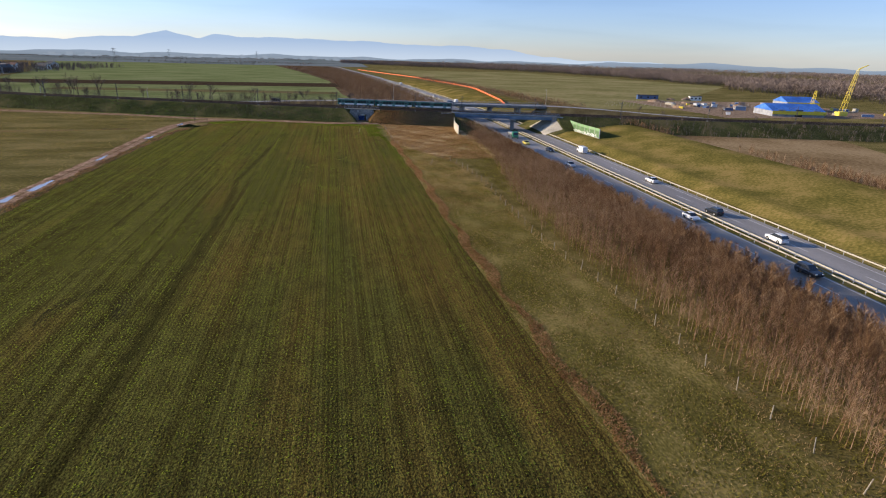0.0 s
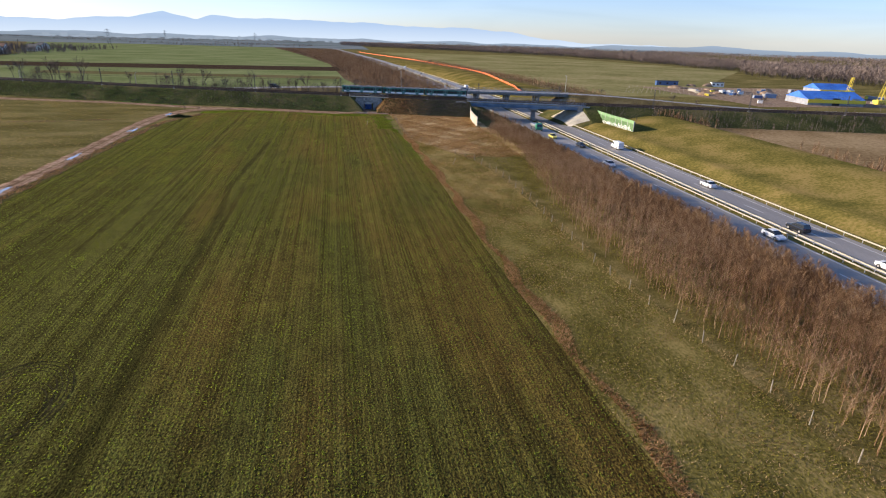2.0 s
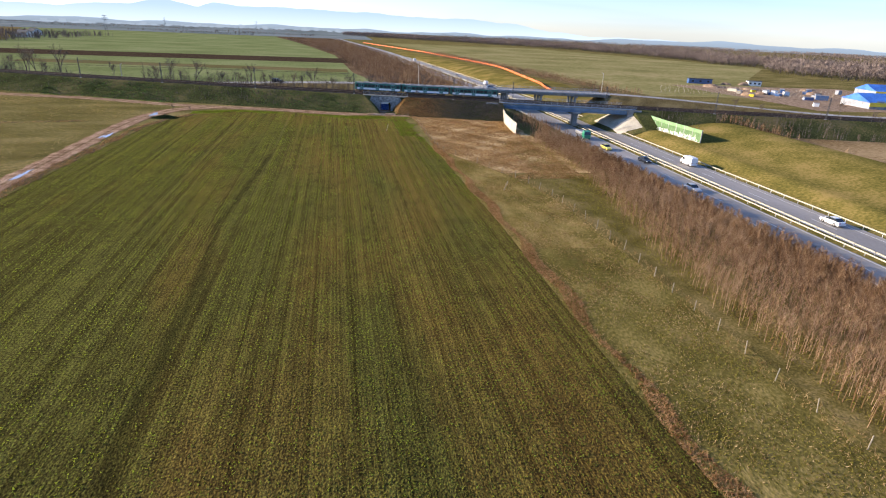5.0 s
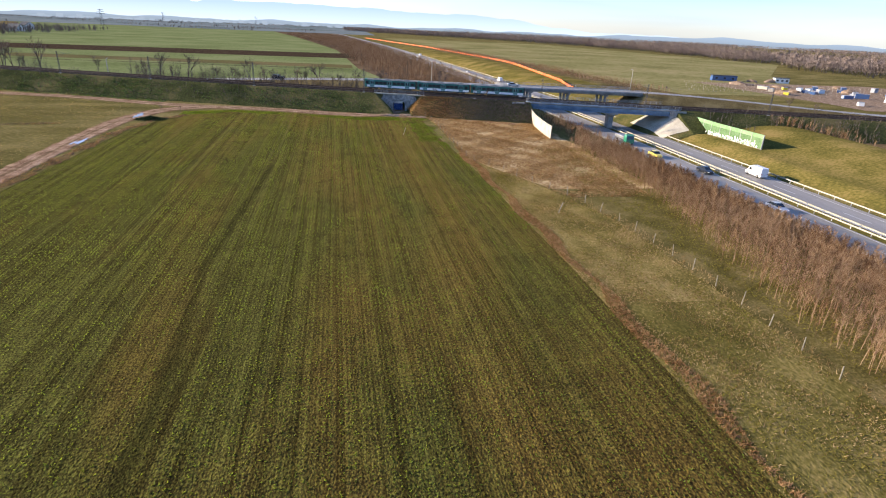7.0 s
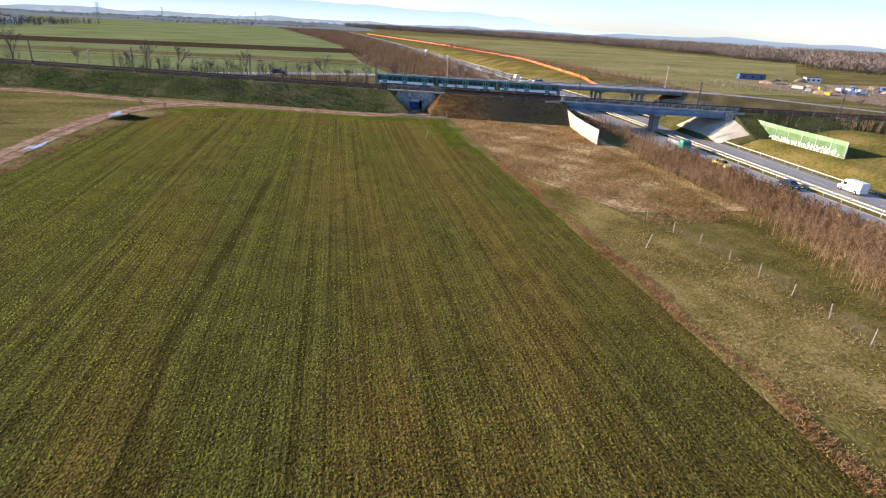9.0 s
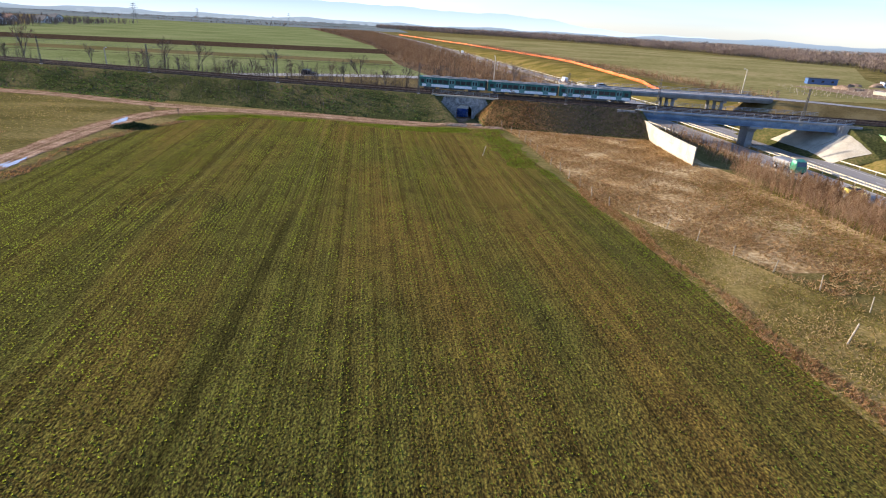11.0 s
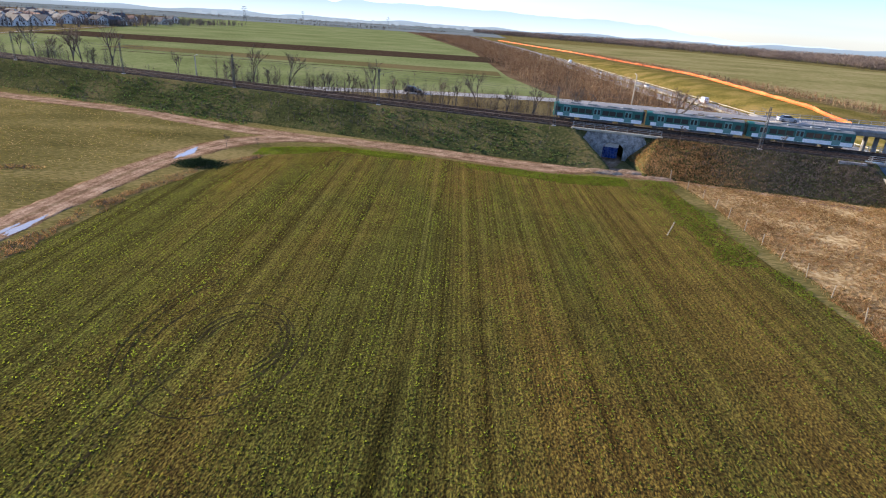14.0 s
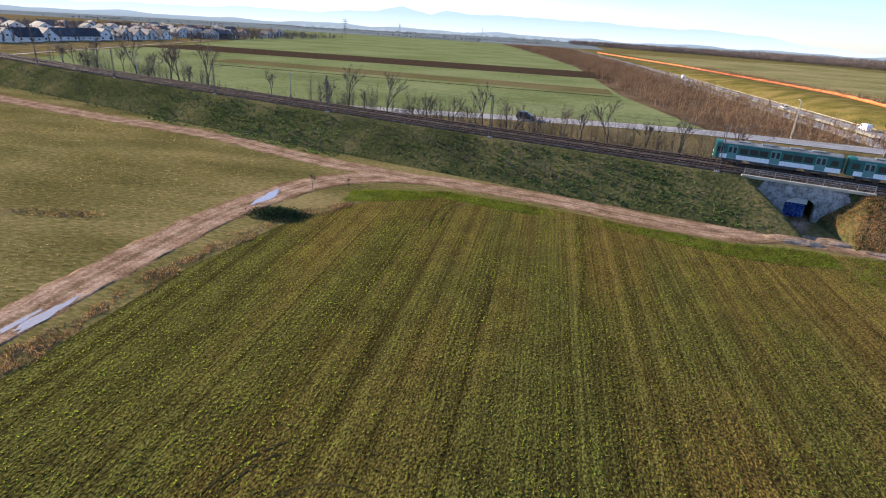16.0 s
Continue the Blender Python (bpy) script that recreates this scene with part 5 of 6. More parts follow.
def tree_cloud(name, xy, h, mat, label, category, twigs=12, seed=1, trunk=0.05, spread=0.16, twig_w=0.03, low=0.25, zfn=None, up=0.75, shrink=None):
    """Many bare young trees in one mesh: a three-sided stem and thin upright twigs."""
    rr = np.random.default_rng(seed)
    xy = np.asarray(xy, float)
    n = len(xy)
    z = (ground_z(xy[:, 0], xy[:, 1]) if zfn is None else zfn(xy[:, 0], xy[:, 1])) - 0.05
    H = (h[0] + (h[1] - h[0]) * rr.random(n) ** 0.8) * (1 if shrink is None else shrink(xy[:, 1]))
    base = np.stack([xy[:, 0], xy[:, 1], z], 1)
    tip = base + np.stack([rr.normal(0, 0.05, n) * H, rr.normal(0, 0.05, n) * H, H], 1)
    P, F = [], []
    ang = np.array([0, 2.094, 4.189])
    ring = np.stack([np.cos(ang), np.sin(ang), 0 * ang], 1)
    r = (trunk * H / 5)[:, None, None]
    V = np.concatenate([base[:, None] + ring[None] * r, tip[:, None]], 1)
    i = np.arange(n)[:, None] * 4
    P.append(V.reshape(-1, 3))
    F.append(np.concatenate([i + [0, 1, 3], i + [1, 2, 3], i + [2, 0, 3]], 0))
    k = n * twigs
    idx = np.repeat(np.arange(n), twigs)
    f = low + (0.95 - low) * rr.random(k)
    st = base[idx] + (tip - base)[idx] * f[:, None]
    a = rr.uniform(0, 2 * np.pi, k)
    ln = H[idx] * spread * (1.25 - f) * rr.uniform(0.6, 1.5, k) * 1.6
    en = st + np.stack([np.cos(a) * ln * (1 - up) * 1.6, np.sin(a) * ln * (1 - up) * 1.6, ln * up * 1.2], 1)
    b = rr.uniform(0, 2 * np.pi, k)
    sd = np.stack([np.cos(b), np.sin(b), 0 * b], 1) * (twig_w * rr.uniform(0.6, 1.4, k))[:, None]
    T = np.stack([st - sd, st + sd, en], 1)
    P.append(T.reshape(-1, 3))
    F.append(np.arange(3 * k).reshape(-1, 3) + 4 * n)
    ob = raw(name, np.concatenate(P), np.concatenate(F), mat)
    return tagged(ob, label, category, kind="stuff")


def scatter(n, x0, x1, y0, y1, keep=None, seed=0):
    rr = np.random.default_rng(seed)
    p = np.stack([rr.uniform(x0, x1, n), rr.uniform(y0, y1, n)], 1)
    return p if keep is None else p[keep(p[:, 0], p[:, 1], rr)]


def patchy(x, y, s, seed=0.0):
    """A soft field of clumps between 0 and 1."""
    v = np.sin(x * s + seed) * np.cos(y * s * 0.8 + 1.3 * seed) + 0.6 * np.sin(x * s * 2.3 + y * s * 1.7 + seed) + 0.4 * np.cos(y * s * 3.1 - x * s * 2.2)
    return np.clip(0.5 + 0.3 * v, 0, 1)


def fence_x(y):
    return np.interp(y, FENCE[:, 1], FENCE[:, 0])


def younger(y):
    """The planting is lower towards the bridges."""
    return np.interp(y, [85, 150, 210], [1.0, 0.74, 0.70])


# the sapling plantation beside the motorway, planted in lines
rr = np.random.default_rng(21)
rows = []
for x in np.arange(38.5, 73.5, 1.25):
    y = np.arange(-40, 212, 0.62)
    y = y + rr.normal(0, 0.2, len(y))
    rows.append(np.stack([x + 0.9 * np.sin(y * 0.01) - 0.018 * y + 1.2 + rr.normal(0, 0.22, len(y)), y], 1))
pl = np.concatenate(rows)
start = np.interp(pl[:, 1], [-40, 80, 116, 130, 171, 190, 206, 214], [41.6, 39.2, 40.4, 42.4, 50, 49, 49.5, 56])
ok = (pl[:, 0] > start + rr.normal(0, 0.5, len(pl))) & (pl[:, 0] < way_x(pl[:, 1]) - 22.3 + rr.normal(0, 0.6, len(pl))) & (rr.random(len(pl)) < 0.85) & (pl[:, 0] > fence_x(pl[:, 1]) + 2.2)
pl = pl[ok]
ed = scatter(2600, 49, 59.5, -40, 205, lambda x, y, r: x < way_x(y) - 21, 24)
pl = np.concatenate([pl, ed[ed[:, 0] > np.interp(ed[:, 1], [-40, 171, 205], [44, 50, 51])]])
tree_cloud("sapling_plantation", pl, (2.8, 5.3), M["sapling"], "dense plantation of bare reddish-brown saplings", "saplings", twigs=56, seed=2, trunk=0.036, twig_w=0.012, low=0.38, spread=0.25, up=0.60, shrink=younger)
for lo, hi, h0, h1, sd in ((23.4, 20.4, 4.4, 5.6, 25), (20.6, 18.2, 2.6, 4.0, 26), (18.4, 16.4, 0.9, 2.0, 27)):
    eb = scatter(3600, 55, 66, -60, 200, lambda x, y, r: (x > way_x(y) - lo) & (x < way_x(y) - hi), sd)
    tree_cloud("roadside_scrub", eb, (h0, h1), M["sapling"], "dense bare shrubs at the plantation's motorway edge", "scrub", twigs=76, seed=sd, trunk=0.03, twig_w=0.036, low=0.08, spread=0.24, up=0.62, shrink=younger)
bh = scatter(1500, 48, 72, 208, 246, lambda x, y, r: (x > 54.5) & (x < way_x(y) - 16) & (r.random(len(x)) < 0.7), 5)
tree_cloud("roadside_scrub", bh, (1.6, 3.6), M["sapling"], "low bare scrub between wall and motorway", "scrub", twigs=30, seed=6, low=0.1, twig_w=0.016)
# young wood along the far motorway
fw = scatter(36000, -150, 80, 306, 1300, lambda x, y, r: (x > plant_left(y) + 3) & (y > road_y(x) + 13) & (x < way_x(y) - 13.5) & (r.random(len(x)) < 0.9), 7)
tree_cloud("young_wood", fw, (3.2, 6.2), M["sapling"], "young bare brown wood beside the far motorway", "wood", twigs=14, seed=8, trunk=0.06, twig_w=0.055, low=0.15, spread=0.26, up=0.62)
# scrub belts right of the motorway
sb = scatter(6500, 110, 200, 330, 820, lambda x, y, r: (np.abs(x - way_x(y) - 62) < 17) & (r.random(len(x)) < 0.8), 9)
tree_cloud("scrub_belt", sb, (1.6, 3.6), M["sapling"], "brown bare scrub behind the orange netting", "scrub", twigs=8, seed=10, trunk=0.08, twig_w=0.08, low=0.1, spread=0.25)
be = scatter(9000, 122, 200, -20, 235, lambda x, y, r: (x > way_x(y) + 44 + 4 * np.sin(y * 0.1)) & (patchy(x, y, 0.07, 2.0) > 0.36 + 0.022 * (x - 127)), 11)
tree_cloud("bank_scrub", be, (1.4, 3.8), M["sapling"], "bare brown scrub behind the motorway bank", "scrub", twigs=22, seed=12, trunk=0.05, twig_w=0.04, low=0.1, spread=0.25)
re = scatter(9000, 98, 330, 150, 262, lambda x, y, r: (np.abs(y - rail_edge(x) + 7) < 7.5) & (x > 103) & (patchy(x, y, 0.12, 3.0) > 0.25), 13)
tree_cloud("bank_scrub", re, (0.9, 3.4), M["bark"], "bare brown scrub on the railway bank", "scrub", twigs=16, seed=14, trunk=0.05, twig_w=0.03, low=0.1, spread=0.25,
           zfn=lambda x, y: np.maximum(bank_z(x, (y - rail_edge(x)) / 1.05), ground_z(x, y)))
lb = scatter(20000, -180, 54, 245, 330, lambda x, y, r: (y - rail_edge(x) > np.where(x < -60, -13.5, -9.5)) & (y - rail_edge(x) < -1.2) & (np.abs(x - GAP_X) > 7) & ((x > 20) & (r.random(len(x)) < 0.4) | ((x > -62) & (x < -16) & (r.random(len(x)) < 0.5)) | (x < 8) & (r.random(len(x)) < 0.2)), 15)
tree_cloud("bank_scrub", lb, (0.6, 1.7), M["bark"], "low brown brambles and twigs on the bank", "scrub", twigs=14, seed=16, trunk=0.05, twig_w=0.03, low=0.05, spread=0.3, up=0.55,
           zfn=lambda x, y: np.maximum(bank_z(x, (y - rail_edge(x)) / 1.05), ground_z(x, y)))
ht = scatter(5600, -190, 8, 262, 345, lambda x, y, r: (np.abs(y - rail_edge(x) - 16.5) < 2.6) & ((x < -112) & (patchy(x, 0 * y, 0.25, 2.0) > 0.45) | (x > -80)), 117)
tree_cloud("hedgerow", ht, (3.5, 8.0), M["bark"], "row of thin bare trees between railway and road", "hedgerow", twigs=64, seed=118, trunk=0.07, twig_w=0.016, low=0.12, spread=0.30, up=0.58,
           zfn=lambda x, y: np.maximum(bank_z(x, (y - rail_edge(x)) / 1.05), ground_z(x, y)))
bt = scatter(9000, -140, 60, 262, 330, lambda x, y, r: (y - rail_edge(x) > 14) & (y < road_y(x) - 7) & (r.random(len(x)) < 0.75), 17)
tree_cloud("hedge", bt, (1.2, 3.0), M["bark"], "bare hedge between railway and road", "hedge", twigs=12, seed=18, trunk=0.05, twig_w=0.035, low=0.05, spread=0.3, zfn=lambda x, y: np.maximum(bank_z(x, (y - rail_edge(x)) / 1.05), ground_z(x, y)))
# leaves on the bank: bramble and ivy
lv = scatter(120000, -190, 53, 240, 335, lambda x, y, r: (y - rail_edge(x) > np.where(x < -60, -14.0, -10.5)) & (y - rail_edge(x) < -0.8) & (np.abs(x - GAP_X) > 3.5 + 0.9 * (y - rail_edge(x) + 10) * 0.4) & (patchy(x, y, 0.16, 1.0) * np.where((x > -112) & (x < -60), 1.7, np.where((x > -40) & (x < 8), 1.1, 0.30)) > r.random(len(x))), 19)
blades("bramble_leaves", lv, (0.08, 0.25), 0.32, M["bramble"], "green bramble leaves covering the bank", "brambles", lean=1.8, seed=20, zfn=lambda x, y: np.maximum(bank_z(x, (y - rail_edge(x)) / 1.05), ground_z(x, y)))
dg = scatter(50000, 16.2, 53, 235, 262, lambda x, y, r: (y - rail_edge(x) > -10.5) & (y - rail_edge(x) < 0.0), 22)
# past x of about 31 the bank's shade is painted with dark blades
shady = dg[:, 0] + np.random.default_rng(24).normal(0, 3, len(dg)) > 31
for pick, mat, lab in ((~shady, M["blade_rust"], "long reddish dead grass on the bank"), (shady, M["bark"], "bank growth coloured dark for shade")):
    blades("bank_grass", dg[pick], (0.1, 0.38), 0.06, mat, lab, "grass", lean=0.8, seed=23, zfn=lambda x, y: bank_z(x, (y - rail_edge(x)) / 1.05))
# crop seedlings in rows
rr = np.random.default_rng(31)
cx = np.arange(-62.5, 25.5, 0.42)
cy = np.arange(24, 256, 0.22)
X, Y = np.meshgrid(cx, cy)
X, Y = (X + rr.normal(0, 0.08, X.shape)).ravel(), (Y + rr.normal(0, 0.22, Y.shape)).ravel()
streak = 0.5 + 0.25 * np.sin(X * 1.7 + 0.3 * np.sin(Y * 0.05)) + 0.2 * np.sin(X * 0.63 + 1.1) + 0.2 * np.sin(X * 4.1)
line = np.tile(np.arange(len(cx)), len(cy))
dense = rr.normal(0, 0.24, len(cx))[line] + 0.22 * np.sin(Y * 0.045 + rr.uniform(0, 6.3, len(cx))[line]) * rr.random(len(cx))[line]
keep = (X > field_left(Y) + 0.5) & (X < field_right(Y) - 0.2) & (Y < field_top(X) - 0.8) & (rr.random(len(X)) < np.clip(0.56 + dense + 0.45 * (streak - 0.5) + 0.45 * (patchy(X, Y, 0.05, 4.0) - 0.5), 0.10, 0.97))
keep &= (np.abs(X - np.interp(Y, TRAM_Y, TRAM_X)) > 0.55 + 0.4 * rr.random(len(X))) | (Y > 186 + 8 * rr.random(len(X))) | (rr.random(len(X)) < 0.22)
wheel = np.min([np.abs(((X + 2.0 + d) % 12.0) - 6.0) for d in (-0.9, 0.9)], axis=0) < 0.22
keep &= ~(wheel & (rr.random(len(X)) < 0.75))
blades("crop_seedlings", np.stack([X, Y], 1)[keep], (0.06, 0.16), 0.12, M["crop_leaf"], "rows of young green crop seedlings", "crop", lean=0.75, seed=32, per=2)
# grasses
wg = scatter(210000, 20, 41, 10, 200, lambda x, y, r: (x > field_right(y)) & (x < fence_x(y) - 0.3) & (patchy(x, y, 0.35, 5.0) > r.random(len(x)) * 0.9), 33)
dryer = np.clip((wg[:, 1] - 80) / 60, 0.28, 0.62) * (0.45 + patchy(wg[:, 0], wg[:, 1], 0.22, 2.5)) > np.random.default_rng(133).random(len(wg))
blades("weed_grass", wg[~dryer], (0.05, 0.17), 0.095, M["blade_green"], "green weeds in the field margin", "grass", lean=1.1, seed=34, per=1)
blades("weed_grass", wg[dryer], (0.05, 0.19), 0.095, M["blade_dry"], "dry stalks in the field margin", "grass", lean=1.0, seed=35, per=1)
rg = scatter(110000, 18, 28, 10, 240, lambda x, y, r: (np.abs(x - field_right(y) - 1.1 - 0.5 * np.sin(y * 0.35)) < 0.9 * (0.35 + patchy(x, y, 0.22, 6.0))) & (r.random(len(x)) < 0.9) & (y < 205), 36)
blades("margin_grass", rg, (0.08, 0.28), 0.10, M["blade_rust"], "rusty tussocks along the crop's edge", "grass", lean=1.0, seed=37)
fg = scatter(40000, 19, 44, 10, 250, lambda x, y, r: (np.abs(x - fence_x(y) - 0.4) < 1.1) & (r.random(len(x)) < 0.9), 38)
blades("fence_grass", fg, (0.12, 0.45), 0.06, M["blade_dry"], "dry grass along the fence", "grass", lean=0.5, seed=39)
dm = scatter(80000, 21, 56, 165, 250, lambda x, y, r: (x > fence_x(y)) & (x < np.where(y < 214, 49.5, 50 + (y - 216) * 0.1)) & (patchy(x, y, 0.30, 7.0) > r.random(len(x)) * 0.95) & (y < rail_edge(x) - 10), 40)
blades("dry_grass", dm[::2], (0.1, 0.35), 0.13, M["blade_dry"], "tufts of dry tan meadow grass", "grass", lean=1.4, seed=41)
blades("dry_grass", dm[1::2], (0.1, 0.35), 0.12, M["blade_rust"], "rusty dead stalks in the meadow", "grass", lean=1.4, seed=42)
pg = scatter(70000, 40, 72, 5, 205, lambda x, y, r: (x > fence_x(y) + 1) & (x < way_x(y) - 14) & (r.random(len(x)) < 0.8), 43)
blades("plantation_grass", pg, (0.08, 0.25), 0.08, M["blade_green"], "grass between the saplings", "grass", lean=1.3, seed=44)
tg = scatter(300000, -75, -48, 60, 262, lambda x, y, r: (np.abs(x - field_left(y) + 1.3) < 1.1 + 0.5 * np.sin(y * 0.5) + 0.3 * np.sin(y * 1.7)) & (y < 252) & (patchy(x, y, 0.5, 1.5) > r.random(len(x)) * 0.8), 45)
blades("track_grass", tg[::2], (0.10, 0.34), 0.045, M["blade_rust"], "dead grass between track and crop", "grass", lean=0.7, seed=46)
blades("track_grass", tg[1::2], (0.08, 0.32), 0.05, M["bark"], "dark withered weeds between track and crop", "grass", lean=0.8, seed=246)
mg = scatter(150000, -150, -66.5, 90, 285, lambda x, y, r: (patchy(x, y, 0.12, 8.0) > r.random(len(x))) & (y < rail_edge(x) - 20), 47)
blades("meadow_grass", mg[::2], (0.04, 0.13), 0.10, M["blade_dry"], "short dry grass of the meadow", "grass", lean=1.4, seed=48, per=1)
blades("meadow_grass", mg[1::2], (0.05, 0.15), 0.09, M["blade_green"], "short green grass of the meadow", "grass", lean=1.2, seed=148, per=1)


wl = scatter(26000, -150, -74, 220, 238, lambda x, y, r: (np.abs(y - 227 - 2.5 * np.sin(x * 0.07) - 0.06 * (x + 100)) < 0.5 + 2.2 * patchy(x, y, 0.14, 3.3) ** 2) & (patchy(x, y, 0.3, 6.1) > r.random(len(x)) * 0.8), 149)
blades("weed_line", wl[::2], (0.15, 0.5), 0.05, M["bark"], "dark withered weeds in a line across the meadow", "weeds", lean=0.6, seed=150)
blades("weed_line", wl[1::2], (0.10, 0.35), 0.045, M["blade_rust"], "rusty dead grass in a line across the meadow", "weeds", lean=0.7, seed=151)


# ---- bare trees ----
def bare_tree(h, seed, label, mat=None):
    """A leafless tree: trunk and limbs, and a crown of fine twigs."""
    rr = random.Random(seed)
    h *= 1.35
    t = thing("tree", label, "tree", group="bare trees by the railway")
    limbs, twig = [], []

    def grow(p, d, ln, r, depth):
        q = p + d * ln
        (limbs if depth < 3 else twig).append((p, q, r, r * 0.62))
        if depth >= 5:
            return
        for _ in range(3 if depth < 4 else 2):
            a = Vector((rr.gauss(0, 1), rr.gauss(0, 1), rr.gauss(0.25, 0.5)))
            nd = (d + a * (0.34 if depth else 0.24)).normalized()
            nd.z = max(nd.z, 0.05)
            grow(p + d * ln * rr.uniform(0.55, 1.0), nd, ln * rr.uniform(0.55, 0.78), r * 0.58, depth + 1)

    grow(Vector((0, 0, -0.2)), Vector((rr.gauss(0, 0.05), rr.gauss(0, 0.05), 1)).normalized(), h * 0.34, h * 0.014, 0)

    def tubes(name, segs, sides):
        P, F = [], []
        for a, b, r0, r1 in segs:
            d = (b - a).normalized()
            u = d.orthogonal().normalized()
            w = d.cross(u)
            k = len(P)
            for c, r in ((a, r0), (b, r1)):
                for s in range(sides):
                    an = 2 * math.pi * s / sides
                    P.append(c + (u * math.cos(an) + w * math.sin(an)) * max(r, 0.018))
            for s in range(sides):
                F.append((k + s, k + (s + 1) % sides, k + sides + (s + 1) % sides, k + sides + s))
        raw(name, P, F, M["bark"], t)
    tubes("trunk", limbs, 6)
    tubes("crown", twig, 3)
    return t


BASES = [bare_tree(h, s, lab) for h, s, lab in ((8.0, 1, "bare leafless tree with an upright forked crown"), (6.5, 2, "small bare leafless tree beside the railway"), (7.2, 3, "bare many-stemmed tree by the tracks"), (5.0, 4, "low bare shrubby tree by the tracks"))]
rr = random.Random(77)
SPOTS = [-186, -181, -176, -171, -166, -150, -143, -138, -133, -129, -126, -122, -118, -92, -78, -74, -70, -64, -58, -54, -50, -47, -43, -40, -37, -32, -29, -25, -20, -16, -12, -5, 1, 8, 27, 33]
for i, x in enumerate(SPOTS):
    b = BASES[i % 4]
    y = rail_edge(x) + rr.uniform(14.5, 19)
    m = pose(x + rr.uniform(-1, 1), y, max(gz(x, y), float(bank_z(np.array(x), np.array((y - rail_edge(x)) / 1.05)))), 0, 0, rr.uniform(0, 360))
    s = rr.uniform(1.15, 1.6) if x < -110 else rr.uniform(0.8, 1.35)
    if i < 4:
        b.matrix_world = m
    else:
        c = copy_thing(b, m)
        c.scale = (s, s, s)
for x, y, s in ((-55.8, 250.5, 0.42), (-51.0, 252.5, 0.3), (24.5, 258, 0.5), (41, 254.5, 0.5), (136, 236, 0.9), (150, 240, 1.0), (172, 228, 1.0), (196, 236, 1.1), (214, 214, 1.0), (122, 322, 0.8), (150, 330, 0.7)):
    c = copy_thing(BASES[3], pose(x, y, max(gz(x, y), float(bank_z(np.array(float(x)), np.array((y - rail_edge(x)) / 1.05))) if abs(y - rail_edge(x)) < 20 else -9), 0, 0, x * 31))
    c.scale = (s, s, s)
bush = blades("bush", np.random.default_rng(50).normal((-55.0, 238.3), (1.5, 1.0), (3600, 2)), (0.10, 0.34), 0.20, M["bush"], "dark evergreen bush at the track's edge", "bush", lean=1.3, seed=51,
              zfn=lambda x, y: np.maximum(0.95 * np.exp(-((x + 55.0) / 1.9) ** 2 - ((y - 238.3) / 1.3) ** 2) * (0.8 + 0.3 * np.sin(x * 5.1) * np.sin(y * 4.3)) * np.random.default_rng(57).uniform(0.25, 1.0, len(x)), 0), per=1)
bush["kind"] = ""

# far woods
def wood_edge(y):
    return np.interp(y, [300, 485, 606, 794, 1040, 1280, 1716, 1911, 2312], [460, 432, 466, 515, 552, 530, 352, 205, 20])


def crown_cloud(name, xy, h, mat, label, category, per=30, seed=1, girth=0.34):
    """Far leafless trees: rounded crowns of many fine sprays over a thin stem."""
    rr = np.random.default_rng(seed)
    xy = np.asarray(xy, float)
    n = len(xy)
    H = h[0] + (h[1] - h[0]) * rr.random(n)
    z = ground_z(xy[:, 0], xy[:, 1])
    idx = np.repeat(np.arange(n), per)
    k = len(idx)
    a, q, r = rr.uniform(0, 2 * np.pi, k), rr.uniform(-1, 1, k), rr.random(k) ** 0.45
    c = np.sqrt(1 - q * q) * r
    hh = H[idx]
    g = (girth * rr.uniform(0.7, 1.35, n))[idx] * hh
    P0 = np.stack([xy[idx, 0] + np.cos(a) * c * g, xy[idx, 1] + np.sin(a) * c * g, z[idx] + hh * (0.56 + 0.40 * q * r)], 1)
    out = np.stack([np.cos(a) * 0.7 + rr.normal(0, 0.3, k), np.sin(a) * 0.7 + rr.normal(0, 0.3, k), rr.uniform(0.4, 1.3, k)], 1) * (0.15 * hh)[:, None]
    b = rr.uniform(0, 2 * np.pi, k)
    side = np.stack([np.cos(b), np.sin(b), rr.normal(0, 0.4, k)], 1) * (0.028 * hh)[:, None]
    T = np.stack([P0 - side, P0 + side, P0 + out], 1).reshape(-1, 3)
    w = 0.016 * H
    S = np.stack([np.stack([xy[:, 0] - w, xy[:, 1], z - 0.2], 1), np.stack([xy[:, 0] + w, xy[:, 1], z - 0.2], 1), np.stack([xy[:, 0], xy[:, 1], z + 0.7 * H], 1)], 1).reshape(-1, 3)
    ob = raw(name, np.concatenate([T, S]), np.arange(3 * (k + n)).reshape(-1, 3), mat)
    return tagged(ob, label, category, kind="stuff")


wd = scatter(42000, 20, 900, 330, 2400, lambda x, y, r: (x > wood_edge(y) + 14 * np.sin(y * 0.03)) & (x < wood_edge(y) + 190 + 60 * np.sin(y * 0.004)) & (patchy(x, y, 0.02, 1.0) > 0.22), 61)
wd2 = scatter(22000, 560, 3000, 380, 3400, lambda x, y, r: patchy(x, y, 0.007, 5.0) + 0.25 * patchy(x, y, 0.03, 2.0) > 0.66, 62)
crown_cloud("far_wood", wd, (8, 16), M["far_tree"], "grey-brown leafless woodland along the plain", "woodland", per=26, seed=63)
crown_cloud("far_wood", wd2, (10, 19), M["far_tree"], "distant leafless copses on the brown plain", "woodland", per=16, seed=163)
lw = scatter(4000, -1500, -60, 1500, 3600, lambda x, y, r: (patchy(x, y, 0.006, 3.0) > 0.62), 64)
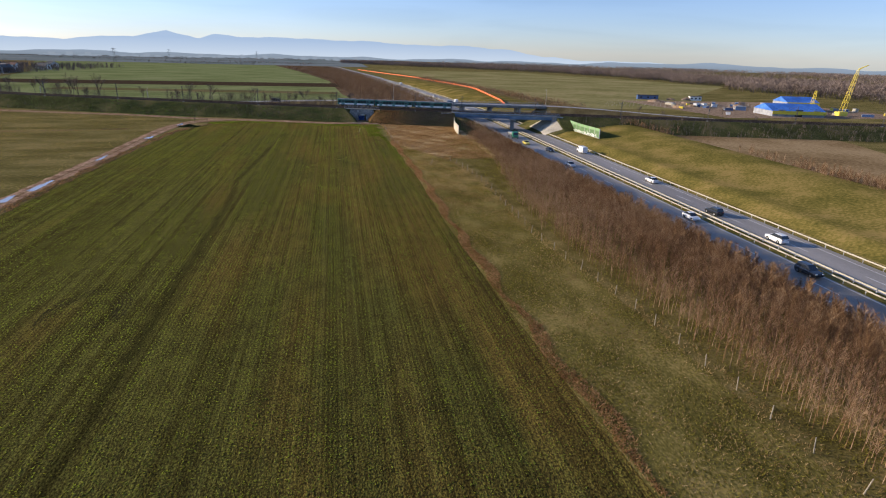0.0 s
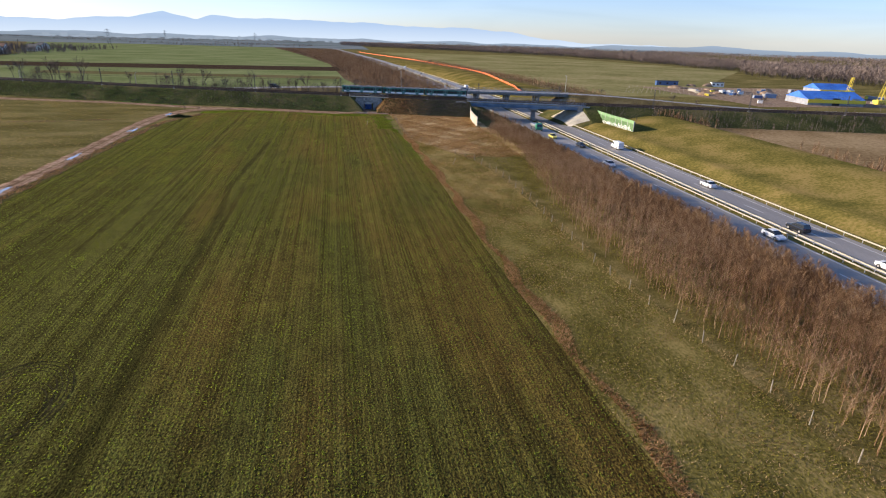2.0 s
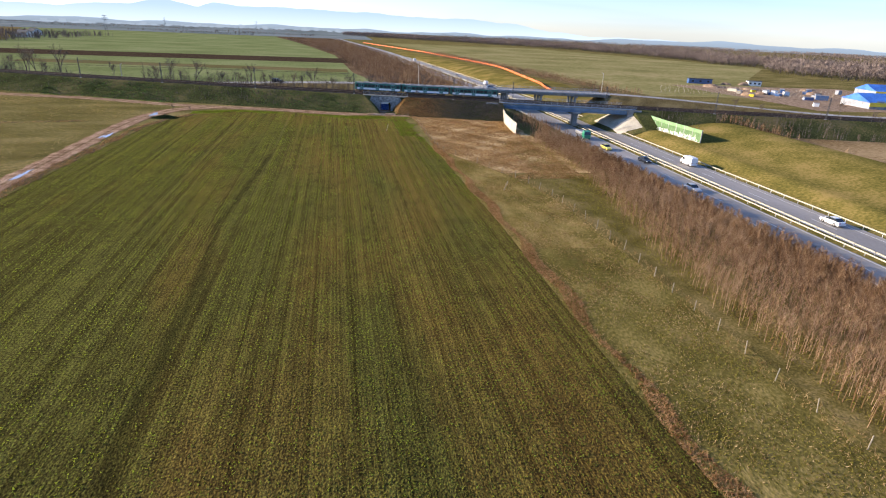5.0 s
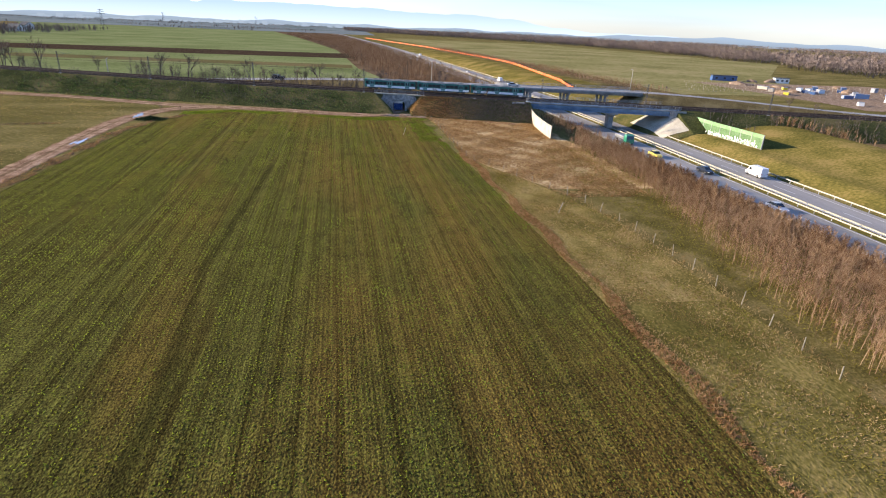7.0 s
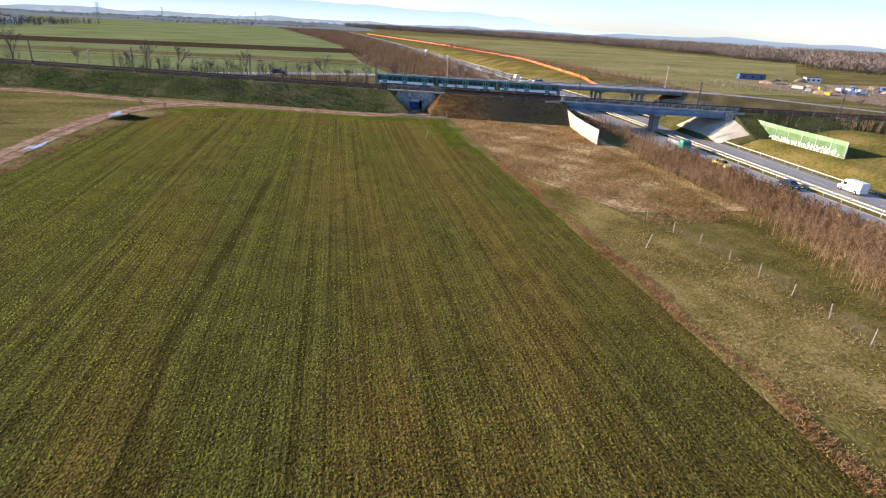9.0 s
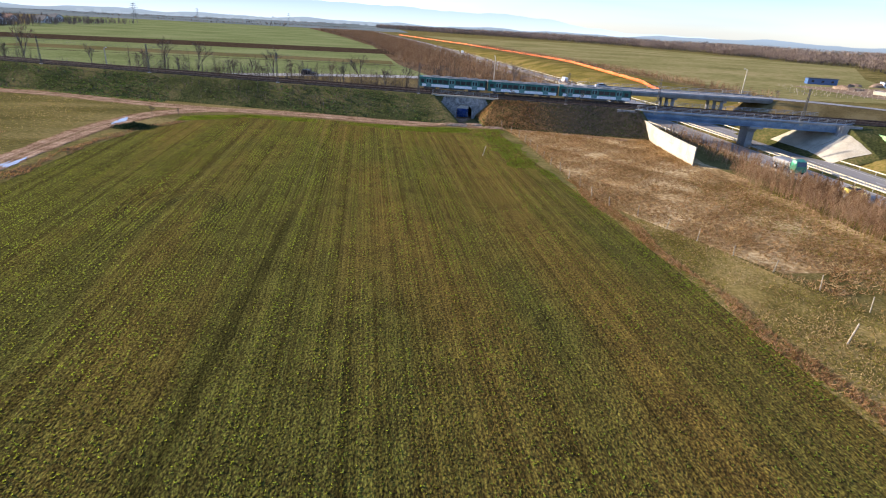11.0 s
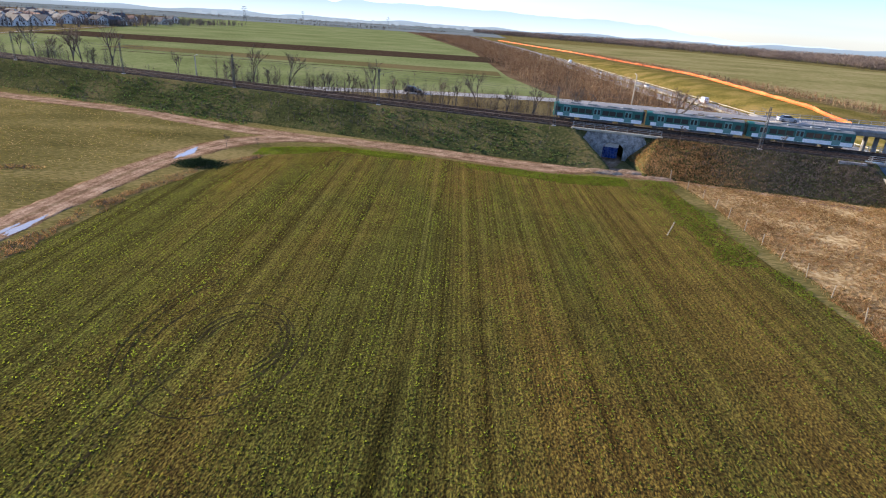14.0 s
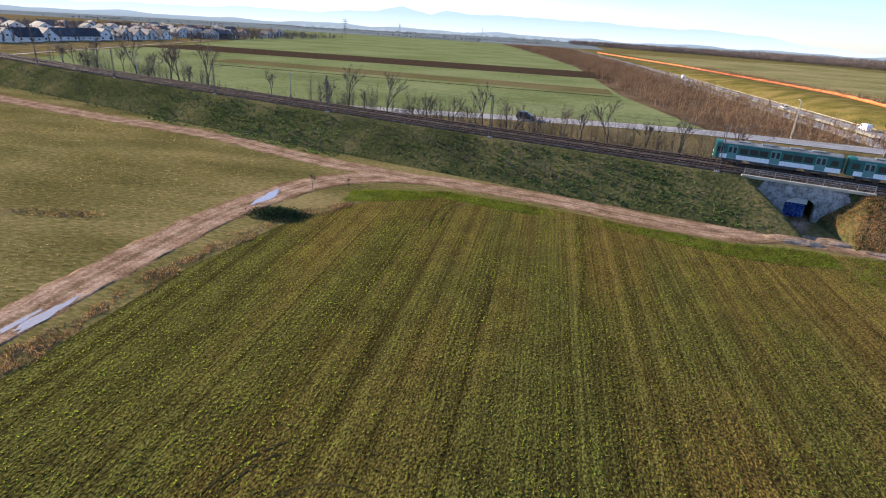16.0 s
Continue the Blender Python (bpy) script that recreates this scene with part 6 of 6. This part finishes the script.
tree_cloud("far_wood", lw, (3, 6), M["far_tree"], "distant hedges and copses beyond the fields", "woodland", twigs=12, seed=65, trunk=0.12, twig_w=0.5, low=0.05, spread=0.3)


# ---- orange netting ----
net = thing("safety_netting", "bright orange plastic safety netting on posts beside the motorway", "netting")
NET = np.array([(104, 332), (108, 370), (122, 480), (128, 560), (122, 700), (113, 840), (86, 1000), (50, 1240)], float)
ns = np.concatenate([[0], np.cumsum(np.hypot(*np.diff(NET, axis=0).T))])
nq = np.arange(0, ns[-1], 6.0)
nx, ny = np.interp(nq, ns, NET[:, 0]), np.interp(nq, ns, NET[:, 1])
kk = np.ones(9) / 9
nx = np.convolve(np.pad(nx, 4, mode="edge"), kk, "valid")
nz = ground_z(nx, ny)
P, F = [], []
for i in range(len(nq)):
    hgt = 1.35 + 0.15 * math.sin(i * 1.7)
    P += [(nx[i] - 0.02, ny[i], nz[i] + 0.1), (nx[i] - 0.02, ny[i], nz[i] + hgt), (nx[i] + 0.02, ny[i], nz[i] + hgt), (nx[i] + 0.02, ny[i], nz[i] + 0.1)]
    if i:
        k = 4 * i
        F += [(k - 4 + a, k - 4 + (a + 1) % 4, k + (a + 1) % 4, k + a) for a in range(4)]
raw("net", P, F, M["orange_net"], net)
bm = bmesh.new()
rod(bm, (0, 0, -0.2), (0, 0, 2.0), 0.06, 0.06, 5)
np0 = part("post", bm, M["wood_post"], net)
for i in range(0, len(nq), 2):
    o = np0 if i == 0 else new("post", np0.data)
    o.parent = net
    o.matrix_basis = pose(nx[i] + 0.1, ny[i], nz[i])


# ---- village ----
wall_white = material("render_white", [(0.52, 0.50, 0.46), (0.64, 0.62, 0.58), (0.72, 0.70, 0.67)], 0.3, 3.0, 0.85, per_object=0.3)
roof_grey = material("roof_grey", [(0.045, 0.048, 0.055), (0.075, 0.078, 0.085), (0.11, 0.11, 0.115)], 0.5, 5.0, 0.8, per_object=0.3)
roof_red = material("roof_red", [(0.12, 0.055, 0.04), (0.19, 0.085, 0.06), (0.26, 0.13, 0.09)], 0.5, 5.0, 0.85, per_object=0.3)


def house(w, d, h, rise, roof, label):
    """A gabled house; the gable looks towards -y."""
    t = thing("house", label, "house", group="village houses")
    bm = bmesh.new()
    pts = [(-w / 2, -1.0), (w / 2, -1.0), (w / 2, h), (0, h + rise), (-w / 2, h)]
    a = [bm.verts.new((x, -d / 2, z)) for x, z in pts]
    b = [bm.verts.new((x, d / 2, z)) for x, z in pts]
    bm.faces.new(a), bm.faces.new(b[::-1])
    for k in range(5):
        bm.faces.new((a[k], b[k], b[(k + 1) % 5], a[(k + 1) % 5]))
    bmesh.ops.recalc_face_normals(bm, faces=bm.faces)
    part("wall", bm, wall_white, t)
    bm = bmesh.new()
    sl = math.atan2(rise, w / 2)
    ln = math.hypot(w / 2, rise) + 0.6
    for s in (-1, 1):
        box(bm, -ln, 0.05, -d / 2 - 0.5, d / 2 + 0.5, 0.03, 0.28, Matrix.Diagonal((-s, 1, 1, 1)) @ Matrix.Translation((0, 0, h + rise)) @ pose(0, 0, 0, 0, -math.degrees(sl), 0))
    bmesh.ops.recalc_face_normals(bm, faces=bm.faces)
    r = part("roof", bm, roof, t)
    part("chimney", boxed(w * 0.16, w * 0.16 + 0.7, d * 0.1, d * 0.1 + 0.7, h + rise * 0.4, h + rise + 1.0), roof_red, r)
    wins = [(-w * 0.24, 1.0), (w * 0.24, 1.0), (0, h + 0.4)]
    for x, z in wins:
        n = part("window", boxed(x - 0.75, x + 0.75, -d / 2 - 0.06, -d / 2 + 0.04, z, z + 1.4), M["white_coat"], t)
        part("pane", boxed(x - 0.65, x + 0.65, -d / 2 - 0.08, -d / 2 - 0.02, z + 0.1, z + 1.3), M["glass_dark"], n)
    for k in range(3):
        y = -d / 3 + k * d / 3
        n = part("window", boxed(w / 2 - 0.04, w / 2 + 0.06, y - 0.7, y + 0.7, 1.0, 2.3), M["white_coat"], t)
        part("pane", boxed(w / 2 + 0.02, w / 2 + 0.08, y - 0.6, y + 0.6, 1.1, 2.2), M["glass_dark"], n)
    part("door", boxed(-w / 2 - 0.06, -w / 2 + 0.04, -0.5, 0.5, 0, 2.1), roof_red, t)
    return t


HOUSES = [house(11, 15, 3.2, 5.0, roof_grey, "white gabled house with a dark grey roof"), house(10, 13, 3.0, 4.4, roof_red, "white gabled house with a red tiled roof"), house(14, 11, 5.2, 3.6, roof_grey, "two-storey pale house with a dark roof")]
rr = random.Random(12)
spots = []
for k in range(11):                                   # front row along the village road
    f = k / 10
    spots.append((-352 - 18 * f + rr.uniform(-3, 3), 462 + 190 * f, 0))
for k in range(8):
    spots.append((-372 - 17 * k, 735 + 9 * k + 20 * (k % 2), 1 if k % 2 else 2))
for k in range(14):
    spots.append((-374 - 60 * rr.random(), 670 + 130 * rr.random(), rr.choice((0, 1, 2))))
for k in range(70):
    f = rr.random()
    spots.append((-372 - 260 * rr.random(), 440 + 560 * f, rr.choice((0, 1, 2))))
for i, (x, y, k) in enumerate(spots):
    first = next((j for j, s in enumerate(spots) if s[2] == k), 0) == i
    m = pose(x, y, gz(x, y), 0, 0, rr.choice((62, 66, 70, -22)) + rr.uniform(-6, 6))
    if first:
        HOUSES[k].matrix_world = m
    else:
        copy_thing(HOUSES[k], m)
vt = scatter(5200, -700, -335, 440, 1050, lambda x, y, r: r.random(len(x)) < 0.55, 66)
tree_cloud("garden_trees", vt, (3.5, 9), M["far_tree"], "bare garden trees among the houses", "trees", twigs=18, seed=67, trunk=0.1, twig_w=0.22, low=0.1, spread=0.28)
vg = np.random.default_rng(68).normal((-372, 745), (7, 14), (160, 2))
tree_cloud("garden_trees", vg, (3, 6), M["bark"], "dense shrubs at the village edge", "trees", twigs=24, seed=69, trunk=0.1, twig_w=0.3, low=0.0, spread=0.3)


# ---- industrial yard ----
roof_blue = material("roof_blue", [(0.02, 0.09, 0.36), (0.035, 0.15, 0.52), (0.07, 0.22, 0.62)], 0.15, 2.0, 0.5)
sheet_yellow = plain("sheet_yellow", (0.80, 0.62, 0.05), 0.5)
sheet_grey = material("sheet_grey", [(0.20, 0.21, 0.23), (0.28, 0.29, 0.31), (0.36, 0.37, 0.39)], 0.4, 4.0, 0.6)


def warehouse(x, y, w, d, h, rise, turn, label):
    t = thing("warehouse", label, "warehouse", at=(x, y, gz(x, y)), turn=turn)
    part("wall", boxed(-w / 2, w / 2, -d / 2, d / 2, -0.5, h), sheet_grey, t)
    bm = bmesh.new()
    pts = [(-d / 2 - 0.4, h), (d / 2 + 0.4, h), (0, h + rise)]
    a = [bm.verts.new((-w / 2 - 0.4, yy, z)) for yy, z in pts]
    b = [bm.verts.new((w / 2 + 0.4, yy, z)) for yy, z in pts]
    bm.faces.new(a), bm.faces.new(b[::-1])
    for k in range(3):
        bm.faces.new((a[k], b[k], b[(k + 1) % 3], a[(k + 1) % 3]))
    bmesh.ops.recalc_face_normals(bm, faces=bm.faces)
    part("roof", bm, roof_blue, t, "bright blue sheet roof")
    part("fascia", boxed(-w / 2 - 0.45, w / 2 + 0.45, -d / 2 - 0.5, -d / 2 - 0.4, h - 1.8, h + 0.1), sheet_yellow if rise > 3 else sheet_grey, t)
    for k in range(3):
        c = -w / 3 + k * w / 3
        part("gate", boxed(c - 2, c + 2, -d / 2 - 0.1, -d / 2 + 0.02, 0, 4), M["glass_dark"] if k == 1 else M["galv"], t)
    return t


warehouse(268, 298, 30, 22, 3.2, 3.6, -12, "long warehouse with a bright blue roof")
warehouse(303, 333, 20, 18, 5.6, 3.2, -12, "tall warehouse with blue roof and yellow fascia")


def lattice_mast(name, x, y, h, w, mat, label, category, lean=(0, 0)):
    t = thing(name, label, category, at=(x, y, gz(x, y)))
    bm = bmesh.new()
    n = max(4, int(h / (w * 1.3)))
    top = Vector((lean[0], lean[1], h))
    c = [Vector((sx * w / 2, sy * w / 2, 0)) for sx, sy in ((-1, -1), (1, -1), (1, 1), (-1, 1))]
    at = lambda k, f: c[k] * (1 - 0.55 * f) + top * f
    for k in range(4):
        rod(bm, at(k, 0), at(k, 1), 0.10 * w ** 0.3, 0.08 * w ** 0.3, 4)
        for i in range(n):
            rod(bm, at(k, i / n), at((k + 1) % 4, (i + 1) / n), 0.06, 0.06, 3)
    part("mast", bm, mat, t)
    return t


cr = lattice_mast("tower_crane", 303, 296, 27, 2.4, sheet_yellow, "tall yellow lattice drilling rig in the yard", "crane", lean=(4.5, 0))
bm = bmesh.new()
rod(bm, (4.5, 0, 27), (9.5, -1, 29.5), 0.35, 0.25, 5)
part("jib", bm, sheet_yellow, cr)
part("base", boxed(-3, 3, -2, 2, 0, 2.5, None, 0.2), sheet_yellow, cr)
cr2 = lattice_mast("tower_crane", 292, 308, 14, 2.0, sheet_yellow, "short yellow mast in the yard", "crane", lean=(1.5, 0))
part("base", boxed(-2.5, 2.5, -2, 2, 0, 2, None, 0.2), sheet_yellow, cr2)
part("cab", boxed(1.2, 3.2, -1, 1, 2, 4.2, None, 0.1), M["white_coat"], cr2)
rr = random.Random(40)
cont = [PAINT["blue"], M["white_coat"], M["concrete_pale"], sheet_grey, sheet_yellow]
for k in range(44):
    x, y = rr.uniform(222, 340), rr.uniform(283, 370)
    if (y < 325 and x > 230 and x < 285 and y > 285) or (abs(x - 300) < 24 and abs(y - 338) < 20) or abs(x - 290) < 20 and y < 292:
        continue
    j = rr.randrange(5)
    t = thing("container", ("blue", "white", "cream", "grey", "yellow")[j] + " steel site container standing on bare earth", "container", group="site containers", at=(x, y, gz(x, y) + 0.12), turn=rr.uniform(0, 180))
    L, h = rr.choice((2.5, 3.0, 5.0, 6.0)), rr.uniform(1.2, 2.4)
    part("body", boxed(-L / 2, L / 2, -1.2, 1.2, 0, h, None, 0.06), cont[j], t)
    part("lid", boxed(-L / 2 - 0.06, L / 2 + 0.06, -1.26, 1.26, h, h + 0.12), sheet_grey, t)
    part("door", boxed(L / 2, L / 2 + 0.05, -0.9, 0.9, 0.15, h - 0.2), sheet_grey, t)
for x, y, L, c in ((248, 424, 16, PAINT["blue"]), (285, 416, 9, M["white_coat"])):
    t = thing("site_shed", "flat-roofed site shed on the far field", "shed", at=(x, y, gz(x, y)), turn=-14)
    part("body", boxed(-L / 2, L / 2, -2, 2, -0.3, 3.2), c, t)
    part("roof", boxed(-L / 2 - 0.3, L / 2 + 0.3, -2.3, 2.3, 3.2, 3.5), roof_grey, t)
    for k in range(3):
        part("window", boxed(-L / 3 + k * L / 3 - 0.7, -L / 3 + k * L / 3 + 0.7, -2.05, -1.98, 1.2, 2.3), M["glass_dark"], t)
for k in range(10):
    x, y = rr.uniform(215, 330), rr.uniform(340, 430)
    bm = bmesh.new()
    bmesh.ops.create_icosphere(bm, subdivisions=2, radius=1.0, matrix=Matrix.Diagonal((rr.uniform(3, 7), rr.uniform(2.5, 5), rr.uniform(1.2, 2.6), 1)))
    for v in bm.verts:
        v.co *= 1 + 0.18 * noise.noise(v.co * 0.6 + Vector((k, 0, 0)))
    o = obj("earth_mound", bm, M["dirt"])
    o.matrix_world = pose(x, y, gz(x, y))
    tagged(o, "heap of pale earth and rubble", "earth pile", group="earth piles")
for x, y, a, b, h in ((9.5, 250.6, 3.4, 1.5, 0.45), (14.8, 251.5, 2.6, 1.3, 0.38), (19.0, 249.2, 2.8, 1.2, 0.30)):
    bm = bmesh.new()
    bmesh.ops.create_icosphere(bm, subdivisions=3, radius=1.0, matrix=Matrix.Diagonal((a, b, h, 1)))
    for v in bm.verts:
        v.co *= 1 + 0.22 * noise.noise(v.co * 0.9 + Vector((x, 0, 0)))
    o = obj("earth_mound", bm, M["dirt"])
    o.matrix_world = pose(x, y, 0.05, 0, 0, -12)
    tagged(o, "low heap of reddish spoil beside the dirt track", "earth pile", group="earth piles")
V, Q = [], []
rr = np.random.default_rng(93)
for row in range(7):                        # rows of pale stakes on the field by the yard
    for k in range(46):
        x = 176 + k * 2.6 + row * 5 + rr.normal(0, 0.3)
        y = 352 + row * 9.5 - 0.22 * (x - 176) + rr.normal(0, 0.4)
        if rr.random() < 0.2:
            continue
        z, h, i = gz(x, y), rr.uniform(0.8, 1.4), len(V)
        for zz in (z, z + h):
            V += [(x - 0.06, y - 0.06, zz), (x + 0.06, y - 0.06, zz), (x + 0.06, y + 0.06, zz), (x - 0.06, y + 0.06, zz)]
        Q += [(i, i + 1, i + 5, i + 4), (i + 1, i + 2, i + 6, i + 5), (i + 2, i + 3, i + 7, i + 6), (i + 3, i, i + 4, i + 7), (i + 4, i + 5, i + 6, i + 7)]
tagged(raw("stake_rows", V, Q, M["wood_post"]), "rows of pale wooden stakes on the far field", "stakes", kind="stuff")
# pylons far off
for x, y, h in ((-480, 1430, 32), (-640, 2500, 36), (-330, 2700, 36)):
    p = lattice_mast("pylon", x, y, h, 5.0, dark_steel, "grey lattice power pylon on the plain", "pylon")
    for z, L in ((0.72, 8), (0.84, 6.5), (0.95, 5)):
        bm = bmesh.new()
        rod(bm, (-L, 0, h * z), (L, 0, h * z), 0.3, 0.3, 4)
        part("crossarm", bm, dark_steel, p)
# town on the plain: its blocks glow in a painted haze colour
rr = np.random.default_rng(90)
P, F = [], []
for k in range(150):
    az = radians(rr.uniform(-24, 4))
    r = rr.uniform(3300, 4100)
    x, y, w, h = r * math.sin(az), r * math.cos(az), rr.uniform(5, 14), rr.uniform(4, 9) + (rr.random() < 0.12) * 12
    z, i = gz(x, y), len(P)
    for zz in (z - 5, z + h):
        P += [(x - w, y - 6, zz), (x + w, y - 6, zz), (x + w, y + 6, zz), (x - w, y + 6, zz)]
    F += [(i, i + 1, i + 5, i + 4), (i + 1, i + 2, i + 6, i + 5), (i + 2, i + 3, i + 7, i + 6), (i + 3, i, i + 4, i + 7), (i + 4, i + 5, i + 6, i + 7)]
tagged(raw("far_town", P, F, haze_glow_material("town_haze_glow", (0.36, 0.44, 0.53), (0.40, 0.48, 0.57), -80, 0, 0.50)), "far town blocks on the plain, haze painted as a pale glow", "town", kind="stuff")


# ---- marks on the ground ----
rut_height = itertools.count()


def wheel_track(name, pts, w, label):
    """A muddy rut with ragged edges that fades out in places."""
    h = 0.036 + 0.004 * (next(rut_height) % 8)
    p = np.array(pts, float)
    tx, ty = np.gradient(p[:, 0]), np.gradient(p[:, 1])
    ln = np.hypot(tx, ty)
    r = np.random.default_rng(len(p) + int(abs(p[0, 0]) * 10))
    soft = 0.55 + 0.45 * np.sin(np.arange(len(p)) * 0.21 + r.uniform(0, 6)) * np.sin(np.arange(len(p)) * 0.077 + r.uniform(0, 6))
    half = np.stack([-ty / ln, tx / ln], 1) * w / 2
    soft = np.clip(soft, 0.5, 1)
    wide = (soft * r.uniform(0.6, 1.25, len(p)))[:, None]
    other = (soft * r.uniform(0.6, 1.25, len(p)))[:, None]
    V = np.concatenate([np.column_stack([p - half * wide, np.full(len(p), h)]), np.column_stack([p + half * other, np.full(len(p), h)])])
    k = np.arange(len(p) - 1)
    k = k[r.random(len(k)) < 0.93]
    return tagged(raw(name, V, np.stack([k, k + 1, k + 1 + len(p), k + len(p)], 1), M["rut"]), label, "wheel track", kind="structure")


def arc(cx, cy, rx, ry, a0, a1, n=50):
    a = np.radians(np.linspace(a0, a1, n))
    return np.stack([cx + rx * np.cos(a), cy + ry * np.sin(a)], 1)


for cx0, cy0, rx, ry, a0, a1, step, count in (
        (-32.0, 190.2, 5.6, 8.2, -150, 190, 1.5, 2), (-31.2, 190.6, 3.6, 5.0, -60, 200, 0.45, 3), (-34.5, 192.0, 5.0, 9.5, 110, 235, 0.7, 2),
        (-28.6, 67.4, 4.6, 7.0, -30, 215, 0.42, 4), (-27.6, 66.6, 2.6, 4.0, -80, 150, 0.5, 2),
        (-33.0, 244.5, 3.6, 8.5, 95, 215, 1.4, 2), (-30.0, 222.5, 3.2, 8.0, -35, 65, 0.9, 2)):
    for k in range(count):
        wheel_track("wheel_track", arc(cx0, cy0, rx - step * k, ry - step * k * 1.25, a0 + 6 * k, a1 - 9 * k, 90), 0.24, "curved muddy wheel rut turning in the crop")
for d in (0.0, 1.5):
    wy = np.arange(172, 188, 0.5)
    wheel_track("wheel_track", np.stack([-36.6 + d + 0.5 * np.sin(wy * 0.2) + 0.02 * (wy - 172) ** 1.5, wy], 1), 0.22, "muddy wheel rut leading into the turn")
lush = material("lush_grass", [(0.075, 0.105, 0.014), (0.125, 0.170, 0.022), (0.18, 0.23, 0.036)], 0.3, 4.0, 0.95, 0.08, 5.0)
lg = scatter(30000, 8, 24, 150, 250, lambda x, y, r: (np.abs(x - field_right(y) + 0.6 + 1.6 * (y > 212)) < 1.0 + 3.6 * (y > 212) * patchy(x, y, 0.3, 2.0)) & (patchy(x, y, 0.2, 9.0) * np.where(y > 205, 1.7, 0.7) > r.random(len(x))) & (y < 247), 52)
thin_leaf(lush, 0.45, (1.45, 1.4, 0.9, 1))
blades("margin_green", lg, (0.05, 0.16), 0.16, lush, "lush green grass at the crop's edge", "grass", lean=1.2, seed=53)
lg2 = scatter(40000, -50, 12, 238, 257, lambda x, y, r: (np.abs(y - field_top(x) + 2.2) < 1.2 + 2.0 * patchy(x, y, 0.12, 1.0)) & (patchy(x, y, 0.15, 4.0) * 1.5 > r.random(len(x))), 54)
blades("margin_green", lg2, (0.05, 0.16), 0.16, lush, "lush green grass along the dirt track", "grass", lean=1.2, seed=55)
for x, y, a, b in ((-61.2, 209.5, 0.55, 3.0), (-59.9, 244.6, 0.8, 3.6), (-63.4, 136, 0.8, 5.5), (-64.6, 124, 0.9, 3.4), (-62.9, 170, 0.5, 4.0), (-62.2, 208.0, 0.3, 2.0)):
    rr = np.random.default_rng(int(abs(x * y)) % 999)
    an = np.linspace(0, 2 * np.pi, 40, endpoint=False)
    r = 1 + 0.18 * np.sin(3 * an + rr.uniform(0, 6)) + 0.12 * np.sin(7 * an + rr.uniform(0, 6))
    bm = bmesh.new()
    bm.faces.new([bm.verts.new((x + a * r[i] * math.cos(an[i]), y + b * r[i] * math.sin(an[i]), 0.056)) for i in range(40)])
    tagged(obj("puddle", bm, M["water"]), "shallow puddle reflecting the sky on the track", "puddle", group="puddles")
